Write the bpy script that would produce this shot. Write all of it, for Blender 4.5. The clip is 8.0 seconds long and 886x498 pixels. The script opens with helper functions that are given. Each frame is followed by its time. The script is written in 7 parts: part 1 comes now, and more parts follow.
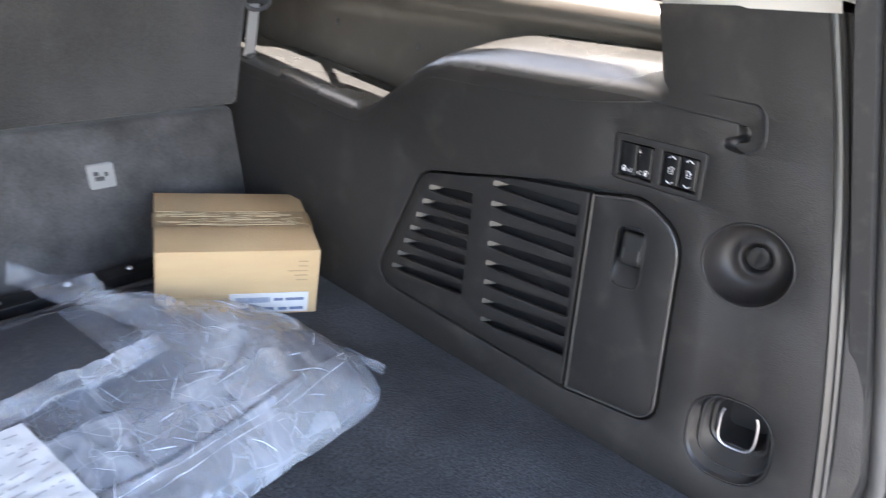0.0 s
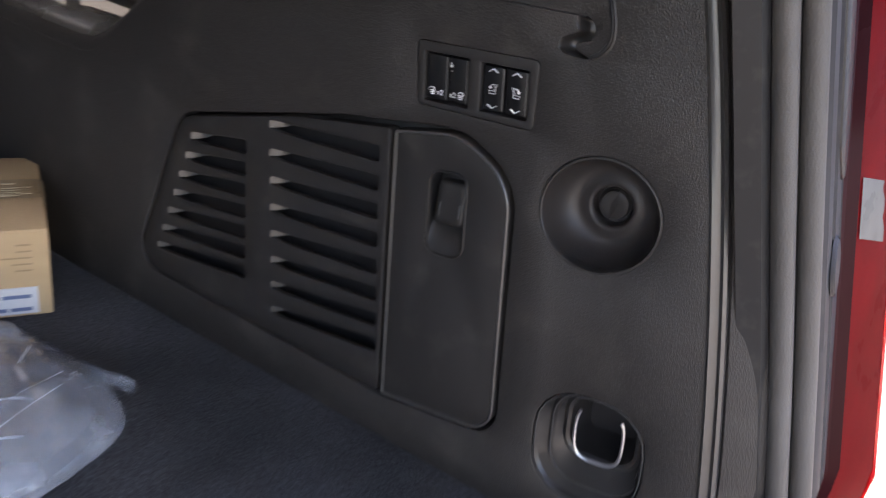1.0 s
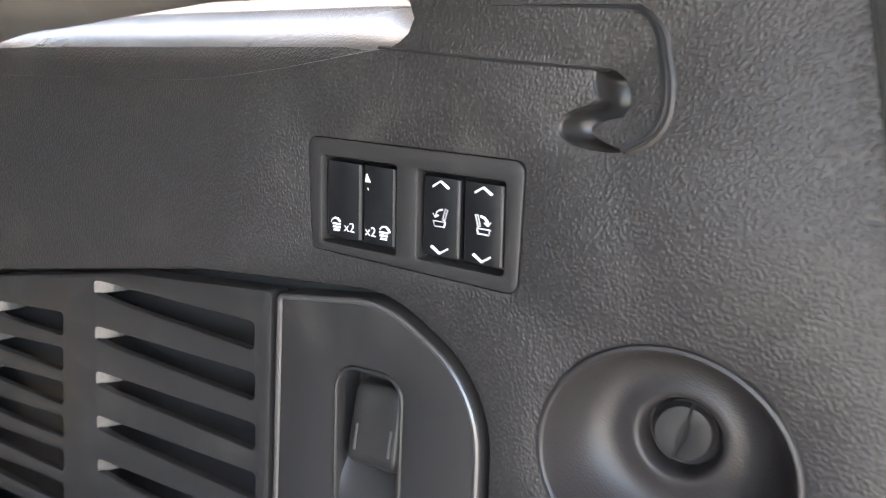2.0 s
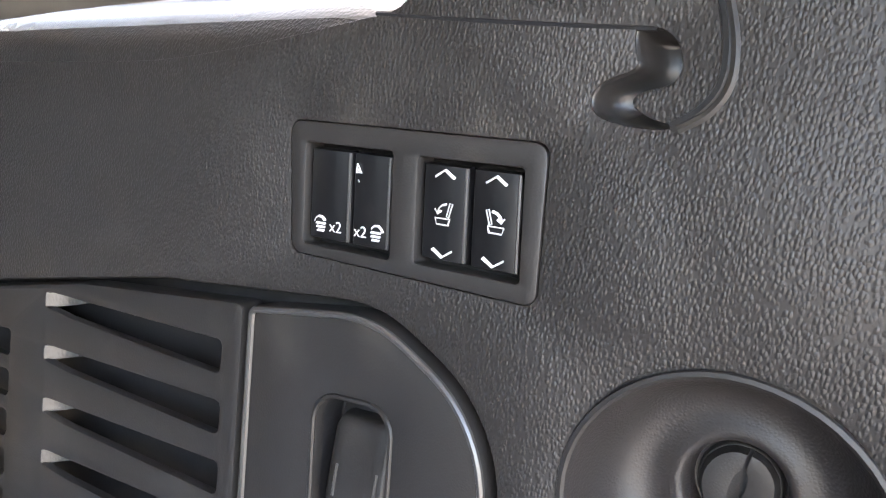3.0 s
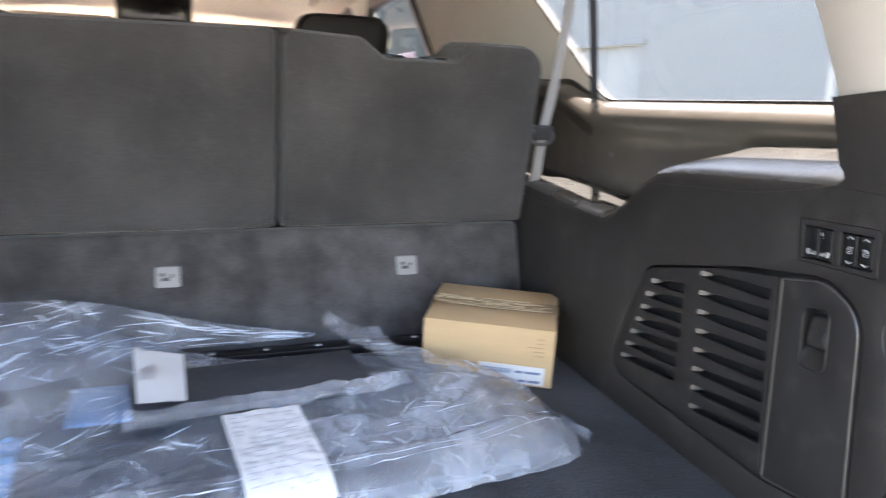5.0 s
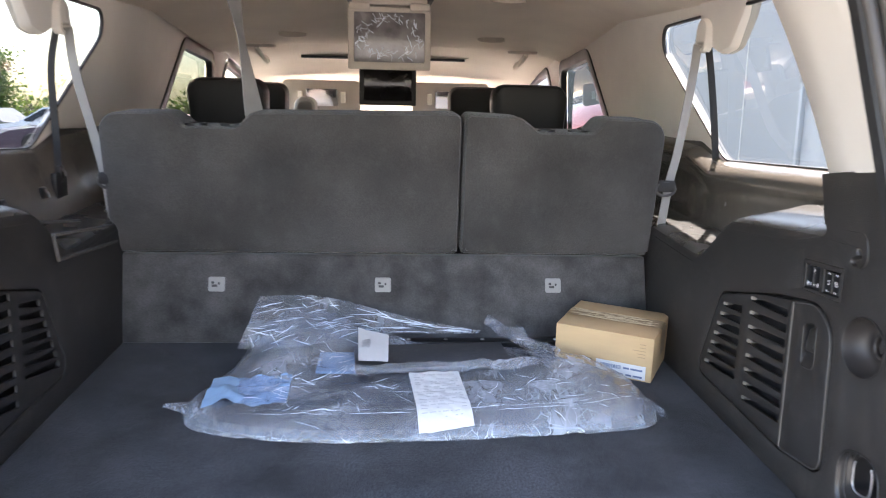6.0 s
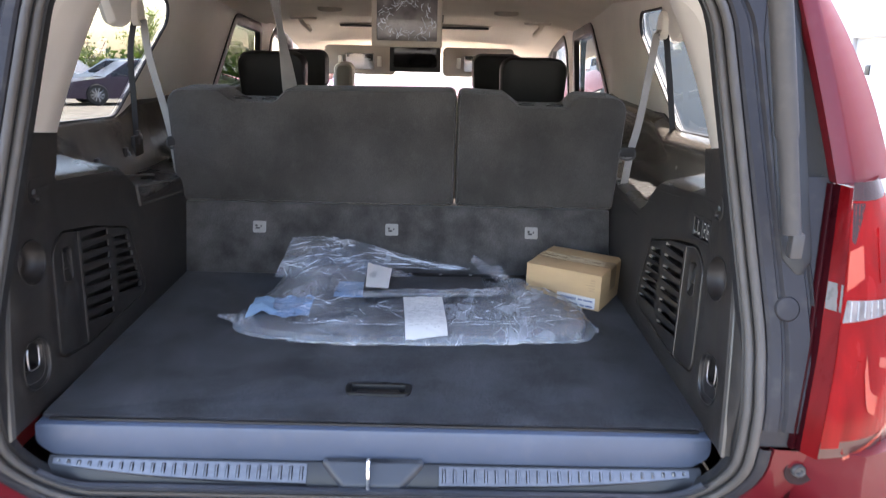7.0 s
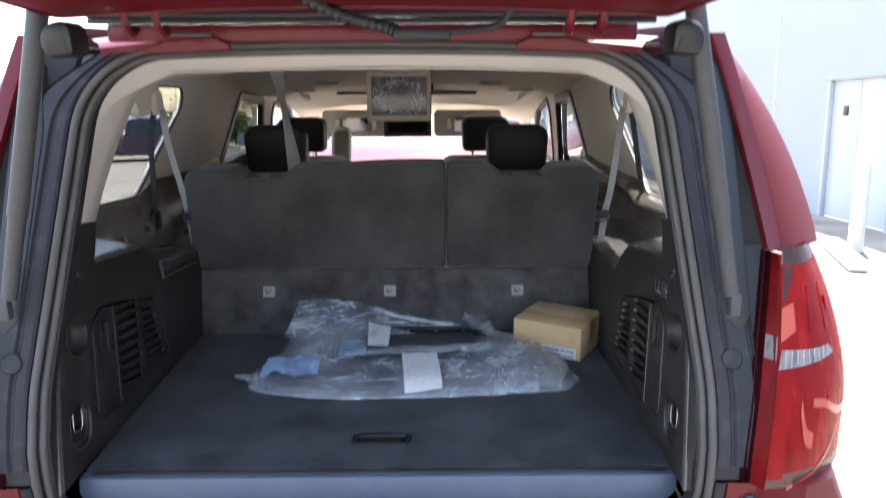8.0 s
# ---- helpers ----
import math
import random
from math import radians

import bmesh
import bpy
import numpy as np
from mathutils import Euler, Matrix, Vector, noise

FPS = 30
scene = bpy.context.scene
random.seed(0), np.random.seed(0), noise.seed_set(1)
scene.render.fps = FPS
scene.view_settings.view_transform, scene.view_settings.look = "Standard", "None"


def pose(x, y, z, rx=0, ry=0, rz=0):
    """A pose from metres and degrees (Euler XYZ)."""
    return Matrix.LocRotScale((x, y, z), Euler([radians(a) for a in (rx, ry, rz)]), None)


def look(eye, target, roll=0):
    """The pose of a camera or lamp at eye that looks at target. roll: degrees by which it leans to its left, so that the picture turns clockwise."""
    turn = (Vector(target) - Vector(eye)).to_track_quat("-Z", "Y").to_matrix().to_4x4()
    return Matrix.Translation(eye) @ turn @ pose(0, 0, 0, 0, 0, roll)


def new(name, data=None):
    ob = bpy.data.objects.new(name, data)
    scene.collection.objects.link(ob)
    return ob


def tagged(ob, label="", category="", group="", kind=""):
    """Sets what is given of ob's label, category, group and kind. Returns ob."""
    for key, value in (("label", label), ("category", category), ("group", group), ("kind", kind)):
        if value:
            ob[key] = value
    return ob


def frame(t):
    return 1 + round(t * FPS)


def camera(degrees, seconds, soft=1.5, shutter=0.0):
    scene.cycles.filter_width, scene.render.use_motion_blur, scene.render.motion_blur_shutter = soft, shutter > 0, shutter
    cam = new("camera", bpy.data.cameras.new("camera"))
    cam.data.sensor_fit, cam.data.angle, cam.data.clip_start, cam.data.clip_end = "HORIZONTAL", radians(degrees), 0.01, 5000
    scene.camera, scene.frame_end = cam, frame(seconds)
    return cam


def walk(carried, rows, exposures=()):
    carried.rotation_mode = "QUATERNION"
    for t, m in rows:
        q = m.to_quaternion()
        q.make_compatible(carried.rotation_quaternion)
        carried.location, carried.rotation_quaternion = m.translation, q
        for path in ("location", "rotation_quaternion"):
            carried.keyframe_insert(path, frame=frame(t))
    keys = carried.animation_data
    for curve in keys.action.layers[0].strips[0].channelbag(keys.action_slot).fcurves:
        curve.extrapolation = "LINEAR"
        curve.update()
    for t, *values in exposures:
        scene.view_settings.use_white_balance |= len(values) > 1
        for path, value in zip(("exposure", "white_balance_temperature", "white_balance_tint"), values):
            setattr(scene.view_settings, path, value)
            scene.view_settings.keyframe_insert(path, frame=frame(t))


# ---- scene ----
# The car frame: its cargo floor is level here; the car stands nose-up on the lot.
CAR = Matrix.Translation((0, 0, 0.85)) @ pose(0, 0, 0, 3.25) @ Matrix.Translation((0, 0, -0.85))

cam = camera(61.5, 8.0, soft=1.05, shutter=0.4)
PATH = [
    (0, (-0.089, -0.093, 1.4), (1.359, 0.987, 0.543), 9.5),
    (0.5, (-0.034, -0.074, 1.361), (1.541, 0.805, 0.496), 10.7),
    (1, (0.139, -0.061, 1.307), (1.744, 0.762, 0.442), 10.6),
    (1.5, (0.313, -0.016, 1.281), (1.954, 0.865, 0.553), 8.4),
    (2, (0.38, 0.03, 1.244), (2.064, 0.985, 0.74), 8.5),
    (2.2, (0.395, 0.043, 1.242), (2.079, 0.999, 0.742), 8.4),
    (3.3, (0.421, 0.05, 1.212), (2.112, 1.062, 0.87), 10.2),
    (3.5, (0.397, 0.037, 1.225), (2.072, 1.074, 0.877), 9.8),
    (4, (0.245, -0.052, 1.272), (1.762, 1.182, 0.852), 7.9),
    (4.5, (0.02, -0.201, 1.312), (1.279, 1.277, 0.833), 5.4),
    (5, (-0.042, -0.37, 1.359), (0.671, 1.426, 0.841), 3.4),
    (5.2, (-0.051, -0.454, 1.377), (0.479, 1.406, 0.867), 3.2),
    (6.3, (0.012, -0.97, 1.503), (0.103, 0.975, 1.049), 1.0),
    (6.5, (0.042, -1.05, 1.525), (0.102, 0.894, 1.061), 1.0),
    (7, (0.103, -1.231, 1.562), (0.119, 0.681, 0.977), 1.5),
    (7.5, (0.094, -1.358, 1.612), (0.11, 0.538, 0.975), 0.3),
    (8, (0.117, -1.417, 1.665), (0.136, 0.526, 1.194), -0.2),
]
EXPOSURES = [(0, 3.99, 6900, 17), (0.5, 3.58, 7050, 18), (1, 3.09, 7300, 24), (1.5, 4.62, 7600, 19), (2, 4.64, 7300, 18), (3.5, 4.62, 7150, 19), (4, 4.13, 6850, 12), (4.6, 3.94, 7000, 17), (5.2, 3.76, 7100, 18), (6.5, 3.74, 6900, 19), (7, 3.24, 6900, 19), (7.5, 2.76, 6900, 20), (8, 2.76, 6700, 15)]
walk(cam, [(t, CAR @ look(eye, target, roll)) for t, eye, target, roll in PATH], EXPOSURES)

# ---- sky and sun ----
SUN_EL, SUN_AZ = radians(64), radians(21.5)
world = bpy.data.worlds.new("sky")
scene.world = world
world.use_nodes = True
wn = world.node_tree
sky = wn.nodes.new("ShaderNodeTexSky")
sky.sky_type, sky.sun_disc, sky.sun_elevation, sky.sun_rotation = "NISHITA", False, SUN_EL, SUN_AZ
sky.dust_density, sky.air_density = 2.0, 1.2
wn.nodes["Background"].inputs["Strength"].default_value = 0.15
wn.links.new(sky.outputs[0], wn.nodes["Background"].inputs["Color"])
sun = new("sun", bpy.data.lights.new("sun", "SUN"))
sun.data.energy, sun.data.angle, sun.data.color = 2.7, radians(0.53), (1.0, 0.97, 0.92)
SUN_DIR = Vector((math.cos(SUN_EL) * math.sin(SUN_AZ), math.cos(SUN_EL) * math.cos(SUN_AZ), math.sin(SUN_EL)))
sun.matrix_world = look(SUN_DIR * 30, (0, 0, 0))


# ---- materials ----
def material(name, color, rough=0.6, metal=0.0, vary=0.15, scale=6.0, fine=0.0, fine_scale=300.0, coat=0.0,
             spec=0.5, stretch=(1, 1, 1), sheen=0.0, dirt=0.0, dirt_color=(0.3, 0.27, 0.23), rough_vary=0.1, random_tone=0.0, speck=0.0, speck_scale=220.0):
    """A principled surface with broad variation, fine relief and a little dust."""
    mat = bpy.data.materials.new(name)
    mat.use_nodes = True
    n, links = mat.node_tree.nodes, mat.node_tree.links
    bsdf = n["Principled BSDF"]
    coords = n.new("ShaderNodeTexCoord")
    mapping = n.new("ShaderNodeMapping")
    mapping.inputs["Scale"].default_value = stretch
    links.new(coords.outputs["Object"], mapping.inputs["Vector"])
    broad = n.new("ShaderNodeTexNoise")
    broad.inputs["Scale"].default_value, broad.inputs["Detail"].default_value = scale, 6.0
    links.new(mapping.outputs[0], broad.inputs["Vector"])
    ramp = n.new("ShaderNodeMapRange")
    ramp.inputs["From Min"].default_value, ramp.inputs["From Max"].default_value = 0.3, 0.7
    ramp.inputs["To Min"].default_value, ramp.inputs["To Max"].default_value = 1 - vary, 1 + vary
    links.new(broad.outputs["Fac"], ramp.inputs["Value"])
    tone = n.new("ShaderNodeVectorMath")
    tone.operation = "SCALE"
    tone.inputs[0].default_value = color
    links.new(ramp.outputs[0], tone.inputs["Scale"])
    out = tone.outputs[0]
    if speck:
        tiny = n.new("ShaderNodeTexNoise")
        tiny.inputs["Scale"].default_value, tiny.inputs["Detail"].default_value = speck_scale, 4.0
        links.new(mapping.outputs[0], tiny.inputs["Vector"])
        width = n.new("ShaderNodeMapRange")
        width.inputs["From Min"].default_value, width.inputs["From Max"].default_value = 0.3, 0.7
        width.inputs["To Min"].default_value, width.inputs["To Max"].default_value = 1 - speck, 1 + speck
        links.new(tiny.outputs["Fac"], width.inputs["Value"])
        flecked = n.new("ShaderNodeVectorMath")
        flecked.operation = "SCALE"
        links.new(out, flecked.inputs[0])
        links.new(width.outputs[0], flecked.inputs["Scale"])
        out = flecked.outputs[0]
    if random_tone:
        info = n.new("ShaderNodeObjectInfo")
        span = n.new("ShaderNodeMapRange")
        span.inputs["To Min"].default_value, span.inputs["To Max"].default_value = 1 - random_tone, 1 + random_tone
        links.new(info.outputs["Random"], span.inputs["Value"])
        again = n.new("ShaderNodeVectorMath")
        again.operation = "SCALE"
        links.new(out, again.inputs[0])
        links.new(span.outputs[0], again.inputs["Scale"])
        out = again.outputs[0]
    if dirt:
        specks = n.new("ShaderNodeTexNoise")
        specks.inputs["Scale"].default_value, specks.inputs["Detail"].default_value = scale * 5, 9.0
        links.new(coords.outputs["Object"], specks.inputs["Vector"])
        cut = n.new("ShaderNodeMapRange")
        cut.inputs["From Min"].default_value, cut.inputs["From Max"].default_value = 0.55, 0.8
        cut.inputs["To Max"].default_value = dirt
        links.new(specks.outputs["Fac"], cut.inputs["Value"])
        mix = n.new("ShaderNodeMix")
        mix.data_type = "RGBA"
        mix.inputs["B"].default_value = (*dirt_color, 1)
        links.new(cut.outputs[0], mix.inputs["Factor"])
        links.new(out, mix.inputs["A"])
        out = mix.outputs["Result"]
    links.new(out, bsdf.inputs["Base Color"])
    if rough_vary:
        rr = n.new("ShaderNodeMapRange")
        rr.inputs["To Min"].default_value, rr.inputs["To Max"].default_value = max(0, rough - rough_vary), min(1, rough + rough_vary)
        links.new(broad.outputs["Fac"], rr.inputs["Value"])
        links.new(rr.outputs[0], bsdf.inputs["Roughness"])
    else:
        bsdf.inputs["Roughness"].default_value = rough
    bsdf.inputs["Metallic"].default_value = metal
    bsdf.inputs["Specular IOR Level"].default_value = spec
    bsdf.inputs["Coat Weight"].default_value = coat
    bsdf.inputs["Coat Roughness"].default_value = 0.05
    bsdf.inputs["Sheen Weight"].default_value = sheen
    if fine:
        grain = n.new("ShaderNodeTexNoise")
        grain.inputs["Scale"].default_value, grain.inputs["Detail"].default_value = fine_scale, 3.0
        links.new(mapping.outputs[0], grain.inputs["Vector"])
        bump = n.new("ShaderNodeBump")
        bump.inputs["Strength"].default_value, bump.inputs["Distance"].default_value = fine, 0.002
        links.new(grain.outputs["Fac"], bump.inputs["Height"])
        links.new(bump.outputs[0], bsdf.inputs["Normal"])
    return mat


def leather_grain(mat, scale=420.0, strength=0.5, stretch=(1, 1, 0.8)):
    """Pebbled moulded grain in place of the plain relief."""
    n, links = mat.node_tree.nodes, mat.node_tree.links
    coords, mapping = n.new("ShaderNodeTexCoord"), n.new("ShaderNodeMapping")
    mapping.inputs["Scale"].default_value = stretch
    links.new(coords.outputs["Object"], mapping.inputs["Vector"])
    warp = n.new("ShaderNodeTexNoise")
    warp.inputs["Scale"].default_value, warp.inputs["Detail"].default_value = scale * 0.7, 2.0
    links.new(mapping.outputs[0], warp.inputs["Vector"])
    add = n.new("ShaderNodeVectorMath")
    add.operation, add.inputs[1].default_value = "MULTIPLY_ADD", (0.6 / scale,) * 3
    links.new(warp.outputs["Color"], add.inputs[0])
    links.new(mapping.outputs[0], add.inputs[2])
    cells = n.new("ShaderNodeTexVoronoi")
    cells.feature = "F1"
    cells.inputs["Scale"].default_value, cells.inputs["Randomness"].default_value = scale, 0.85
    links.new(add.outputs[0], cells.inputs["Vector"])
    pillow = n.new("ShaderNodeMapRange")
    pillow.interpolation_type = "SMOOTHSTEP"
    for key, number in (("From Min", 0.05), ("From Max", 0.75), ("To Min", 1.0), ("To Max", 0.0)):
        pillow.inputs[key].default_value = number
    links.new(cells.outputs["Distance"], pillow.inputs["Value"])
    bump = n.new("ShaderNodeBump")
    bump.inputs["Strength"].default_value, bump.inputs["Distance"].default_value = strength, 0.32 / scale
    links.new(pillow.outputs[0], bump.inputs["Height"])
    links.new(bump.outputs[0], n["Principled BSDF"].inputs["Normal"])
    return mat


def clear(name, tint, haze, rough=0.02, shine=0.045):
    """Thin glass: mostly let through with a tint, gloss by Fresnel, a little haze."""
    mat = bpy.data.materials.new(name)
    mat.use_nodes = True
    n, links = mat.node_tree.nodes, mat.node_tree.links
    n.remove(n["Principled BSDF"])
    through_it, gloss, milk = n.new("ShaderNodeBsdfTransparent"), n.new("ShaderNodeBsdfGlossy"), n.new("ShaderNodeBsdfDiffuse")
    through_it.inputs[0].default_value = (*tint, 1)
    gloss.inputs["Roughness"].default_value = rough
    milk.inputs[0].default_value = (0.74, 0.80, 0.90, 1)
    facing = n.new("ShaderNodeLayerWeight")
    facing.inputs["Blend"].default_value = 0.5
    steep = n.new("ShaderNodeMath")
    steep.operation, steep.inputs[1].default_value = "POWER", 4.0
    links.new(facing.outputs["Facing"], steep.inputs[0])
    fresnel = n.new("ShaderNodeMath")
    fresnel.operation, fresnel.inputs[1].default_value, fresnel.inputs[2].default_value = "MULTIPLY_ADD", 0.8, shine
    links.new(steep.outputs[0], fresnel.inputs[0])
    a, b = n.new("ShaderNodeMixShader"), n.new("ShaderNodeMixShader")
    a.inputs[0].default_value = haze
    links.new(through_it.outputs[0], a.inputs[1])
    links.new(milk.outputs[0], a.inputs[2])
    links.new(fresnel.outputs[0], b.inputs[0])
    links.new(a.outputs[0], b.inputs[1])
    links.new(gloss.outputs[0], b.inputs[2])
    links.new(b.outputs[0], n["Material Output"].inputs["Surface"])
    return mat


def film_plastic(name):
    """Creased polythene: clear, whitened along sharp creases, facet shading and sheen painted into its haze, each small
    facet tilted its own way.
    """
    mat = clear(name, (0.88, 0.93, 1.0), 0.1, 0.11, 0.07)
    n, links = mat.node_tree.nodes, mat.node_tree.links
    coords = n.new("ShaderNodeTexCoord")

    def math_node(kind, a, b):
        node = n.new("ShaderNodeMath")
        node.operation = kind
        for socket, value in zip(node.inputs, (a, b)):
            if isinstance(value, float):
                socket.default_value = value
            else:
                links.new(value, socket)
        return node.outputs[0]

    def span(value, lo, hi, out_lo, out_hi):
        node = n.new("ShaderNodeMapRange")
        for key, number in (("From Min", lo), ("From Max", hi), ("To Min", out_lo), ("To Max", out_hi)):
            node.inputs[key].default_value = number
        links.new(value, node.inputs["Value"])
        return node.outputs[0]

    bend, warped = n.new("ShaderNodeTexNoise"), n.new("ShaderNodeVectorMath")
    bend.inputs["Scale"].default_value, bend.inputs["Detail"].default_value = 14.0, 3.0
    warped.operation, warped.inputs[1].default_value = "MULTIPLY_ADD", (0.03, 0.03, 0.03)
    links.new(coords.outputs["Object"], bend.inputs["Vector"])
    links.new(bend.outputs["Color"], warped.inputs[0])
    links.new(coords.outputs["Object"], warped.inputs[2])

    def cells(feature, scale, stretch, turn):
        mapping, node = n.new("ShaderNodeMapping"), n.new("ShaderNodeTexVoronoi")
        mapping.inputs["Scale"].default_value, mapping.inputs["Rotation"].default_value = stretch, (0.2, 0.1, turn)
        node.feature = feature
        node.inputs["Scale"].default_value = scale
        links.new(warped.outputs[0], mapping.inputs["Vector"])
        links.new(mapping.outputs[0], node.inputs["Vector"])
        return node

    def cloud(scale, detail):
        node = n.new("ShaderNodeTexNoise")
        node.inputs["Scale"].default_value, node.inputs["Detail"].default_value = scale, detail
        links.new(coords.outputs["Object"], node.inputs["Vector"])
        return node.outputs["Fac"]

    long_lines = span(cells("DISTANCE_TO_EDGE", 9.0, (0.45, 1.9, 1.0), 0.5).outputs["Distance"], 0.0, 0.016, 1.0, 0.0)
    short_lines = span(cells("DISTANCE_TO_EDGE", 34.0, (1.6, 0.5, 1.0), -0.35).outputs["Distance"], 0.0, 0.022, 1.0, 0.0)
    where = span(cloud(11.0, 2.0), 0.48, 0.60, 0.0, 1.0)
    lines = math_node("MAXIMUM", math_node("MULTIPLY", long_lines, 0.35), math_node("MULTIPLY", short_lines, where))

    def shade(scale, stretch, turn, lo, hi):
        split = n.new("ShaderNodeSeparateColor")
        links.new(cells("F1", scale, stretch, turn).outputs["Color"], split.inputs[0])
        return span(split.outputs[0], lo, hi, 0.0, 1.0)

    # facet-to-facet brightness painted as haze, over a cloudy veil for the sky's sheen
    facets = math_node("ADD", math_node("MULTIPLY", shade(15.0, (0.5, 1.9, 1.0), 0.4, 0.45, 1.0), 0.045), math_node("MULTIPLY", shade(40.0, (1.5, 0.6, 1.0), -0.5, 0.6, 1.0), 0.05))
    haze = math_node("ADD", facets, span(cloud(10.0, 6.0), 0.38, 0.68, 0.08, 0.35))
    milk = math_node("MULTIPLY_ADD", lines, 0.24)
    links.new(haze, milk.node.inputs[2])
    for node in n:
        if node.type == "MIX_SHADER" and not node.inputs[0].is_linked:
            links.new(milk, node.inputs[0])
    # facets: the normal leans by a random amount in each cell
    shape = n.new("ShaderNodeNewGeometry")
    total = shape.outputs["Normal"]
    for scale, stretch, turn, lean_by in ((16.0, (0.6, 1.7, 1.0), 0.4, 0.12), (42.0, (1.4, 0.7, 1.0), -0.5, 0.22), (80.0, (2.0, 0.5, 1.0), 1.1, 0.30), (130.0, (1.0, 1.0, 1.0), 0.2, 0.18)):
        off, add = n.new("ShaderNodeVectorMath"), n.new("ShaderNodeVectorMath")
        off.operation, off.inputs[1].default_value = "SUBTRACT", (0.5, 0.5, 0.5)
        add.operation, add.inputs[1].default_value = "MULTIPLY_ADD", (lean_by,) * 3
        links.new(cells("F1", scale, stretch, turn).outputs["Color"], off.inputs[0])
        links.new(off.outputs[0], add.inputs[0])
        links.new(total, add.inputs[2])
        total = add.outputs[0]
    unit = n.new("ShaderNodeVectorMath")
    unit.operation = "NORMALIZE"
    links.new(total, unit.inputs[0])
    for node in n:
        if node.type in ("BSDF_GLOSSY", "BSDF_DIFFUSE", "LAYER_WEIGHT"):
            links.new(unit.outputs[0], node.inputs["Normal"])
    return mat


DARK = leather_grain(material("charcoal_grained_plastic", (0.0265, 0.0241, 0.0228), 0.46, spec=0.42, vary=0.18, scale=4, dirt=0.10), 880, 0.64, (1, 1, 0.62))
SMOOTH = leather_grain(material("charcoal_fine_plastic", (0.0230, 0.0212, 0.0203), 0.44, spec=0.42, vary=0.12, scale=5, dirt=0.08), 1300, 0.12)
SATIN = material("satin_black_plastic", (0.018, 0.017, 0.017), 0.34, vary=0.12, scale=8, fine=0.05, fine_scale=900, dirt=0.08, rough_vary=0.05)
# same plastic as DARK, its tone raised for the light falling on it
SHELF = leather_grain(material("lit_satin_charcoal", (0.042, 0.0415, 0.039), 0.27, vary=0.1, scale=5, dirt=0.10, spec=0.62, rough_vary=0.05), 600, 0.14, (1, 1, 0.62))
SILL_TRIM = leather_grain(material("charcoal_sill_plastic", (0.088, 0.079, 0.068), 0.22, vary=0.15, scale=5, dirt=0.10, spec=1.0, rough_vary=0.05), 760, 0.08, (1, 1, 0.62))
# lighter than the plastic it edges: highlights painted into the colour
RIM = material("lit_plastic_edge", (0.048, 0.046, 0.044), 0.32, vary=0.1, scale=30, spec=0.9, rough_vary=0.05)
DISH_PLASTIC = leather_grain(material("fine_grained_dish_plastic", (0.0290, 0.0252, 0.0240), 0.42, vary=0.12, scale=9, spec=0.4, dirt=0.06), 1000, 0.20, (1, 1, 1))
HOOK_BLACK = material("satin_recess_plastic", (0.026, 0.024, 0.023), 0.34, vary=0.1, scale=12, spec=0.6)
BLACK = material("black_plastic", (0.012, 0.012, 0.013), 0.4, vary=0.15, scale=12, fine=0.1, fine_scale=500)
GLOSS_BLACK = material("gloss_black_plastic", (0.008, 0.008, 0.009), 0.32, vary=0.1, scale=10, dirt=0.05, spec=0.3)
CARPET = material("cargo_carpet", (0.033, 0.0342, 0.039), 0.95, vary=0.6, scale=8, fine=1.0, fine_scale=420, sheen=0.1, speck=0.6, speck_scale=260, dirt=0.10, dirt_color=(0.2, 0.2, 0.2), spec=0.2)
SEATCLOTH = material("seatback_carpet", (0.056, 0.054, 0.052), 0.95, vary=0.34, scale=6, fine=0.9, fine_scale=420, speck=0.14, speck_scale=300, sheen=0.2, dirt=0.10, dirt_color=(0.16, 0.16, 0.16), spec=0.15)
APRON = material("suede_apron_cloth", (0.062, 0.060, 0.060), 0.95, vary=0.5, scale=13, fine=0.8, fine_scale=36, sheen=0.35, speck=0.16, speck_scale=280, spec=0.15)
# whitened creases, kept near white to paint in the glints along them too
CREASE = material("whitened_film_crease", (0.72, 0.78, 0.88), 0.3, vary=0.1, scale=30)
LIP = material("slate_plastic", (0.068, 0.090, 0.135), 0.40, vary=0.08, scale=6, fine=0.12, fine_scale=900, dirt=0.06)
HEADLINER = material("beige_headliner", (0.74, 0.67, 0.58), 0.95, vary=0.05, scale=5, fine=0.35, fine_scale=900, spec=0.2)
PALE = material("light_grey_trim", (0.70, 0.66, 0.60), 0.6, vary=0.05, scale=6, fine=0.2, fine_scale=700)
WEB = material("grey_webbing", (0.30, 0.29, 0.28), 0.8, vary=0.08, scale=20, fine=0.6, fine_scale=900)
WEB_DARK = material("dark_webbing", (0.022, 0.022, 0.023), 0.8, vary=0.08, scale=20, fine=0.6, fine_scale=900)
RUBBER = material("black_rubber", (0.014, 0.014, 0.015), 0.5, vary=0.15, scale=14, dirt=0.08)
FLOCK = material("grey_flocked_rubber", (0.084, 0.078, 0.073), 0.6, vary=0.15, scale=14, fine=0.3, fine_scale=700)
JAMB = material("slate_jamb_paint", (0.025, 0.025, 0.030), 0.55, spec=0.3, vary=0.12, scale=5, fine=0.05, dirt=0.12)
RED = material("metallic_red_paint", (0.118, 0.007, 0.012), 0.36, vary=0.06, scale=4, coat=0.22, spec=0.25, dirt=0.05, rough_vary=0.05)
STRUT = material("grey_strut_sleeve", (0.054, 0.054, 0.057), 0.5, vary=0.06, scale=8, dirt=0.08)
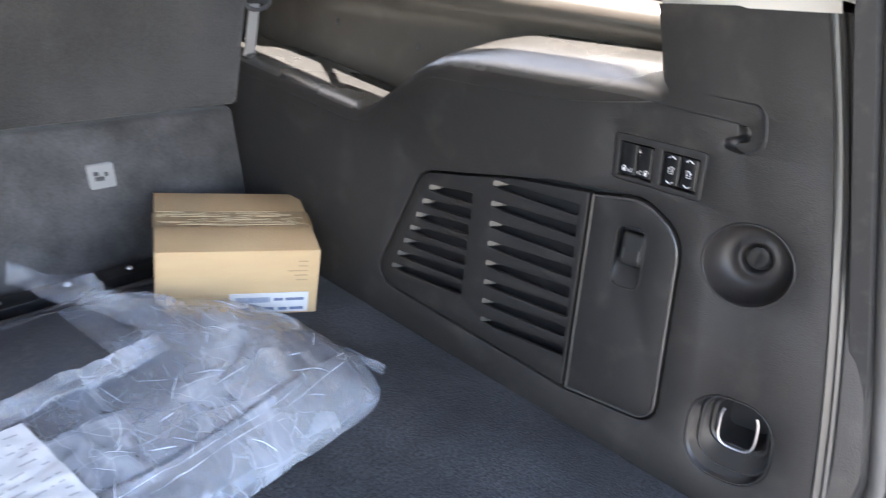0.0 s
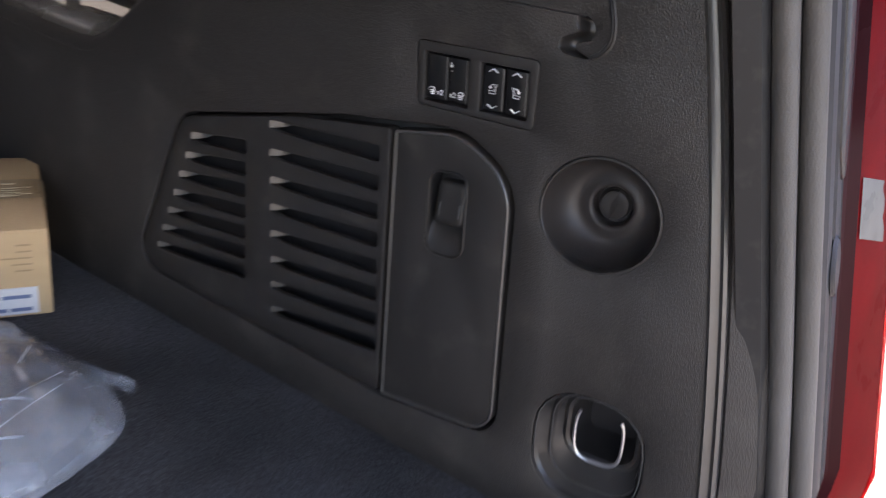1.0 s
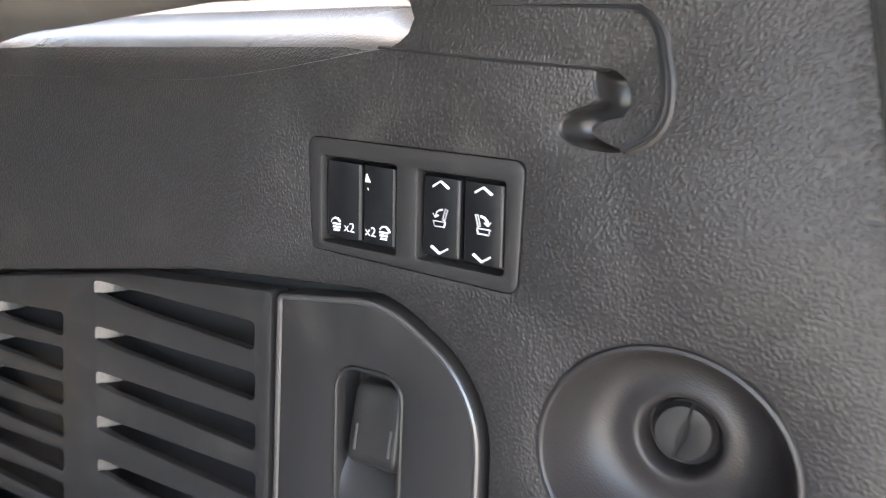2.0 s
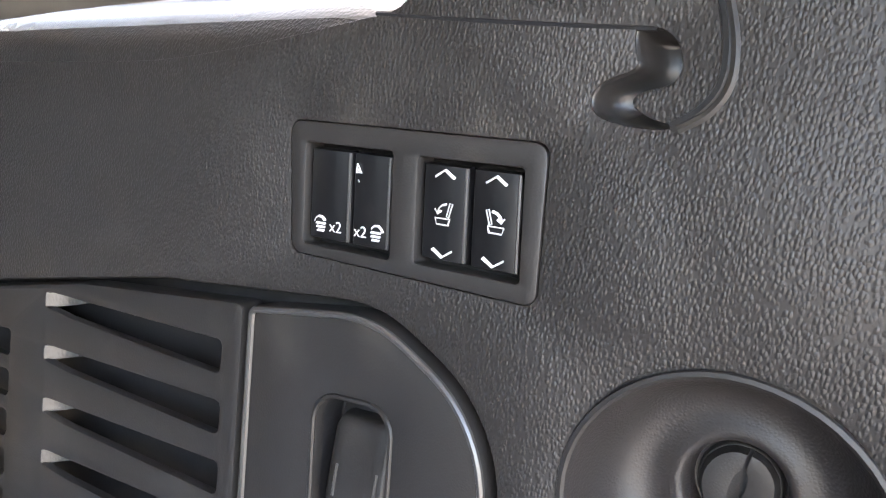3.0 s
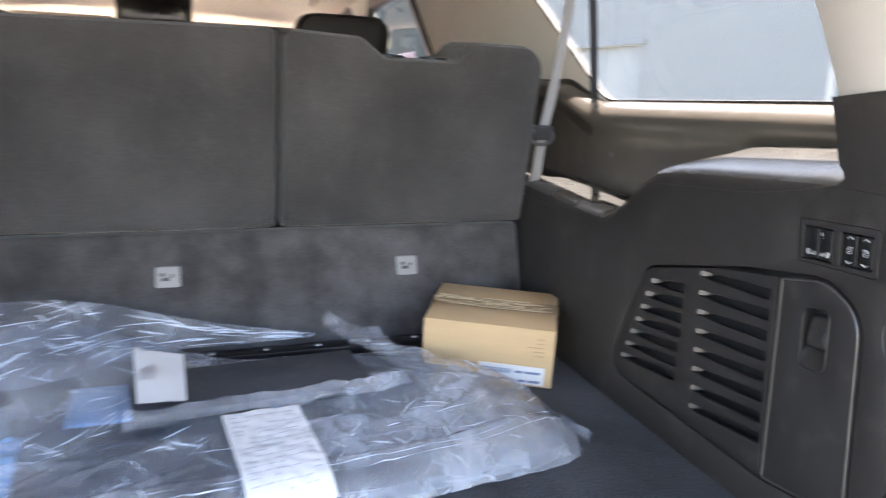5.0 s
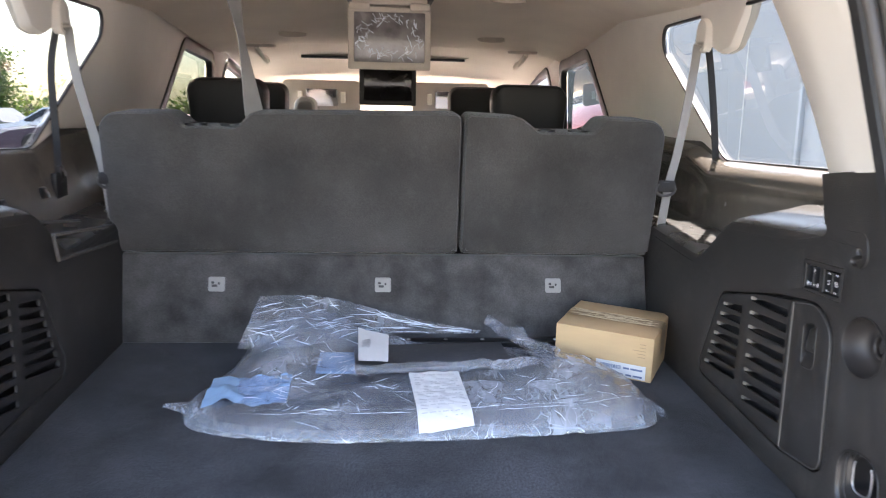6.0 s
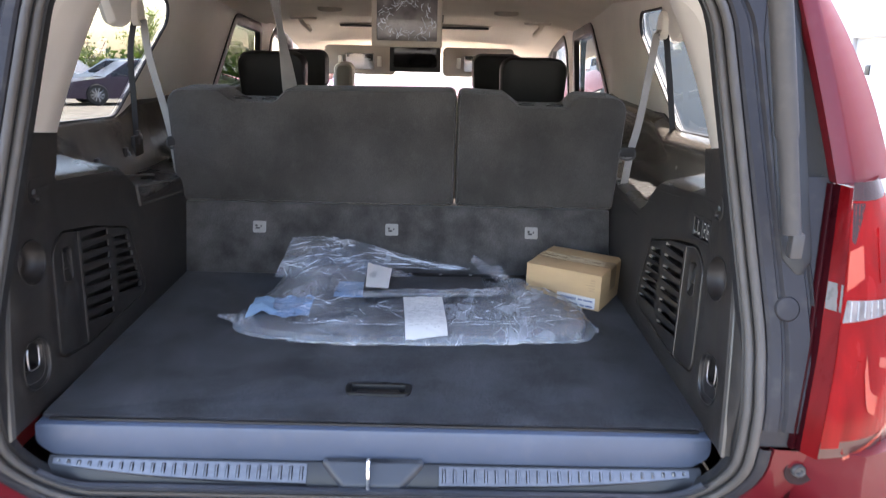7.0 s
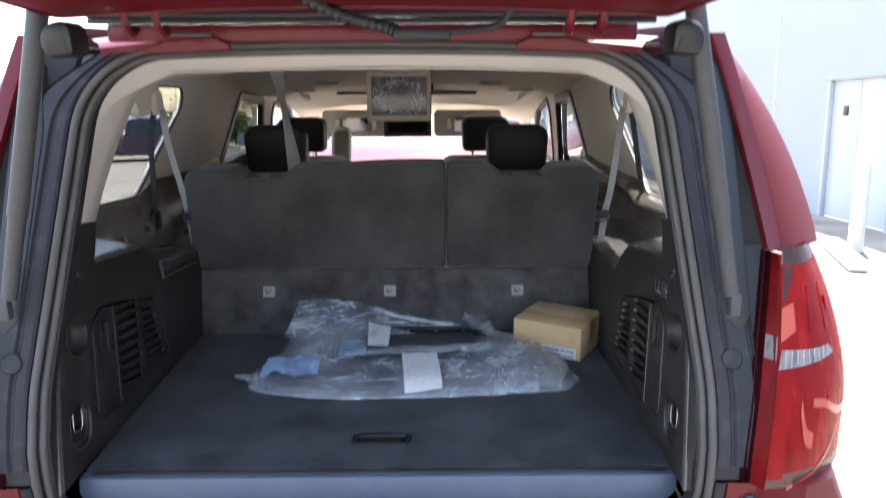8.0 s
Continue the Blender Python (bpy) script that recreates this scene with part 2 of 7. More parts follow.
STEEL = material("brushed_steel", (0.155, 0.155, 0.16), 0.36, metal=1.0, vary=0.15, scale=30, fine=0.1, stretch=(1, 8, 1))
CHROME = material("chrome", (0.85, 0.85, 0.86), 0.12, metal=1.0, vary=0.03)
CARD = material("brown_cardboard", (0.52, 0.36, 0.20), 0.85, vary=0.06, scale=9, fine=0.25, fine_scale=250, stretch=(1, 1, 6))
CARD_EDGE = material("pale_tape_wrinkle", (0.50, 0.40, 0.26), 0.35, vary=0.1, scale=25)
TAPE = material("tan_parcel_tape", (0.33, 0.225, 0.12), 0.5, vary=0.18, scale=25, fine=0.35, fine_scale=60)
PAPER = material("white_paper", (0.64, 0.64, 0.65), 0.75, vary=0.04, scale=18, fine=0.2, fine_scale=120)
SILL = material("dark_slate_plastic", (0.030, 0.035, 0.045), 0.38, vary=0.1, scale=6, fine=0.12, fine_scale=900, dirt=0.08)
LENS_FOOT = material("smoked_red_foot", (0.085, 0.035, 0.030), 0.3, vary=0.2, scale=9)
TAG = material("pale_grey_plastic", (0.27, 0.265, 0.26), 0.6, vary=0.1, scale=18, fine=0.2, fine_scale=120)
RECESS_SHADE = material("maroon_recess_shade", (0.018, 0.004, 0.005), 0.8, vary=0.2, scale=20)
FAINT_INK = material("faint_grey_print", (0.44, 0.44, 0.46), 0.7, vary=0.1)
BLUE_INK = material("blue_print", (0.13, 0.17, 0.28), 0.7, vary=0.1)
WHITE_MARK = material("white_marking", (0.80, 0.80, 0.80), 0.5, vary=0.02)
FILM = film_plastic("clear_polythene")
MAT_DARK = material("dark_rubber_mat", (0.052, 0.055, 0.063), 0.5, vary=0.18, scale=9, fine=0.25, fine_scale=260, speck=0.12, speck_scale=180, dirt=0.15)
SKY_BLUE = material("pale_blue_foam", (0.26, 0.42, 0.62), 0.7, vary=0.08, scale=15)
LEATHER = leather_grain(material("black_leather", (0.014, 0.013, 0.013), 0.5, vary=0.1, scale=8), 350, 0.3, (1, 1, 1))
CREAM = material("cream_leather", (0.55, 0.51, 0.45), 0.55, vary=0.06, scale=8)
GLASS = clear("privacy_glass", (0.32, 0.335, 0.325), 0.01)
DOOR_GLASS = clear("dark_door_glass", (0.10, 0.115, 0.11), 0.01)
CLEAR_GLASS = clear("clear_glass", (0.86, 0.90, 0.90), 0.01)
DOME_LENS = material("smoky_dome_lens", (0.17, 0.15, 0.125), 0.4, vary=0.3, scale=120, fine=0.4, fine_scale=400)
LAMP_LENS = material("white_lamp_lens", (0.82, 0.78, 0.68), 0.4, vary=0.05)
SCREEN = material("wrapped_screen", (0.17, 0.155, 0.155), 0.25, vary=0.45, scale=24, fine=1.0, fine_scale=45, coat=0.5)
DARK_SCREEN = material("dark_screen", (0.015, 0.013, 0.014), 0.12, vary=0.1)
BEIGE_PLASTIC = material("warm_grey_plastic", (0.46, 0.40, 0.335), 0.55, vary=0.06, scale=9, fine=0.15)
# paler than a real carpet, to bounce light up to the headliner
CABIN_BOUNCE = material("pale_cabin_bounce", (0.62, 0.56, 0.48), 0.9, vary=0.1, scale=9, fine=0.4, fine_scale=300)
LENS_RED = material("red_lens", (0.38, 0.010, 0.012), 0.25, vary=0.35, scale=7, coat=0.0, spec=0.35, fine=0.15, fine_scale=120, stretch=(6, 6, 0.5))
# darkened copies of the lens colours: shade painted onto the lamp's inner flank
LENS_RED_SHADE = material("shaded_red_lens", (0.15, 0.005, 0.007), 0.3, vary=0.25, scale=7, spec=0.08, stretch=(6, 6, 0.5))
LENS_CLEAR_SHADE = material("shaded_clear_lens", (0.12, 0.105, 0.10), 0.3, vary=0.3, scale=60, stretch=(1, 1, 0.2))
LENS_DEEP = material("deep_red_housing", (0.03, 0.003, 0.005), 0.3, vary=0.2, scale=7, spec=0.1)
LENS_SMOKE = material("smoked_lens", (0.04, 0.016, 0.018), 0.2, vary=0.2, scale=7, coat=0.2)
LENS_CLEAR = material("clear_ribbed_lens", (0.20, 0.175, 0.172), 0.2, vary=0.5, scale=60, coat=0.4, stretch=(1, 1, 0.2))
REFLECTOR = material("orange_red_reflector", (0.46, 0.075, 0.045), 0.2, vary=0.1, coat=0.4)
CONCRETE = material("pale_sunlit_asphalt", (0.205, 0.186, 0.155), 0.9, vary=0.3, scale=1.3, fine=0.8, fine_scale=60, dirt=0.5, dirt_color=(0.16, 0.15, 0.14))
KERB = material("white_painted_concrete", (0.72, 0.70, 0.66), 0.8, vary=0.1, scale=5, fine=0.4, fine_scale=80, dirt=0.3)
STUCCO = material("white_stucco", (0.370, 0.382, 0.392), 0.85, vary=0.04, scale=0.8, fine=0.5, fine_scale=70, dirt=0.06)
DOOR_PAINT = material("white_door_paint", (0.46, 0.475, 0.49), 0.5, vary=0.03, scale=2, fine=0.1, dirt=0.06)
TYRE = material("tyre_rubber", (0.02, 0.02, 0.02), 0.8, vary=0.2, scale=20, fine=0.5, fine_scale=80)
ALLOY = material("alloy_rim", (0.55, 0.55, 0.56), 0.3, metal=0.9, vary=0.08)
BARK = material("bark", (0.12, 0.09, 0.065), 0.9, vary=0.3, scale=8, fine=1.0, fine_scale=40, stretch=(1, 1, 0.3))


def see_through(mat, color, share):
    """Lets part of the light through the sheet, as coloured plastic and leaves do."""
    n, links = mat.node_tree.nodes, mat.node_tree.links
    back = n.new("ShaderNodeBsdfTranslucent")
    back.inputs[0].default_value = (*color, 1)
    mix = n.new("ShaderNodeMixShader")
    mix.inputs[0].default_value = share
    links.new(n["Principled BSDF"].outputs[0], mix.inputs[1])
    links.new(back.outputs[0], mix.inputs[2])
    links.new(mix.outputs[0], n["Material Output"].inputs["Surface"])
    return mat


def leaf_material(name, color):
    return see_through(material(name, color, 0.6, vary=0.35, scale=1.2), (color[0] * 2.2, color[1] * 1.9, color[2] * 1.2), 0.45)


see_through(LENS_RED, (0.75, 0.02, 0.02), 0.45)
see_through(LENS_RED_SHADE, (0.75, 0.02, 0.02), 0.14)
LEAF = leaf_material("sunlit_leaf", (0.09, 0.15, 0.025))
LEAF_DARK = leaf_material("dark_leaf", (0.035, 0.07, 0.02))


# ---- building helpers ----
def thing(name, label, category, base=(0, 0, 0), group="", kind="", frame_of=CAR):
    ob = tagged(new(name), label, category, group, kind)
    ob.empty_display_size = 0.05
    ob.matrix_world = frame_of @ Matrix.Translation(base)
    ob["base"] = list(base)
    return ob


def origin(ob):
    while ob.parent:
        ob = ob.parent
    return Vector(ob["base"]) if "base" in ob else Vector((0, 0, 0))


def finish(bm, angle=0.6):
    bmesh.ops.remove_doubles(bm, verts=bm.verts, dist=1e-6)
    bmesh.ops.recalc_face_normals(bm, faces=bm.faces)
    for f in bm.faces:
        f.smooth = True
    for e in bm.edges:
        if len(e.link_faces) == 2 and e.calc_face_angle(0) > angle:
            e.smooth = False


def part(name, bm, mat, parent, label="", kind="", angle=0.6):
    """Links a bmesh, given in the frame's metres, as one mesh under its thing."""
    finish(bm, angle)
    bmesh.ops.translate(bm, verts=bm.verts, vec=-origin(parent))
    mesh = bpy.data.meshes.new(name)
    bm.to_mesh(mesh)
    bm.free()
    mesh.materials.append(mat)
    ob = tagged(new(name, mesh), label, "", "", kind)
    ob.parent = parent
    return ob


def setting(name, bm, mat, label, category, frame_of=CAR, angle=0.6, kind="structure"):
    finish(bm, angle)
    mesh = bpy.data.meshes.new(name)
    bm.to_mesh(mesh)
    bm.free()
    mesh.materials.append(mat)
    ob = tagged(new(name, mesh), label, category, "", kind)
    ob.matrix_world = frame_of
    return ob


def add_box(bm, lo, hi, bevel=0.0, segments=2, turn=None):
    lo, hi, before = Vector(lo), Vector(hi), set(bm.verts)
    made = bmesh.ops.create_cube(bm, size=1)["verts"]
    for v in made:
        v.co = Vector([(lo[i] + hi[i]) / 2 + v.co[i] * (hi[i] - lo[i]) for i in range(3)])
    if bevel:
        edges = list({e for v in made for e in v.link_edges})
        bmesh.ops.bevel(bm, geom=edges, offset=bevel, segments=segments, affect="EDGES", profile=0.5)
    if turn is not None:
        bmesh.ops.transform(bm, matrix=turn, verts=[v for v in bm.verts if v not in before])
    return bm


def box(lo, hi, bevel=0.0, segments=2, turn=None):
    return add_box(bmesh.new(), lo, hi, bevel, segments, turn)


def rpoly(points, n=6):
    """A polygon of (u, v, radius) with its corners rounded."""
    out, count = [], len(points)
    for i, (u, v, r) in enumerate(points):
        p, a, b = Vector((u, v)), Vector(points[i - 1][:2]), Vector(points[(i + 1) % count][:2])
        da, db = (a - p), (b - p)
        la, lb = da.length, db.length
        da, db = da / la, db / lb
        half = math.acos(max(-1, min(1, da.dot(db)))) / 2
        if r <= 0 or half > 1.55:
            out.append(p)
            continue
        cut = min(r / math.tan(half), la * 0.49, lb * 0.49)
        r = cut * math.tan(half)
        centre = p + (da + db).normalized() * (r / math.sin(half))
        start, end = p + da * cut - centre, p + db * cut - centre
        sweep = start.angle_signed(end)
        for k in range(n + 1):
            out.append(centre + Matrix.Rotation(-sweep * k / n, 2) @ start)
    return out


def grown(loop, d):
    """The loop moved outwards by d (inwards where negative)."""
    area = sum(loop[i - 1].x * loop[i].y - loop[i].x * loop[i - 1].y for i in range(len(loop)))
    s = 1 if area > 0 else -1
    out = []
    for i, p in enumerate(loop):
        a, b = loop[i - 1], loop[(i + 1) % len(loop)]
        t = (b - a).normalized() if (b - a).length > 1e-9 else Vector((1, 0))
        out.append(p + Vector((t.y, -t.x)) * d * s)
    return out


def skin(bm, rings, closed=True):
    """Quads between rings of equal length."""
    rows = [[bm.verts.new(p) for p in ring] for ring in rings]
    for a, b in zip(rows, rows[1:]):
        for i in range(len(a) if closed else len(a) - 1):
            j = (i + 1) % len(a)
            try:
                bm.faces.new((a[i], a[j], b[j], b[i]))
            except ValueError:
                pass
    return rows


def plate(outer, holes, to, bevel=0.002, depth=0.01, hole_depth=None, back=False, fine=()):
    """A panel in (u, v) with rounded rims: to(u, v, d) maps it into space, d going in behind the face."""
    bm = bmesh.new()
    hole_depth = depth if hole_depth is None else hole_depth
    edges = []
    for k, loop in enumerate([outer] + list(holes)):
        sign = -1 if k == 0 else 1
        deep = depth if k == 0 else hole_depth
        b = 0.0008 if any(loop is f for f in fine) else bevel
        steps = [(b, 0.0), (b * 0.3, b * 0.3), (0.0, b), (0.0, max(deep, b * 1.5))]
        rows = skin(bm, [[to(p.x, p.y, d) for p in grown(loop, sign * g)] for g, d in steps])
        first = rows[0]
        edges += [bm.edges.get((first[i - 1], first[i])) for i in range(len(first))]
        if back and k == 0:
            bm.faces.new(rows[-1])
    bmesh.ops.triangle_fill(bm, use_beauty=True, use_dissolve=False, edges=[e for e in edges if e])
    return bm


def tube(points, r, n=8, closed=False, flat=1.0, bm=None, taper=None):
    """A pipe along points; flat squeezes it along the second axis."""
    bm = bm or bmesh.new()
    pts = [Vector(p) for p in points]
    up, rings = None, []
    for i, p in enumerate(pts):
        a = pts[i - 1] if (i or closed) else p
        b = pts[(i + 1) % len(pts)] if (i + 1 < len(pts) or closed) else p
        t = (b - a).normalized()
        if up is None:
            up = t.orthogonal().normalized()
        up = (up - t * up.dot(t)).normalized()
        side = t.cross(up)
        k = r if taper is None else r * taper[i]
        rings.append([p + up * math.cos(2 * math.pi * j / n) * k + side * math.sin(2 * math.pi * j / n) * k * flat for j in range(n)])
    rows = skin(bm, rings + ([rings[0]] if closed else []))
    if not closed:
        bm.faces.new(rows[0])
        bm.faces.new(rows[-1])
    return bm


def smooth_line(points, n=8):
    """Points on a Catmull-Rom curve through the given ones."""
    pts = [Vector(p) for p in points]
    pts = [2 * pts[0] - pts[1]] + pts + [2 * pts[-1] - pts[-2]]
    out = []
    for i in range(1, len(pts) - 2):
        p0, p1, p2, p3 = pts[i - 1 : i + 3]
        for k in range(n):
            t = k / n
            out.append(0.5 * (2 * p1 + (p2 - p0) * t + (2 * p0 - 5 * p1 + 4 * p2 - p3) * t * t + (3 * p1 - p0 - 3 * p2 + p3) * t ** 3))
    return out + [pts[-2]]


def ribbon(points, width, thick, across, bm=None):
    """A strap of that width along points, its width lying along `across`."""
    bm = bm or bmesh.new()
    rings = []
    pts = [Vector(p) for p in points]
    for i, p in enumerate(pts):
        a, b = pts[max(i - 1, 0)], pts[min(i + 1, len(pts) - 1)]
        t = (b - a).normalized()
        w = across[i] if isinstance(across, list) else across
        w = Vector(w)
        w = (w - t * w.dot(t)).normalized()
        nrm = t.cross(w)
        rings.append([p + w * sx * width / 2 + nrm * sy * thick / 2 for sx, sy in ((-1, -1), (1, -1), (1, 1), (-1, 1))])
    rows = skin(bm, rings)
    bm.faces.new(rows[0])
    bm.faces.new(rows[-1])
    return bm


def disc_stack(centre, u, v, w, rings, n=32, bm=None):
    """Turned shape: rings of (radius, depth along w) round centre, axes u and v."""
    bm = bm or bmesh.new()
    centre, u, v, w = Vector(centre), Vector(u), Vector(v), Vector(w)
    rows = skin(bm, [[centre + (u * math.cos(2 * math.pi * k / n) + v * math.sin(2 * math.pi * k / n)) * r + w * d for k in range(n)] for r, d in rings])
    bm.faces.new(rows[-1])
    return bm


# ---- the tailgate opening: one outline, from which seals, jamb and trim are offset ----
OPENING = rpoly([(-0.640, 0.716, 0.135), (0.640, 0.716, 0.135), (0.643, 1.06, 0.5), (0.562, 1.694, 0.16), (-0.562, 1.694, 0.16), (-0.643, 1.06, 0.5)], 12)
CX = -0.004


def subdivided(loop, step):
    out = []
    for i, p in enumerate(loop):
        q = loop[(i + 1) % len(loop)]
        k = max(1, int((q - p).length / step))
        out += [p.lerp(q, j / k) for j in range(k)]
    return out


OPENING = subdivided(OPENING, 0.03)


def arch(loop):
    """The header bows up a little in the middle."""
    return [Vector((p.x, p.y + (0.012 * (1 - (p.x / 0.5) ** 2) if p.y > 1.6 and abs(p.x) < 0.5 else 0))) for p in loop]


def lean(z):
    """How far forward the opening's plane leans at a height."""
    if z > 0.95:
        return 0.32 * (z - 1.145)
    t = max(0.0, min(1.0, (z - 0.680) / 0.205))
    return -0.0624 * t * t * (3 - 2 * t)


def drawn(x, z):
    """Half width of an outer part that follows the leaning opening."""
    return 0.05 + (x - 0.05) * (1 + (lean(z) - 0.09 * max(0.0, z - 1.05)) / 1.27)


def ring(off, y, keep=None):
    pts = [(p.x, p.y) for p in arch(grown(OPENING, off))]
    if keep:
        pts = [p for p in pts if keep(*p)]
    return [Vector((x + CX, y + lean(z), z)) for x, z in pts]


def open_ring(off, y, low=None, high=None):
    """The part of the ring above `low` (over the top) or below `high` (under the bottom), in order."""
    loop = arch(grown(OPENING, off))
    base = OPENING
    idx = [i for i, p in enumerate(base) if (low is not None and p.y > low) or (high is not None and p.y < high)]
    n = len(base)
    start = next(i for i in idx if (i - 1) % n not in idx)
    order = []
    i = start
    while i % n in idx and len(order) < n:
        order.append(i % n)
        i += 1
    return [Vector((loop[i].x + CX, y + lean(loop[i].y), loop[i].y)) for i in order]


def ring_tube(off, y, r, n=18, squash=1.0):
    bm = bmesh.new()
    sections = [ring(off + r * math.cos(a), y + r * squash * math.sin(a)) for a in [2 * math.pi * k / n for k in range(n)]]
    skin(bm, sections + [sections[0]])
    return bm


gate_seal = thing("door_seal", "double grey rubber weather strip round the tailgate opening", "weather strip", (0, -0.03, 0.72))
part("seal_lip", ring_tube(-0.004, -0.046, 0.0078), FLOCK, gate_seal)
part("seal_bulb", ring_tube(0.0095, -0.0605, 0.0080), FLOCK, gate_seal)
bm = bmesh.new()
skin(bm, [ring(-0.014, -0.018), ring(-0.012, -0.034), ring(-0.004, -0.040), ring(0.004, -0.053), ring(0.012, -0.055), ring(0.022, -0.058)])
part("seal_carrier", bm, RUBBER, gate_seal)

# ---- the jamb ----
jamb = thing("tailgate_jamb", "satin slate-grey tailgate jamb with a round plug", "body frame", (0, -0.05, 0.88), kind="structure")


def jamb_ring(off, y, low):
    """Wide down the sides, narrow along the header."""
    wide, slim = open_ring(off, y, low=low), open_ring(off * 0.3 + 0.012, y, low=low)
    out = []
    for a, b in zip(wide, slim):
        t = max(0.0, min(1.0, (1.70 - b.z) / 0.14))
        out.append(b.lerp(a, t * t * (3 - 2 * t)))
    return out


bm = bmesh.new()
skin(bm, [jamb_ring(o, y, 0.888) for o, y in ((0.016, -0.056), (0.019, -0.066), (0.024, -0.070), (0.040, -0.071), (0.044, -0.066), (0.048, -0.066), (0.053, -0.072), (0.088, -0.072), (0.092, -0.066), (0.096, -0.066), (0.100, -0.072), (0.104, -0.066), (0.106, 0.03))], closed=False)
part("jamb_frame", bm, JAMB, jamb)
for s in (-1, 1):
    bm = disc_stack((s * 0.69 + CX, -0.0725 + lean(1.12), 1.12), (1, 0, 0), (0, 0.305, 0.952), (0, 0.952, -0.305), [(0.0205, -0.001), (0.0215, 0.001), (0.0190, -0.0012), (0.0185, -0.0018), (0.017, -0.002)])
    part("plug", bm, JAMB, jamb, "round body plug")
    # the channel in which the strut lies
    out = [(0.676, 1.20), (0.712, 1.165), (0.728, 1.20), (0.648, 1.66), (0.60, 1.69), (0.605, 1.55)]
    bm = plate(rpoly([(s * drawn(x, z) + CX, z, 0.012) for x, z in out]), [], lambda u, v, d: Vector((u, -0.0745 + lean(v) + d, v)), 0.004, 0.03)
    part("strut_channel", bm, BLACK, jamb, "dark channel beside the strut")

# ---- header and rear pillar trim ----
def pillar_rear(s, z):
    """The line along which header trim and pillar trim meet."""
    d = z - 1.365
    return Vector((s * (0.624 - 0.255 * d - 0.28 * d * d) + CX, lean(z), z))


first, second, over = open_ring(-0.008, -0.036, low=1.357), open_ring(-0.012, -0.028, low=1.357), open_ring(-0.042, 0.06, low=1.357)
last = []
for p, q in zip(second, over):
    w = max(0.0, min(1.0, (p.z - 1.57) / 0.10))
    last.append(pillar_rear(1 if p.x > CX else -1, p.z).lerp(q, w * w * (3 - 2 * w)))
bm = bmesh.new()
skin(bm, [first, second] + [[p.lerp(q, k) for p, q in zip(second, last)] for k in (0.3, 0.65, 1.0)], closed=False)
setting("trim_header", bm, PALE, "light grey plastic trim over the tailgate opening", "trim")

# ---- sill: scuff plates, striker ----
sill = thing("sill_plate", "black sill trim with two ribbed steel scuff plates", "sill trim", (0, -0.06, 0.74))
bm = bmesh.new()
skin(bm, [open_ring(o, y, high=0.775) for o, y in ((-0.034, -0.052), (-0.031, -0.060), (-0.024, -0.062), (-0.014, -0.056), (-0.010, -0.046))], closed=False)
part("sill_edge", bm, SILL, sill)


def sill_z(y):
    return 0.778 - 1.25 * max(0.0, -0.032 - y)


bm = bmesh.new()
N = 40
skin(bm, [[Vector((x, y, sill_z(y) + dz + 0.004 * (abs(x) / 0.6) ** 6)) for x in [-0.60 + 1.2 * k / N for k in range(N + 1)]] for y, dz in ((0.0, 0.004), (-0.020, 0.0), (-0.032, 0.0), (-0.058, 0.0), (-0.060, -0.02))], closed=False)
part("sill_base", bm, BLACK, sill)
for lo, hi in ((-0.592, -0.126), (0.116, 0.578)):
    n = 24

    def edge_y(x):
        t = abs(x) / 0.6
        return -0.036 + 0.001 * t ** 2, -0.0575 + 0.017 * t ** 3

    bm = bmesh.new()
    xs = [lo + (hi - lo) * k / 40 for k in range(41)]
    skin(bm, [[Vector((x, a, sill_z(a) - 0.003)) for x in xs for a in [edge_y(x)[0]]],
              [Vector((x, a, sill_z(a) + 0.004)) for x in xs for a in [edge_y(x)[0]]],
              [Vector((x, a, sill_z(a) + 0.004)) for x in xs for a in [edge_y(x)[1]]],
              [Vector((x, a, sill_z(a) - 0.003)) for x in xs for a in [edge_y(x)[1]]]], closed=False)
    tread = part("scuff_plate", bm, STEEL, sill, "ribbed steel tread")
    for k in range(n):
        x = lo + (hi - lo) * (k + 0.5) / n
        a, b = edge_y(x)
        part("rib", tube([(x, a - 0.003, sill_z(a - 0.003) + 0.004), (x, (a + b) / 2, sill_z((a + b) / 2) + 0.006), (x, b + 0.003, sill_z(b + 0.003) + 0.0045)], 0.0034, 6), STEEL, tread)
bm = plate(rpoly([(-0.098, -0.033, 0.002), (-0.098, -0.036, 0.004), (-0.058, -0.064, 0.006), (0.045, -0.064, 0.006), (0.088, -0.036, 0.004), (0.088, -0.033, 0.002)]), [],
           lambda u, v, d: Vector((u, v, sill_z(v) + 0.012 - d)), 0.005, 0.02)
housing = part("striker_housing", bm, SILL, sill, "slate striker housing")
part("striker", tube(smooth_line([(-0.012, -0.036, 0.782), (-0.012, -0.05, 0.798), (-0.012, -0.066, 0.785), (-0.012, -0.068, 0.742)], 6), 0.0045, 8), CHROME, housing, "steel striker loop")

# ---- cargo floor ----
FLOOR_Z = 0.85


def floor_map(u, v, d):
    return Vector((u, v, FLOOR_Z - d))


handle_loop = rpoly([(-0.068, 0.096, 0.012), (0.052, 0.096, 0.012), (0.056, 0.140, 0.012), (-0.072, 0.140, 0.012)], 5)
bm = plate(rpoly([(-0.622, -0.004, 0.01), (0.613, -0.004, 0.01), (0.603, 0.93, 0.01), (-0.634, 0.93, 0.01)], 3), [handle_loop], floor_map, 0.006, 0.04, 0.004)
setting("floor", bm, CARPET, "dark navy carpeted cargo floor with faint scuffs", "cargo floor")
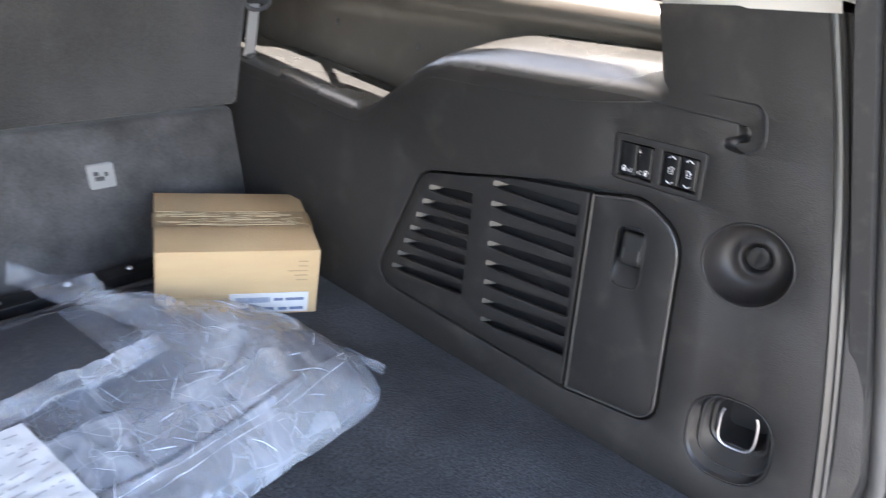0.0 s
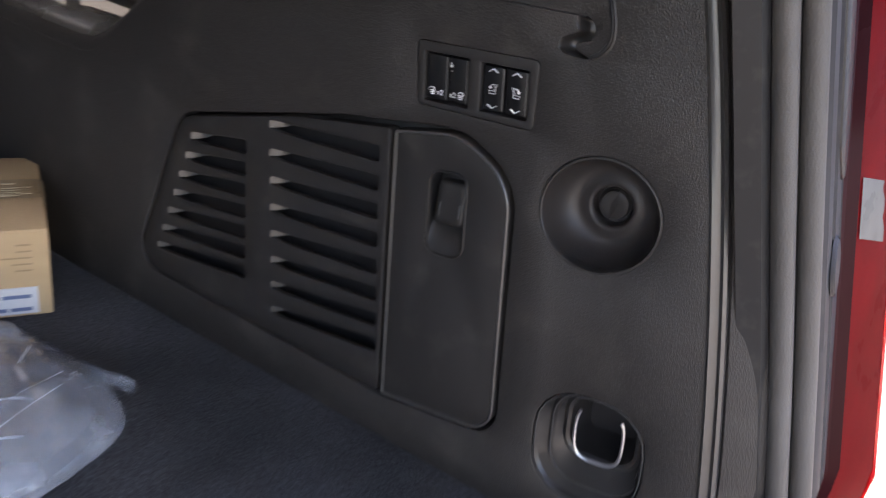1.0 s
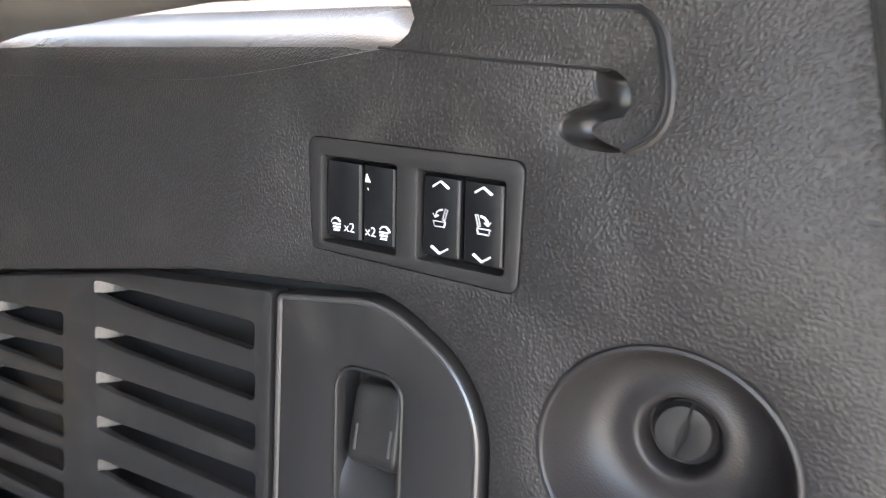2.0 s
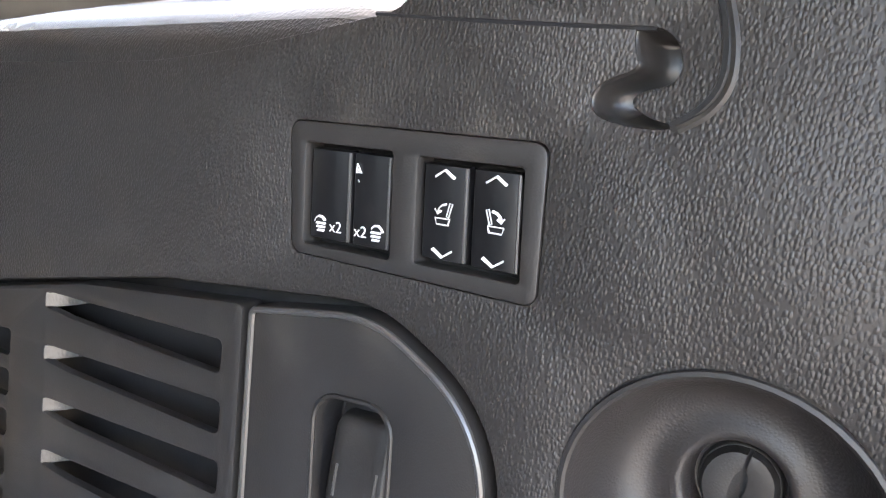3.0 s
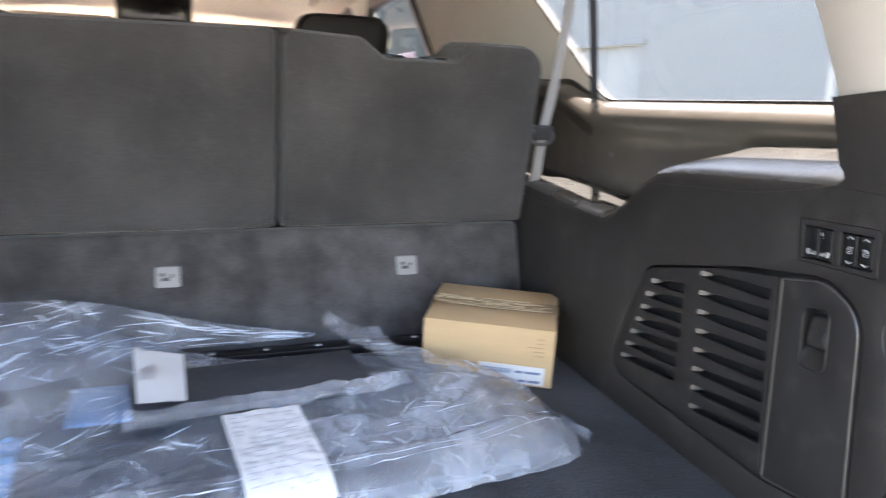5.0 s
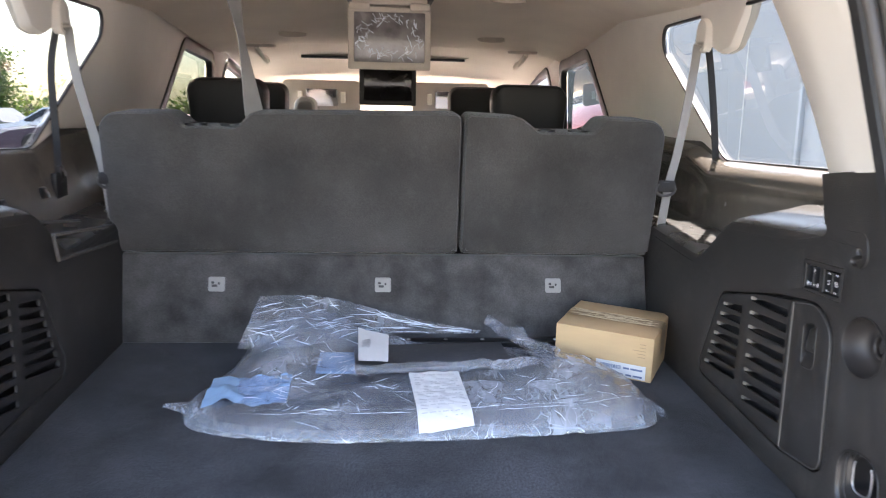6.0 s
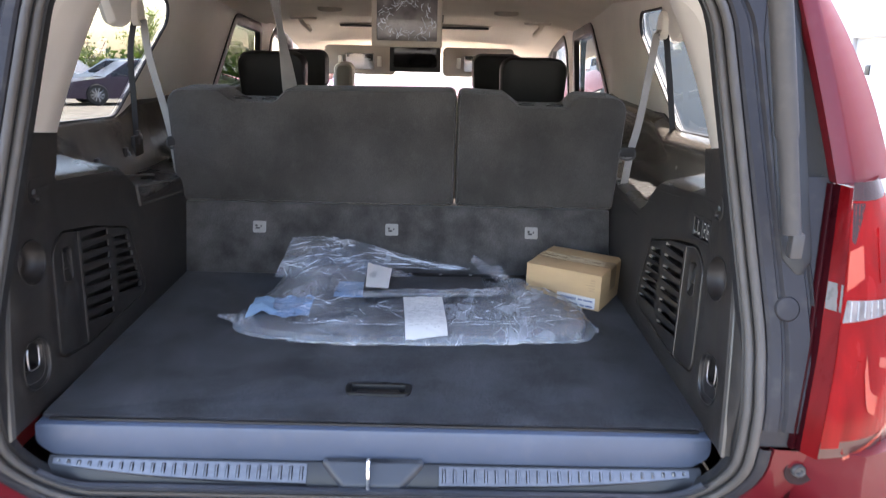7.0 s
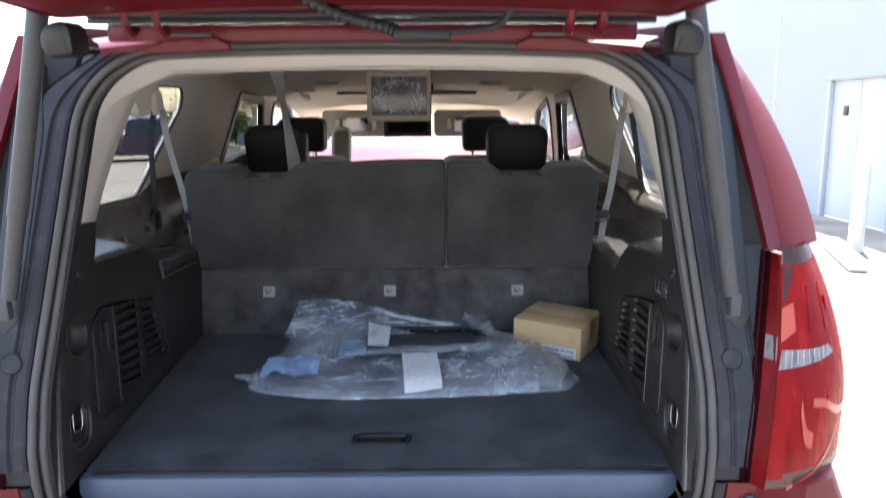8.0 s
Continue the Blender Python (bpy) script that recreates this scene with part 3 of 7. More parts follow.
handle = thing("recessed_pull", "black plastic pull set into the carpeted floor", "floor pull", (-0.008, 0.118, 0.83))
bm = plate(grown(handle_loop, 0.004), [grown(handle_loop, -0.008)], lambda u, v, d: Vector((u, v, FLOOR_Z + 0.004 - d)), 0.002, 0.006, 0.02)
part("bezel", bm, BLACK, handle)
part("cup", plate(grown(handle_loop, -0.006), [], lambda u, v, d: Vector((u, v, FLOOR_Z - 0.014 - d)), 0.001, 0.003), BLACK, handle)
part("grip", box((-0.050, 0.106, 0.843), (0.034, 0.120, 0.8515), 0.003), BLACK, handle)
lip = thing("floor_lip", "slate-blue plastic edge strip at the back of the cargo floor", "edge strip", (0, -0.02, 0.775))
lip_outline = rpoly([(-0.626, 0.842, 0.006), (-0.628, 0.80, 0.03), (-0.59, 0.776, 0.03), (0.582, 0.776, 0.03), (0.620, 0.80, 0.03), (0.618, 0.842, 0.006)], 6)
part("strip", plate(subdivided(lip_outline, 0.05), [], lambda u, v, d: Vector((u, -0.026 - 0.10 * (0.842 - v) * 0.5 + d, v)), 0.007, 0.03), LIP, lip)
part("seam", box((-0.605, -0.012, 0.838), (0.597, -0.003, 0.8465), 0.002), BLACK, lip, "black shadow gap strip")

# ---- side panels: a mapping for each side ----
E1, E2 = Vector((-0.9885, 0.148)), Vector((0.148, 0.9885))


class Side:
    def __init__(self, s):
        self.s = s

    def __call__(self, u, v, d=0.0):
        """A place on the inner side wall: u forward, v up, d into the wall."""
        s = self.s
        flat = 0.604 + 0.008 * (0.6 - u) + 0.048 * (v - 0.85)
        if v > 1.20:
            flat -= 0.35 * (v - 1.20) ** 2 * max(0.0, 1.0 - max(0.0, u - 0.05) * 3.5)
        return Vector((s * (flat + d) + (0 if s > 0 else -0.018), u, v))

    def out(self):
        return Vector((self.s, 0, 0))


def crest(u):
    """Height of the side panel's top edge, from the low shelf in front up to the pillar."""
    if u > 0.66:
        return 1.119 + 0.02 * (u - 0.66)
    t = max(0.0, min(1.0, (0.635 - u) / 0.15))
    s = t * t * (3 - 2 * t)
    return 1.119 + s * 0.097 + (max(0.0, 0.485 - u) * 0.12 if u < 0.485 else 0)


def rear_edge(v):
    return 0.0076 + 0.345 * (v - 1.187) + 0.2 * (v - 1.187) ** 2


GRILLE = rpoly([(0.485, 1.072, 0.03), (0.540, 0.898, 0.025), (0.2195, 0.893, 0.004), (0.2510, 1.1300, 0.004), (0.35, 1.111, 0.06)], 6)
DOOR = rpoly([(0.2470, 1.1305, 0.004), (0.2155, 0.8935, 0.004), (0.105, 0.909, 0.022), (0.140, 1.122, 0.05), (0.190, 1.144, 0.05)], 8)
OPEN_PANEL = rpoly([(0.487, 1.0745, 0.032), (0.543, 0.8955, 0.027), (0.217, 0.8905, 0.01), (0.1025, 0.9065, 0.024), (0.1375, 1.124, 0.052), (0.19, 1.1467, 0.052), (0.30, 1.1265, 0.1)], 8)
DISH = (0.0705, 1.119)


def ellipse(c, a, b, n=40, e1=E1, e2=E2):
    return [Vector(c) + e1 * math.cos(2 * math.pi * k / n) * a + e2 * math.sin(2 * math.pi * k / n) * b for k in range(n)]


def tilted(c, pts):
    return [Vector(c) + E1 * u + E2 * v for u, v in pts]


def tilted_rect(c, w, h, r, n=5):
    corners = tilted(c, [(-w / 2, -h / 2), (w / 2, -h / 2), (w / 2, h / 2), (-w / 2, h / 2)])
    return rpoly([(p.x, p.y, r) for p in corners], n)


SWITCH_C = (0.1870, 1.1833)
RING_C = (0.0235, 0.9475)


def louvre(to, a, b, h, parent_name, parent):
    """One louvre: a pocket that dips in from its front end. a: front end, b: rear end, h: height."""
    a, b = Vector(a), Vector(b)
    along = (b - a)
    up = Vector((0.10, 0.995))
    bm = bmesh.new()
    rows = []
    size = along.length
    for k, depth in ((0.0, 0.0004), (0.0012, 0.0022), (0.003, 0.0046), (0.006, 0.0074), (0.010, 0.0100), (0.015, 0.0122), (0.021, 0.0140), (0.026, 0.0150)):
        p = a + along * (k / size)
        foot = -0.06 + 0.52 * (k / 0.026) ** 1.6
        rows.append([to(*(p + up * h * (foot + (0.5 - foot) * w)), depth) for w in (0.0, 0.25, 0.5, 0.75, 1.0)])
    skin(bm, rows, closed=False)
    # scoops paler than their grille: the light on them is painted in
    return part(parent_name, bm, SHELF, parent)


# foot and front edge of the rear pillar, with the fillet onto the shelf
PILLAR_EDGE = ((0.2080, 1.2425), (0.2030, 1.2455), (0.1990, 1.2495), (0.1975, 1.2550), (0.2000, 1.2600), (0.2055, 1.2650), (0.2110, 1.2760), (0.2180, 1.2970), (0.2330, 1.334))


def build_side(s):
    to = Side(s)
    right = s > 0
    trim = thing("side_trim", "charcoal grained plastic cargo side panel with a louvred grille", "trim panel", tuple(to(0.3, 0.85)), group="cargo side panels")
    # main panel with its openings
    top = [(u, crest(u) - 0.0215 + 0.0145 * max(0.0, min(1.0, (0.33 - u) / 0.115)) ** 1.5) for u in [0.213 + (0.93 - 0.213) * k / 48 for k in range(49)]]
    outline = [Vector((0.93, 0.845))] + [Vector(p) for p in reversed(top)]
    outline += [Vector(p) for p in PILLAR_EDGE]
    outline += [Vector((0.233 + (rear_edge(1.361) + 0.006 - 0.233) * k / 6, 1.334 + 0.027 * k / 6)) for k in range(1, 7)]
    outline += [Vector((rear_edge(1.361 - 0.516 * k / 24) + 0.006, 1.361 - 0.516 * k / 24)) for k in range(1, 25)]
    outline += [Vector((rear_edge(0.845) + (0.93 - rear_edge(0.845)) * k / 20, 0.845)) for k in range(1, 20)]
    holes = [OPEN_PANEL, ellipse(DISH, 0.0435, 0.0410), tilted_rect((RING_C[0] + 0.004, RING_C[1] - 0.012), 0.088, 0.094, 0.036)]
    if right:
        holes.append(rpoly([(*switch_at(u * 1.005, v * 1.005), 0.0045) for u, v in SWITCH_EDGE], 5))
    # hook recess: an S-shaped scoop, flush along its front edge and deep along its rear edge
    flush = smooth_line([Vector(p) for p in ((0.1221, 1.2459), (0.1219, 1.2431), (0.1206, 1.2393), (0.1195, 1.2364), (0.1216, 1.2341), (0.1259, 1.2319), (0.1296, 1.2291), (0.1309, 1.2255), (0.1294, 1.2222), (0.1250, 1.2203), (0.1182, 1.2196), (0.1113, 1.2199), (0.1070, 1.2209))], 4)
    deep = smooth_line([Vector(p) for p in ((0.1153, 1.2466), (0.1115, 1.2447), (0.1089, 1.2416), (0.1077, 1.2379), (0.1080, 1.2346), (0.1102, 1.2321), (0.1159, 1.2297), (0.1184, 1.2279), (0.1188, 1.2260), (0.1172, 1.2244), (0.1150, 1.2233), (0.1112, 1.2222), (0.1072, 1.2216))], 4)
    pocket = flush + deep[::-1]
    holes.append(pocket)
    panel = part("panel", plate(outline, holes, to, 0.0035, 0.02, 0.026, fine=[pocket, holes[3], outline]), DARK, trim)
    part("panel_backing", plate(grown(OPEN_PANEL, 0.006), [], lambda u, v, d: to(u, v, 0.0195 + d), 0.001, 0.003), SATIN, trim)
    # hook recess floor and its raised tongue
    bm = bmesh.new()
    ends = [min(1.0, 0.25 + k / 6, (len(flush) - 1 - k) / 12) for k in range(len(flush))]
    skin(bm, [[to(*(a + (b - a) * w), 0.0006 + e * d) for a, b, e in zip(flush, deep, ends)] for w, d in ((-0.08, 0.0), (0.0, 0.0004), (0.07, 0.0020), (0.13, 0.0040), (0.20, 0.0062), (0.30, 0.0082), (0.5, 0.0100), (0.8, 0.0108), (1.08, 0.0110))], closed=False)
    part("hook_recess", bm, HOOK_BLACK, panel, angle=1.5)
    groove = [(0.170, 1.2625), (0.119, 1.2668), (0.1100, 1.2665), (0.1040, 1.2615), (0.1007, 1.2545), (0.0972, 1.2444), (0.0964, 1.2344), (0.1000, 1.2268), (0.1068, 1.2213)]
    part("hook_groove", tube(smooth_line([to(u, v, 0.0002) for u, v in groove], 8), 0.0016, 6, taper=[min(1.0, 0.2 + k * 0.06) for k in range(65)]), BLACK, panel)
    part("hook_rim", tube(smooth_line([to(u - 0.0022, v - 0.0006, -0.0001) for u, v in groove[2:]], 8), 0.0013, 6), SMOOTH, panel)
    part("hook_crease", tube(smooth_line([to(0.212, 1.2425, 0.0006), to(0.178, 1.2435, 0.0005), to(0.146, 1.2449, 0.0005), to(0.1165, 1.2466, 0.0006)], 8), 0.0009, 6), BLACK, panel)
    # shelf behind the top edge and the panel under the window
    us = [-0.0 + 1.75 * k / 90 for k in range(91)]
    rows = []
    for u in us:
        c = crest(max(u, 0.2)) if u < 0.93 else 1.121
        if u < 0.235:
            c = 1.246
        inner = to(u, min(c, 1.25), 0.035 if u < 0.19 else 0.0).x
        row = []
        rise = 0.031 * max(0.0, min(1.0, (0.56 - u) / 0.12))
        for k, dz in ((0.0002, -0.0265), (0.0002, -0.0222), (0.0005, -0.0190), (0.0014, -0.0150), (0.0034, -0.0110), (0.0066, -0.0072), (0.0110, -0.0040), (0.0170, -0.0015), (0.0240, 0.0002), (0.034, 0.0012), (0.05, 0.002), (0.11, 0.003), (0.135, 0.002), (0.150, -0.004), (0.158, -0.014)):
            row.append(Vector((inner + s * k, u, c + dz + rise * min(1.0, k / 0.12))))
        sill_h = 1.277 + 0.078 * (0.9 - u) if u < 0.9 else 1.277 + min(0.03, 0.25 * (u - 0.9))
        low = c - 0.02
        profile = ((0.792, low), (0.794, low + (sill_h - 0.085 - low) * 0.5), (0.793, sill_h - 0.085), (0.789, sill_h - 0.070), (0.782, sill_h - 0.057), (0.774, sill_h - 0.047), (0.768, sill_h - 0.038), (0.766, sill_h - 0.029), (0.769, sill_h - 0.020), (0.777, sill_h - 0.011), (0.789, sill_h - 0.004), (0.806, sill_h + 0.002))
        if not right:
            profile = [(0.746 + 0.048 * t - 0.004 * math.sin(math.pi * t), low + (sill_h - 0.012 - low) * t) for t in (0, 0.1, 0.2, 0.32, 0.45, 0.58, 0.7, 0.8, 0.9, 1.0)] + [(0.7985, sill_h - 0.004), (0.806, sill_h + 0.002)]
        for x, z in profile:
            row.append(Vector((s * (x - 0.008) - 0.016, u, z)))
        rows.append(row)
    bm = bmesh.new()
    skin(bm, [row[:6] for row in rows], closed=False)
    part("top_roll", bm, DARK, trim, angle=1.5)
    bm = bmesh.new()
    skin(bm, [row[5:16] for row in rows], closed=False)
    setting("trim_shelf", bm, SHELF, "satin charcoal plastic shelf beside the side window", "trim", angle=1.2)
    bm = bmesh.new()
    skin(bm, [row[15:] for row in rows], closed=False)
    setting("trim_sill", bm, SILL_TRIM, "charcoal plastic panel below the side window", "trim", angle=1.2)
    # grille
    slot_front = [((0.4700 + 0.0065 * k, 1.0535 - 0.0216 * k), (0.4015 - 0.0021 * k, 1.0665 - 0.0205 * k)) for k in range(7)]
    slot_rear = [((0.3755 - 0.0036 * k, 1.0930 - 0.0252 * k), (0.2590 - 0.0040 * k, 1.1055 - 0.0242 * k)) for k in range(8)]
    slots = []
    for a, b in slot_front + slot_rear:
        a, b, up = Vector(a), Vector(b), Vector((0.10, 0.995)) * 0.0064
        slots.append([(a + (b - a) * 0.16 - up * 0.35), (b - up), (b + up), (a + up), (a - up * 0.05)] if right else [a - up, b - up * 0.05, b + up, a + up])
    loops = [rpoly([(p.x, p.y, 0.002) for p in sl], 2) for sl in slots]
    grille = part("grille", plate(GRILLE, loops, to, 0.002, 0.012, 0.004), SMOOTH, trim, "louvred air grille")
    for a, b in slot_front + slot_rear:
        # the scoops of both grilles face the same way along the car
        louvre(to, *((a, b) if right else (b, a)), 0.0124, "louvre", grille)
    # access door with its latch
    latch_hole = tilted_rect((0.1880, 1.0775), 0.0335, 0.068, 0.010)
    door = part("access_door", plate(DOOR, [latch_hole], to, 0.0022, 0.012, 0.006), SMOOTH, trim, "smooth storage door beside the grille")
    # paler on the right door only: the edge highlight is painted in
    part("door_edge", tube([to(p.x, p.y, -0.0002) for p in grown(DOOR, -0.0014)], 0.0014, 8, closed=True), RIM if right else SMOOTH, door, "satin raised edge")
    lc = Vector((0.1880, 1.0775))
    # the cup: a well above, painted black for the shade inside it, a sloping finger ramp below, and the tilted lever
    # between
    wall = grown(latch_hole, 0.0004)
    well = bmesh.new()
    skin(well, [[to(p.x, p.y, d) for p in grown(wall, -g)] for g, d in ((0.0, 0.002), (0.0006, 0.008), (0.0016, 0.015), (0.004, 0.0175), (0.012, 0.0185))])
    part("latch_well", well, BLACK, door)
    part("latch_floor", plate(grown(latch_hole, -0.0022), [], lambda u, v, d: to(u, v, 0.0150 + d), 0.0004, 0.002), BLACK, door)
    part("latch_rim", tube([to(p.x, p.y, 0.0002) for p in grown(latch_hole, 0.0003)], 0.0010, 6, closed=True), SMOOTH, door, "satin rim of the latch opening")
    ramp = bmesh.new()
    skin(ramp, [[to(*(lc + E1 * u + E2 * v), d - 0.003 * (abs(u) / 0.0165) ** 4 * (1 if d > 0.004 else 0.3)) for u in (-0.0166, -0.0152, -0.012, -0.006, 0, 0.006, 0.012, 0.0152, 0.0166)] for v, d in ((-0.001, 0.0185), (-0.006, 0.0150), (-0.012, 0.0112), (-0.018, 0.0076), (-0.025, 0.0040), (-0.030, 0.0018), (-0.0338, 0.0006))], closed=False)
    part("latch_ramp", ramp, SMOOTH, door, "sloping finger ramp")
    lever = bmesh.new()
    middle = lc + E1 * 0.0016 + E2 * 0.0078
    rows = []
    for v, d in ((0.0180, 0.0160), (0.0182, 0.0085), (0.0172, 0.0066), (0.0140, 0.0056), (0.006, 0.0040), (-0.003, 0.0022), (-0.011, 0.0010), (-0.0150, 0.0012), (-0.0172, 0.0030), (-0.0178, 0.0060), (-0.0174, 0.0150)):
        pinch = 1.0 - 0.16 * max(0.0, (abs(v) - 0.0125) / 0.0055) ** 2
        rows.append([to(*(middle + E1 * (u * pinch) + E2 * v), d + e) for u, e in ((-0.0132, 0.012), (-0.0134, 0.0036), (-0.0126, 0.0012), (-0.0104, 0.0002), (-0.006, 0.0003), (0, 0.0005), (0.006, 0.0003), (0.0104, 0.0002), (0.0126, 0.0012), (0.0134, 0.0036), (0.0132, 0.012))])
    skin(lever, rows, closed=False)
    part("latch", lever, SMOOTH, door, "rounded rocker latch", angle=1.3)
    for e in (-1, 1):
        part("latch_rib", tube([to(*(middle + E1 * (e * 0.0088) + E2 * v), d) for v, d in ((-0.010, 0.0012), (-0.004, 0.0022), (0.001, 0.0033))], 0.0006, 6), RIM, door)
    # dish with a screw cap
    c = to(*DISH)
    e1 = (to(*(Vector(DISH) + E1 * 0.1)) - c) / 0.1
    e2 = (to(*(Vector(DISH) + E2 * 0.1)) - c) / 0.1
    w = to.out()
    bowl = [(0.0442, 0.0002), (0.0435, 0.0012), (0.0427, 0.0046), (0.0412, 0.0112), (0.0388, 0.0178), (0.0358, 0.0232), (0.0324, 0.0270), (0.0288, 0.0292), (0.0254, 0.0300), (0.0224, 0.0298), (0.0198, 0.0290), (0.0178, 0.0284), (0.0163, 0.0287), (0.0152, 0.0300), (0.0145, 0.0330), (0.0140, 0.0390), (0.0100, 0.0395)]
    dish = part("dish", disc_stack(c, e1, e2, w, bowl, 56), DISH_PLASTIC, trim, "round dished recess", angle=1.2)
    # bead added round the dish to bring out a rim highlight
    part("dish_rim", tube([to(p.x, p.y, 0.0002) for p in ellipse(DISH, 0.0440, 0.0415, 48)], 0.0013, 6, closed=True), SMOOTH, dish, "raised bead on the recess rim")
    part("cap", disc_stack(c, e1, e2, w, [(0.0130, 0.0392), (0.0128, 0.0372), (0.0122, 0.0365), (0.0110, 0.0366), (0.005, 0.0368)], 32), SMOOTH, dish)
    for turn, high in ((0.0, 0.0328), (math.pi, 0.0310)):
        lobe = bmesh.new()
        a1, a2 = e1 * math.cos(turn - 0.25) + e2 * math.sin(turn - 0.25), e2 * math.cos(turn - 0.25) - e1 * math.sin(turn - 0.25)
        rows = []
        for r, d in ((1.0, 0.0366), (0.97, high + 0.0024), (0.86, high + 0.0006), (0.5, high), (0.15, high + 0.0004)):
            rows.append([c + a1 * (0.0006 + 0.0112 * r * math.sin(math.pi * k / 14)) + a2 * (0.0118 * (0.35 + 0.65 * r) * math.cos(math.pi * k / 14)) + w * (d + 0.0012 * (k / 14)) for k in range(15)])
        skin(lobe, rows, closed=False)
        part("tongue", lobe, SMOOTH, dish, "half-round cap lobe")
    # tie-down
    rc = Vector(RING_C)
    lobe = [Vector(p) for p in tilted_rect((RING_C[0] + 0.004, RING_C[1] - 0.012), 0.088, 0.094, 0.036)]
    mid = [Vector(p) for p in tilted_rect((RING_C[0] - 0.001, RING_C[1] - 0.004), 0.074, 0.080, 0.026)]
    inner = [Vector(p) for p in tilted_rect((RING_C[0] - 0.002, RING_C[1] + 0.006), 0.058, 0.054, 0.016)]
    bm = bmesh.new()
    skin(bm, [[to(*p, d) for p in loop] for loop, d in ((lobe, 0.001), (grown(lobe, -0.003), 0.005), (grown(mid, 0.003), 0.0075), (mid, 0.005), (grown(mid, -0.003), 0.0055), (grown(inner, 0.003), 0.010), (inner, 0.0085), (grown(inner, -0.003), 0.010), (grown(inner, -0.0045), 0.034), (grown(inner, -0.010), 0.042))])
    tie = part("tie_down", bm, SATIN, trim, "recessed tie-down with a steel ring")
    # pale beads paint the highlights along the recess edges
    for loop, d in ((grown(lobe, -0.0008), 0.0012), (mid, 0.0048)):
        part("tie_down_edge", tube([to(*p, d) for p in loop], 0.0007, 6, closed=True), RIM, tie, "paler edge of the recess, a painted highlight")
    part("tie_down_back", plate(grown(inner, 0.002), [], lambda u, v, d: to(u, v, 0.0405 + d), 0.001, 0.003), BLACK, tie)
    u_pts = [(-0.0190 * math.copysign(abs(math.cos(a)) ** 0.6, math.cos(a)), 0.001 + 0.0232 * math.copysign(abs(math.sin(a)) ** 0.6, math.sin(a))) for a in [-3.85 + 4.55 * k / 22 for k in range(23)]]
    part("ring", tube([to(*(rc + Vector((-0.001, 0.0028)) + E1 * u + E2 * v), 0.004) for u, v in u_pts], 0.0015, 8), ALLOY, tie, "bright steel ring")
    # flange at the rear edge
    vs = [0.845 + 0.515 * k / 30 for k in range(31)]
    bm = bmesh.new()
    skin(bm, [[to(rear_edge(v) + du, v, dd) for v in vs] for du, dd in ((0.0070, 0.004), (0.0066, -0.0014), (0.0048, -0.0026), (0.0018, -0.0006), (-0.0008, -0.0004), (-0.0034, -0.0024), (-0.0058, -0.0010), (-0.0068, 0.004))], closed=False)
    # paler than the panel: the light this edge catches is in its colour
    part("edge_strip", bm, RIM, trim, "paler edge strip along the opening")
    bm = bmesh.new()
    skin(bm, [[to(rear_edge(v) + du * max(0.1, min(1.0, (v - 0.86) / 0.10)), v, dd) for v in vs] for du, dd in ((-0.0060, 0.003), (-0.0085, 0.0010), (-0.018, 0.0040), (-0.028, 0.0085), (-0.036, 0.0140), (-0.040, 0.022), (-0.041, 0.036))], closed=False)
    part("rear_return", bm, DARK, trim)
    if right:
        build_switches(to, trim)
    else:
        build_pocket(to, trim)


def switch_at(u, v):
    """A place on the slightly skewed switch bezel, in the side wall's u and v."""
    return Vector(SWITCH_C) + Vector((-0.9965, 0.0837)) * u + Vector((0.172, 0.985)) * v


SWITCH_EDGE = ((-0.0508, 0.0237), (0.0508, 0.0237), (0.0490, -0.0256), (-0.0488, -0.0238))


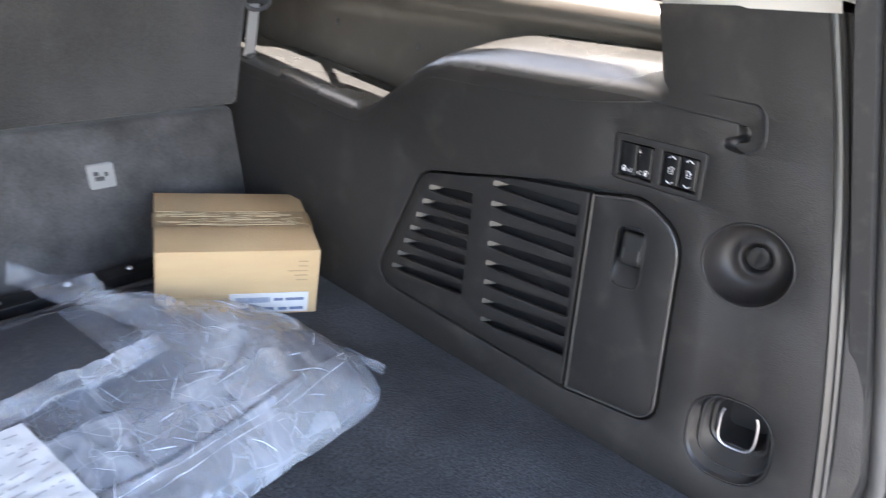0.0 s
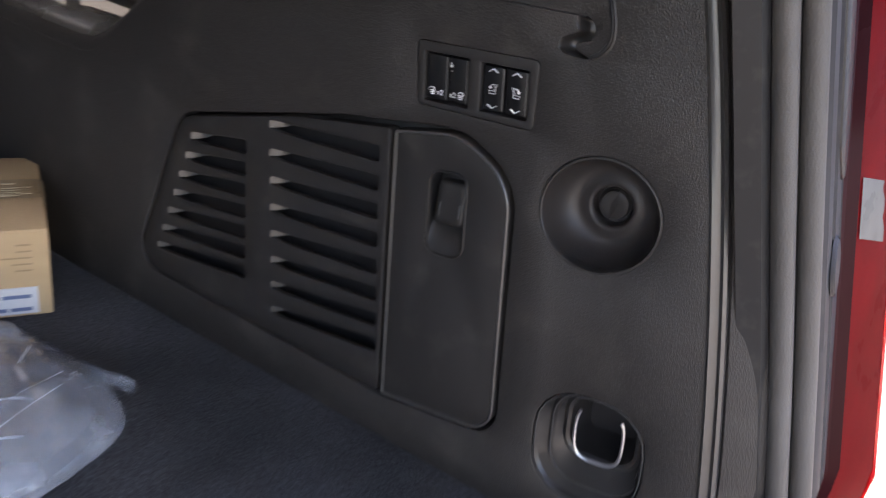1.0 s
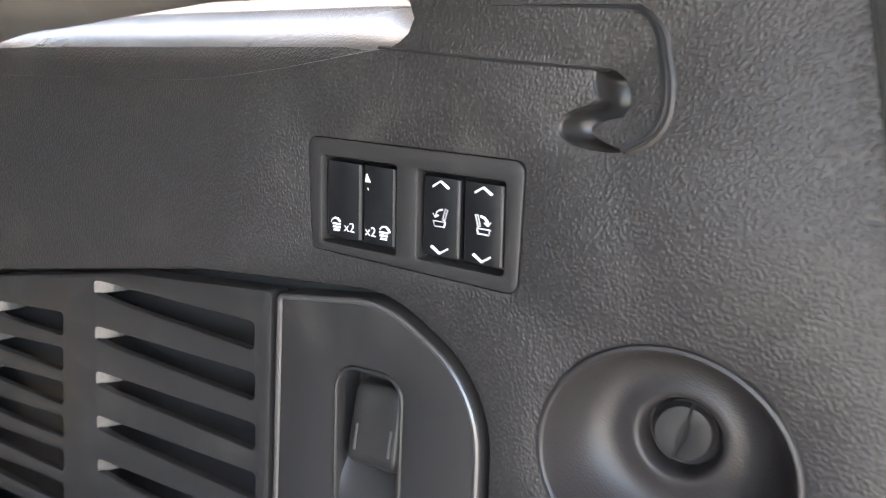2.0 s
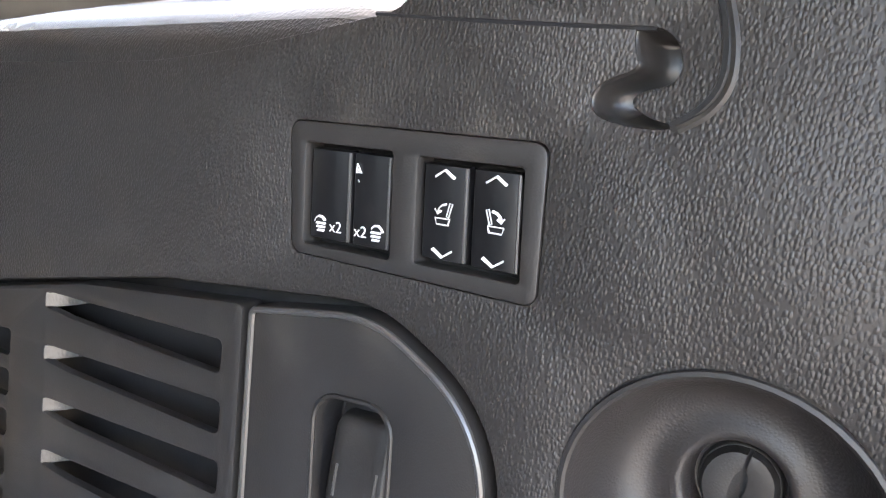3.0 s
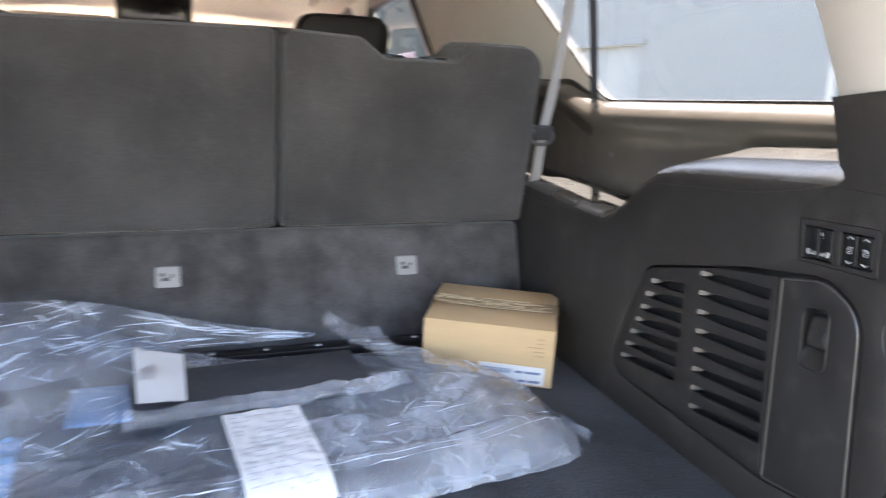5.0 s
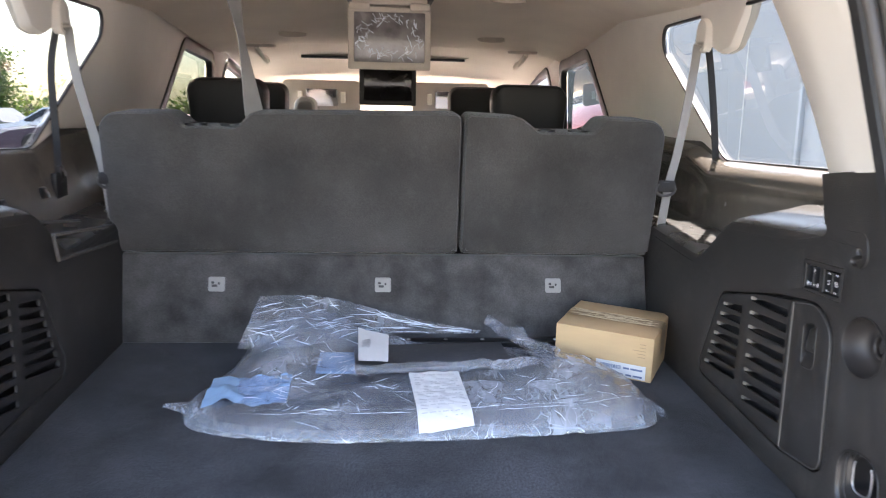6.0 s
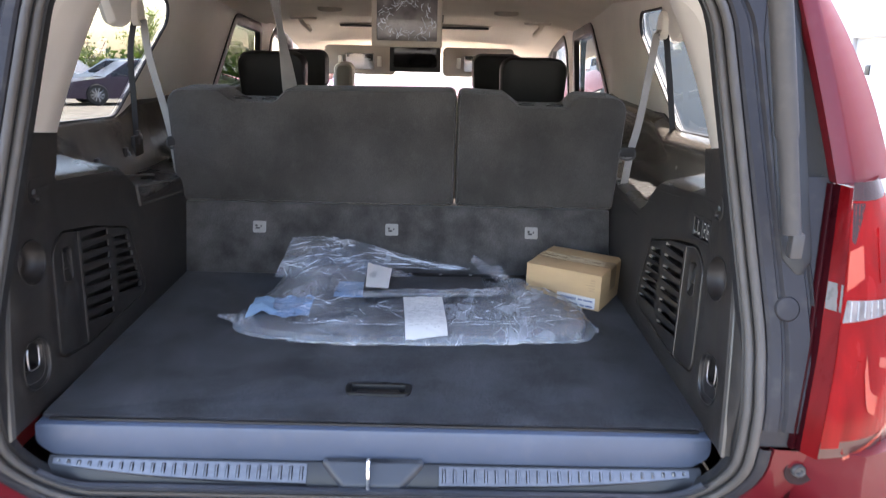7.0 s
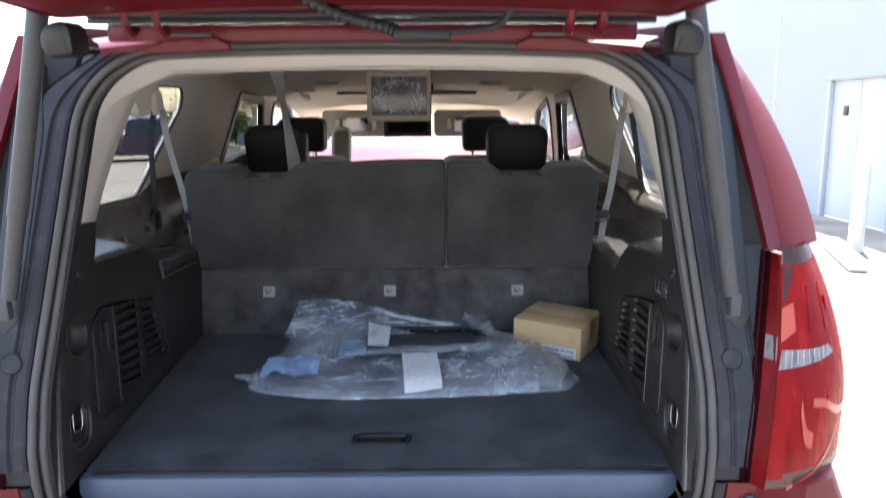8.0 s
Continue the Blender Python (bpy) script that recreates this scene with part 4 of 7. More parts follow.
def build_switches(to, trim):
    def sw(u, v, d):
        p = switch_at(u, v)
        return to(p.x, p.y, d)

    rect = lambda u0, u1, v0, v1, r: rpoly([(u0, v0, r), (u1, v0, r), (u1, v1, r), (u0, v1, r)], 4)
    bezel_loop = rpoly([(u, v, 0.0045) for u, v in SWITCH_EDGE], 4)
    frame_ob = part("switch_panel", plate(bezel_loop, [rect(-0.0432, -0.0054, -0.0200, 0.0162, 0.0012), rect(0.0048, 0.0430, -0.0195, 0.0156, 0.0012)], lambda u, v, d: sw(u, v, -0.0002 + d), 0.0010, 0.012, 0.010), SMOOTH, trim, "bezel with four seat-folding rocker switches")
    part("switch_well", plate(rect(-0.046, 0.0455, -0.0225, 0.0190, 0.001), [], lambda u, v, d: sw(u, v, 0.0095 + d), 0.0005, 0.002), BLACK, frame_ob)

    def marks(lines, parent, d, thick=0.00055):
        bm = bmesh.new()
        for line in lines:
            tube([sw(u, v, d) for u, v in line], thick, 6, flat=0.35, bm=bm)
        part("marking", bm, WHITE_MARK, parent, "white printed symbols")

    def seat_symbol(cu, cv, k, flip):
        f = -1 if flip else 1
        base = [(-3.2, -1.4), (-2.6, -3.4), (1.8, -3.4), (2.4, -1.4), (-3.2, -1.4)]
        back = [(1.9, -0.9), (3.2, 3.6), (2.2, 3.8), (1.0, -0.7), (1.9, -0.9)]
        arrow = [(1.0, 3.4), (-0.8, 2.9), (-1.9, 1.8), (-2.4, 0.4)]
        tip = [(-3.4, 1.5), (-2.4, 0.0), (-0.9, 1.1)]
        return [[(cu + f * u * k, cv + v * k) for u, v in line] for line in (base, back, arrow, tip)]

    def text(string, u, v, size, parent):
        curve = bpy.data.curves.new("switch_text", "FONT")
        curve.body, curve.size, curve.align_x, curve.extrude = string, size, "CENTER", 0.00008
        ob = new("marking", curve)
        a, b = sw(u, v, 0.0), sw(u + 0.01, v, 0.0)
        t = sw(u, v + 0.01, 0.0)
        x, y = (b - a).normalized(), (t - a).normalized()
        z = x.cross(y)
        m = Matrix((x, y, z)).transposed().to_4x4()
        m.translation = sw(u, v, 0.00165) - origin(parent)
        mesh = bpy.data.meshes.new_from_object(ob)
        bpy.data.objects.remove(ob)
        mesh.transform(m)
        mesh.materials.append(WHITE_MARK)
        ob = tagged(new("marking", mesh), "white printed x2")
        ob.parent = parent

    for k, (u0, u1) in enumerate(((-0.0424, -0.0241), (-0.0232, -0.0070), (0.0058, 0.0229), (0.0244, 0.0416))):
        v0, v1 = (-0.0182, 0.0148) if k < 2 else (-0.0178, 0.0142)
        mid = (v0 + v1) / 2
        bm = bmesh.new()
        rows = []
        for v, d in ((v1, 0.006), (v1 - 0.0008, 0.0022), (v1 * 0.5 + mid * 0.5, 0.0020), (mid, 0.0022), (v0 * 0.5 + mid * 0.5, 0.0020), (v0 + 0.0008, 0.0022), (v0, 0.006)):
            rows.append([sw(u, v, dd) for u, dd in ((u0, 0.006), (u0 + 0.0005, d + 0.0004), (u0 + 0.0011, d), (u1 - 0.0011, d), (u1 - 0.0005, d + 0.0004), (u1, 0.006))])
        skin(bm, rows, closed=False)
        rocker = part("switch", bm, GLOSS_BLACK, frame_ob, "black rocker switch", angle=0.9)
        part("switch_edge", tube([sw(u1 - 0.0005, v0 + 0.001, 0.0022), sw(u1 - 0.0005, v1 - 0.001, 0.0022)], 0.0007, 6), RIM, rocker, "paler rear edge")
        m = (u0 + u1) / 2
        d = 0.0019
        if k >= 2:
            marks([[(m - 0.0037, e - 0.0011 * f), (m, e + 0.0013 * f), (m + 0.0037, e - 0.0011 * f)] for e, f in ((0.0108, 1), (-0.0148, -1))], rocker, d, 0.0007)
            marks(seat_symbol(m, -0.0022, 0.00100, k == 3), rocker, d, 0.0006)
        else:
            f = -1 if k == 0 else 1
            uu, vv = (-0.0368, -0.0126) if k == 0 else (-0.0124, -0.0126)
            bands = [[(-2.3, 0.5), (2.3, 0.5)], [(-2.1, -0.9), (2.1, -0.9)], [(-1.7, -2.3), (1.7, -2.3)]]
            arc = [(f * -2.2, 1.7), (f * -0.8, 3.0), (f * 1.2, 3.2), (f * 2.6, 2.2), (f * 3.3, 0.9)]
            marks([[(uu + a * 0.00092, vv + b * 0.00092) for a, b in line] for line in bands + [arc]], rocker, d, 0.00062)
            text("x2", -0.0300 if k == 0 else -0.0190, -0.0146, 0.0056, rocker)
            if k == 1:
                marks([[(u0 + 0.0016, 0.0076), (u0 + 0.0038, 0.0074), (u0 + 0.0020, 0.0106), (u0 + 0.0016, 0.0076)], [(u0 + 0.0020, 0.0086), (u0 + 0.0030, 0.0082)], [(u0 + 0.0024, 0.0050), (u0 + 0.0029, 0.0042)]], rocker, d)


def build_pocket(to, trim):
    """The open bin with bright edges in the left panel."""
    a, b, c, e = to(0.545, 1.160), to(0.552, 1.112), to(0.835, 1.082), to(0.80, 1.12)
    bin_ob = part("bin_frame", tube([a + Vector((0.006, 0, 0)), b + Vector((0.006, 0, 0)), c + Vector((0.006, 0, 0))], 0.004, 6), FLOCK, trim, "bright-edged side bin")
    part("bin_edge", tube([a + Vector((0.006, 0, 0)), e + Vector((0.005, 0, 0.004))], 0.0035, 6), FLOCK, bin_ob)
    part("bin_edge", tube([a + Vector((-0.06, 0.05, 0.012)), e + Vector((-0.06, 0.02, 0.012))], 0.0035, 6), FLOCK, bin_ob)


build_side(1)
build_side(-1)


# ---- upper sides: quarter trim with window openings, glass ----
def side_x(v):
    return 0.800 - 0.18 * max(0.0, v - 1.28)


def quarter_window():
    return rpoly([(0.27, 1.327, 0.03), (0.895, 1.279, 0.09), (1.330, 1.600, 0.045), (0.31, 1.641, 0.03)], 8)


def door_window():
    return rpoly([(1.78, 1.20, 0.05), (2.62, 1.16, 0.05), (2.52, 1.50, 0.06), (2.05, 1.545, 0.06)], 6)


def front_window():
    return rpoly([(2.80, 1.14, 0.05), (3.75, 1.08, 0.05), (3.30, 1.42, 0.06), (2.80, 1.49, 0.06)], 6)


for s in (-1, 1):
    up = lambda u, v, d, s=s: Vector((s * (side_x(v) + d) - 0.016, u, v))
    outline = subdivided(rpoly([(0.22, 1.262, 0), (0.24, 1.56, 0), (0.36, 1.70, 0), (1.4, 1.70, 0), (2.6, 1.60, 0), (3.6, 1.46, 0), (4.0, 1.06, 0), (2.7, 1.08, 0), (1.75, 1.15, 0), (1.2, 1.262, 0)]), 0.06)
    bm = plate(outline, [quarter_window(), door_window(), front_window()], up, 0.005, 0.03, 0.008)
    setting("trim_quarter", bm, PALE, "light grey padded side trim round the rear windows", "trim")
    glass = thing("window", "tinted rear quarter window with a black rubber edge", "window", (s * 0.80, 0.6, 1.29), group="side windows")
    pane = part("pane", plate(grown(quarter_window(), 0.01), [], lambda u, v, d, s=s: up(u, v, 0.010 + d), 0.001, 0.002), GLASS, glass)
    pane.visible_shadow = False
    part("rubber_edge", plate(grown(quarter_window(), 0.003), [grown(quarter_window(), -0.0035)], lambda u, v, d, s=s: up(u, v, -0.002 + d), 0.002, 0.008), RUBBER, glass)
    for name, loop in (("rear door window", door_window()), ("front door window", front_window())):
        w = thing("window", "tinted " + name + " in a black frame", "window", (s * 0.80, loop[0].x, 1.2), group="side windows")
        pane = part("pane", plate(grown(loop, 0.01), [], lambda u, v, d, s=s: up(u, v, 0.024 + d), 0.001, 0.002), DOOR_GLASS if "rear" in name else CLEAR_GLASS, w)
        pane.visible_shadow = "rear" in name
        part("window_frame", plate(grown(loop, 0.030), [grown(loop, -0.012)], lambda u, v, d, s=s: up(u, v, -0.006 + d), 0.003, 0.026), BLACK, w)
    # dark lower trim ahead of the window sill
    bm = plate(rpoly([(0.86, 1.262, 0.02), (1.02, 1.315, 0.1), (1.25, 1.30, 0.1), (1.75, 1.23, 0.02), (1.75, 0.8, 0.02), (0.86, 0.8, 0.02)], 6), [], lambda u, v, d, s=s: up(u, v, -0.008 + d), 0.004, 0.02)
    setting("trim_lower", bm, SMOOTH, "charcoal lower side trim beside the rear seat", "trim")
    # pillar trim, light above the dark panel
    to = Side(s)
    rows = []
    for k in range(13):
        v = 1.345 + (1.66 - 1.345) * k / 12
        t = (v - 1.345) / 0.315
        w = max(0.0, (v - 1.56) / 0.10)
        rear_pt = pillar_rear(s, 1.3585 + 0.3015 * t) + Vector((s * 0.012 * w, 0.02 * w, 0.0))
        e = v - 1.333
        front_pt = Vector((s * (0.646 - 0.20 * e - 0.42 * e * e) + CX, 0.233 + 0.112 * t, v - 0.011 * (1 - t)))
        outer_pt = Vector((s * (0.79 - 0.07 * t) + CX, 0.280 + 0.080 * t, v - 0.012 * (1 - t)))
        rows.append([rear_pt, rear_pt.lerp(front_pt, 0.5) - Vector((s * 0.004, 0, 0)), front_pt, front_pt + Vector((s * 0.008, 0.006, 0)), outer_pt])
    bm = bmesh.new()
    skin(bm, rows, closed=False)
    setting("trim_pillar", bm, PALE, "light grey plastic rear pillar cover", "trim", angle=0.9)
    bm = bmesh.new()
    skin(bm, [[to(u, v, d) for u, v in reversed(PILLAR_EDGE)] for d in (0.004, 0.012)] + [[Vector((s * 0.80 + CX, 0.255 + 0.2 * (v - 1.26), v)) for u, v in reversed(PILLAR_EDGE)]], closed=False)
    setting("trim_pillar_base", bm, DARK, "charcoal plastic pillar base", "trim")


# ---- ceiling ----
def ceil_z(y):
    pts = [(0.0, 1.652), (0.1, 1.664), (0.8, 1.690), (1.6, 1.690), (2.3, 1.602), (2.55, 1.578), (2.6, 1.595), (3.0, 1.53), (3.3, 1.455), (3.45, 1.405), (3.6, 1.37)]
    for (a, za), (b, zb) in zip(pts, pts[1:]):
        if y <= b:
            return za + (zb - za) * max(0, (y - a)) / (b - a)
    return pts[-1][1]


bm = bmesh.new()
ys = [0.2 + 3.4 * k / 48 for k in range(49)]
skin(bm, [[Vector((x * 0.745 + CX, y, ceil_z(y) - 0.022 * abs(x) ** 2 - 0.030 * abs(x) ** 6 + 0.006 * math.cos(9 * x) * (1 if 0.4 < y < 2.4 else 0))) for x in [-1 + k / 20 for k in range(41)]] for y in ys]
     + [[Vector((x * 0.70 + CX, y, ceil_z(y) + 0.04)) for x in [-1 + k / 20 for k in range(41)]] for y in reversed(ys)], closed=False)
setting("ceiling", bm, HEADLINER, "warm beige cloth headliner", "headliner", angle=1.0)

for x, y in ((-0.36, 1.45), (0.33, 1.45), (-0.395, 2.22), (0.385, 2.22)):
    z = ceil_z(y) - 0.022 * (x / 0.745) ** 2 - 0.007
    lamp = thing("dome_lamp", "small oval beige ceiling lamp with a frosted lens", "ceiling lamp", (x, y, z - 0.008), group="ceiling lamps")
    part("bezel", disc_stack((x, y, z + 0.006), (1, 0, 0), (0, 0.62, 0.13), (0, -0.20, -0.98), [(0.056, -0.010), (0.054, 0.008), (0.047, 0.011), (0.041, 0.008)], 28), BEIGE_PLASTIC, lamp)
    part("lens", disc_stack((x, y, z + 0.006), (1, 0, 0), (0, 0.56, 0.115), (0, -0.20, -0.98), [(0.042, 0.007), (0.036, 0.0095), (0.02, 0.0105)], 24), DOME_LENS, lamp)


def monitor(y, x0, x1, ztop, zbot, screen, frame_mat, label, tilt=0.02):
    w = thing("ceiling_monitor", label, "monitor", ((x0 + x1) / 2, y, ztop), group="ceiling monitors")
    cxm = (x0 + x1) / 2
    part("mount", box((x0 - 0.01, y - 0.02, ztop - 0.012), (x1 + 0.01, y + 0.22, ztop + 0.03), 0.006), RUBBER, w, "dark ceiling recess")
    part("hinge", box((x0 + 0.012, y - 0.018, ztop - 0.030), (x1 - 0.012, y + 0.008, ztop - 0.012), 0.005), frame_mat, w)
    for e in (-1, 1):
        part("hinge_tab", box((cxm + e * (x1 - x0) * 0.36 - 0.030, y - 0.024, ztop - 0.046), (cxm + e * (x1 - x0) * 0.36 + 0.030, y - 0.004, ztop - 0.024), 0.005), frame_mat, w)
    to_m = lambda u, v, d: Vector((u, y - 0.004 + d - tilt * (ztop - v) * 3, v))
    loop = rpoly([(x0, zbot, 0.006), (x1, zbot, 0.006), (x1, ztop - 0.034, 0.006), (x0, ztop - 0.034, 0.006)], 4)
    inner = rpoly([(x0 + 0.018, zbot + 0.022, 0.004), (x1 - 0.018, zbot + 0.022, 0.004), (x1 - 0.018, ztop - 0.05, 0.004), (x0 + 0.018, ztop - 0.05, 0.004)], 4)
    part("frame", plate(loop, [inner], to_m, 0.003, 0.02, 0.003, back=True), frame_mat, w)
    part("screen", plate(grown(inner, 0.001), [], lambda u, v, d: to_m(u, v, d + 0.002), 0.0008, 0.003), screen, w, "screen under creased protective film" if screen is SCREEN else "")
    return w


def screen_creases(y, x0, x1, z0, z1, owner):
    """Thin bright wrinkles round the edge of the screen's protective film."""
    bm, rng = bmesh.new(), random.Random(8)
    for k in range(90):
        a = 2 * math.pi * rng.random()
        r = rng.uniform(0.62, 0.98)
        p = Vector(((x0 + x1) / 2 + math.cos(a) * r * (x1 - x0) / 2, y, (z0 + z1) / 2 + math.sin(a) * r * (z1 - z0) / 2))
        turn, line = a + 1.57 + rng.gauss(0, 0.8), []
        for j in range(6):
            if x0 < p.x < x1 and z0 < p.z < z1:
                line.append(p.copy())
            turn += rng.gauss(0, 0.5)
            p = p + Vector((math.cos(turn), 0, math.sin(turn))) * rng.uniform(0.002, 0.006)
        if len(line) > 2:
            tube(line, rng.uniform(0.0006, 0.0013), 4, bm=bm)
    part("crease", bm, CREASE, owner, "bright wrinkles in the film", "stuff")


near_monitor = monitor(1.45, -0.140, 0.103, 1.685, 1.472, SCREEN, BEIGE_PLASTIC, "folded-down ceiling screen in a warm grey frame")
roof_frame = thing("sunroof_frame", "cream sunroof frame with a dark blue-grey slot", "sunroof frame", (-0.045, 2.9, 1.52))
part("frame", box((-0.46, 2.90, 1.535), (0.37, 2.96, 1.585), 0.008), HEADLINER, roof_frame)
part("slot", box((-0.44, 2.897, 1.522), (0.35, 2.935, 1.5345), 0.002), SILL, roof_frame, "dark blue-grey slot")
monitor(2.45, -0.145, 0.098, 1.565, 1.325, DARK_SCREEN, GLOSS_BLACK, "black folded-down ceiling screen, switched off")

screen_creases(1.4335, -0.120, 0.083, 1.496, 1.633, near_monitor)
for s in (-1, 1):
    v = thing("sun_visor", "warm grey sun visor with a lit vanity mirror", "sun visor", (s * 0.38, 3.3, 1.25), group="sun visors")
    x0, x1 = sorted((s * 0.14 - 0.03, s * 0.56 - 0.03))
    to_v = lambda u, w, d: Vector((u, 3.3 + d + 0.25 * (1.42 - w), w))
    part("board", plate(rpoly([(x0, 1.245, 0.03), (x1, 1.245, 0.03), (x1, 1.415, 0.03), (x0, 1.415, 0.03)]), [], to_v, 0.008, 0.02), BEIGE_PLASTIC, v)
    m = (x0 + x1) / 2
    part("mirror", plate(rpoly([(m - 0.085, 1.275, 0.01), (m + 0.085, 1.275, 0.01), (m + 0.085, 1.37, 0.01), (m - 0.085, 1.37, 0.01)]), [], lambda u, w, d: to_v(u, w, d - 0.004), 0.002, 0.005), CHROME, v)
    for e in (-1, 1):
        part("lamp", box((m + e * 0.115 - 0.012, 3.292, 1.295), (m + e * 0.115 + 0.012, 3.335, 1.355), 0.004), LAMP_LENS, v)

# ---- third-row seat backs and lower board ----
def back_map(u, v, d):
    return Vector((u, 0.872 - 0.03 * (v - 1.045) + d, v))


def seat_back(name, pts, notch, label):
    st = thing("rear_seat", label, "seat", ((pts[0][0] + pts[1][0]) / 2, 0.93, 1.04), group="third-row seats")
    loop = subdivided(rpoly([(x, z, r) for x, z, r in pts], 6), 0.03)
    bm = plate(loop, [], back_map, 0.016, 0.14, back=True)
    part("backrest", bm, SEATCLOTH, st, "dark grey carpeted seat back")
    for x in notch:
        grommet = disc_stack((x, 0.905, 1.338), (1, 0, 0), (0, 0.7, 0), (0, 0, 1), [(0.026, 0), (0.025, 0.006), (0.016, 0.007), (0.013, 0.002)], 20)
        part("headrest_socket", grommet, GLOSS_BLACK, st, "black headrest socket")
    return st


seat_back("left", [(-0.652, 1.048, 0.01), (0.146, 1.048, 0.01), (0.148, 1.378, 0.018), (-0.325, 1.372, 0.03), (-0.360, 1.338, 0.02), (-0.475, 1.338, 0.02), (-0.515, 1.368, 0.03), (-0.662, 1.366, 0.045)], (-0.455, -0.375), "wide dark grey carpeted rear seat back with a headrest notch")
seat_back("right", [(0.153, 1.048, 0.01), (0.612, 1.048, 0.01), (0.628, 1.372, 0.045), (0.485, 1.374, 0.03), (0.455, 1.340, 0.02), (0.328, 1.340, 0.02), (0.285, 1.372, 0.03), (0.155, 1.378, 0.018)], (0.345, 0.425), "narrow dark grey carpeted rear seat back with a headrest notch")
board = thing("seat_apron", "dark grey carpeted flap below the rear seat with pale tags", "seat apron", (0, 0.83, 0.85))


def board_map(u, v, d):
    return Vector((u, 0.812 + 0.36 * (v - 0.85) + d, v))


loop = subdivided(rpoly([(-0.634, 0.849, 0.004), (0.605, 0.849, 0.004), (0.604, 1.044, 0.006), (-0.636, 1.044, 0.006)], 3), 0.04)
part("flap", plate(loop, [], board_map, 0.006, 0.02), APRON, board)
for x in (-0.414, -0.030, 0.376):
    tag = part("anchor_tag", plate(rpoly([(x - 0.019, 0.962, 0.004), (x + 0.019, 0.962, 0.004), (x + 0.019, 0.994, 0.004), (x - 0.019, 0.994, 0.004)], 4), [], lambda u, v, d: board_map(u, v, d - 0.004), 0.002, 0.005), TAG, board, "pale grey tether anchor tag")
    bm = bmesh.new()
    for dx, w, dz in ((-0.008, 0.006, 0.004), (-0.004, 0.012, -0.003), (0.006, 0.004, 0.002)):
        add_box(bm, board_map(x + dx - w / 2, 0.976 + dz, -0.0052), board_map(x + dx + w / 2, 0.981 + dz, -0.0040))
    part("symbol", bm, STRUT, tag)
# black slide rail at the foot of the flap
rail = thing("seat_rail", "black steel rail with rivets at the foot of the rear seat", "rail", (0.2, 0.79, 0.85))
part("rail", box((-0.02, 0.762, 0.850), (0.56, 0.792, 0.871), 0.003), GLOSS_BLACK, rail)
part("rail_lip", box((-0.02, 0.755, 0.850), (0.56, 0.761, 0.857), 0.002), FLOCK, rail)
for k in range(7):
    part("rivet", disc_stack((0.03 + k * 0.085, 0.777, 0.871), (1, 0, 0), (0, 1, 0), (0, 0, 1), [(0.005, 0), (0.004, 0.002), (0.002, 0.003)], 12), ALLOY, rail)

# ---- second-row and front seats ----
def front_seat(x, y, z0, w, h, mat, label, group):
    st = thing("front_seat" if y > 2.2 else "middle_seat", label, "seat", (x, y, 0.70), group=group)
    to_h = lambda u, v, d: Vector((u, y - 0.10 * (v - z0) + d, v))
    loop = rpoly([(x - w / 2 + 0.01, z0, 0.03), (x + w / 2 - 0.01, z0, 0.03), (x + w / 2, z0 + h, 0.05), (x - w / 2, z0 + h, 0.05)], 8)
    part("headrest", plate(loop, [], to_h, 0.025, 0.10, back=True), mat, st)
    for e in (-1, 1):
        part("post", tube([(x + e * 0.07, y + 0.05, z0 - 0.12), (x + e * 0.07, y + 0.05, z0 + 0.02)], 0.006, 8), CHROME, st)
    part("backrest", plate(rpoly([(x - 0.26, z0 - 0.60, 0.04), (x + 0.26, z0 - 0.60, 0.04), (x + 0.25, z0 - 0.03, 0.08), (x - 0.25, z0 - 0.03, 0.08)], 8), [], lambda u, v, d: Vector((u, y - 0.25 * (v - z0) * 0.6 + d, v)), 0.03, 0.14, back=True), CREAM if y > 2.2 else mat, st)
    return st


for x in (-0.555, 0.462):
    front_seat(x, 1.72, 1.215, 0.262, 0.219, LEATHER, "black leather middle-row seat with a tall headrest", "middle seats")
for x in (-0.62, 0.395):
    front_seat(x, 2.72, 1.215, 0.27, 0.19, LEATHER, "black leather front seat with cream edging", "front seats")
# cream front-seat edge, and an unseen cabin floor between the rows, made pale to bounce light
bm = bmesh.new()
skin(bm, [[Vector((x * 0.78 + CX, y, z)) for x in (-1, -0.5, 0, 0.5, 1)] for y, z in ((0.96, 0.84), (1.0, 0.60), (2.2, 0.58), (3.3, 0.56), (3.45, 0.75))], closed=False)
setting("floor_cabin", bm, CABIN_BOUNCE, "unseen pale cabin floor added to bounce light onto the headliner", "floor")
rest = thing("seat_bolster", "small cream leather headrest of the front row", "headrest", (-0.40, 2.98, 1.2))
part("pad", plate(rpoly([(-0.50, 1.02, 0.02), (-0.39, 1.02, 0.02), (-0.375, 1.335, 0.045), (-0.485, 1.335, 0.045)], 8), [], lambda u, v, d: Vector((u, 2.95 + d, v)), 0.02, 0.08, back=True), CREAM, rest)


# ---- outer body ----
car = thing("suv_body", "metallic red estate car body standing with its tailgate open", "car", (0, 2.2, 0.35))


def rear_x(z):
    """Half width of the body at a height."""
    return 0.965 - 0.42 * max(0.0, z - 1.02) ** 1.35 - 0.03 * max(0, 0.6 - z)


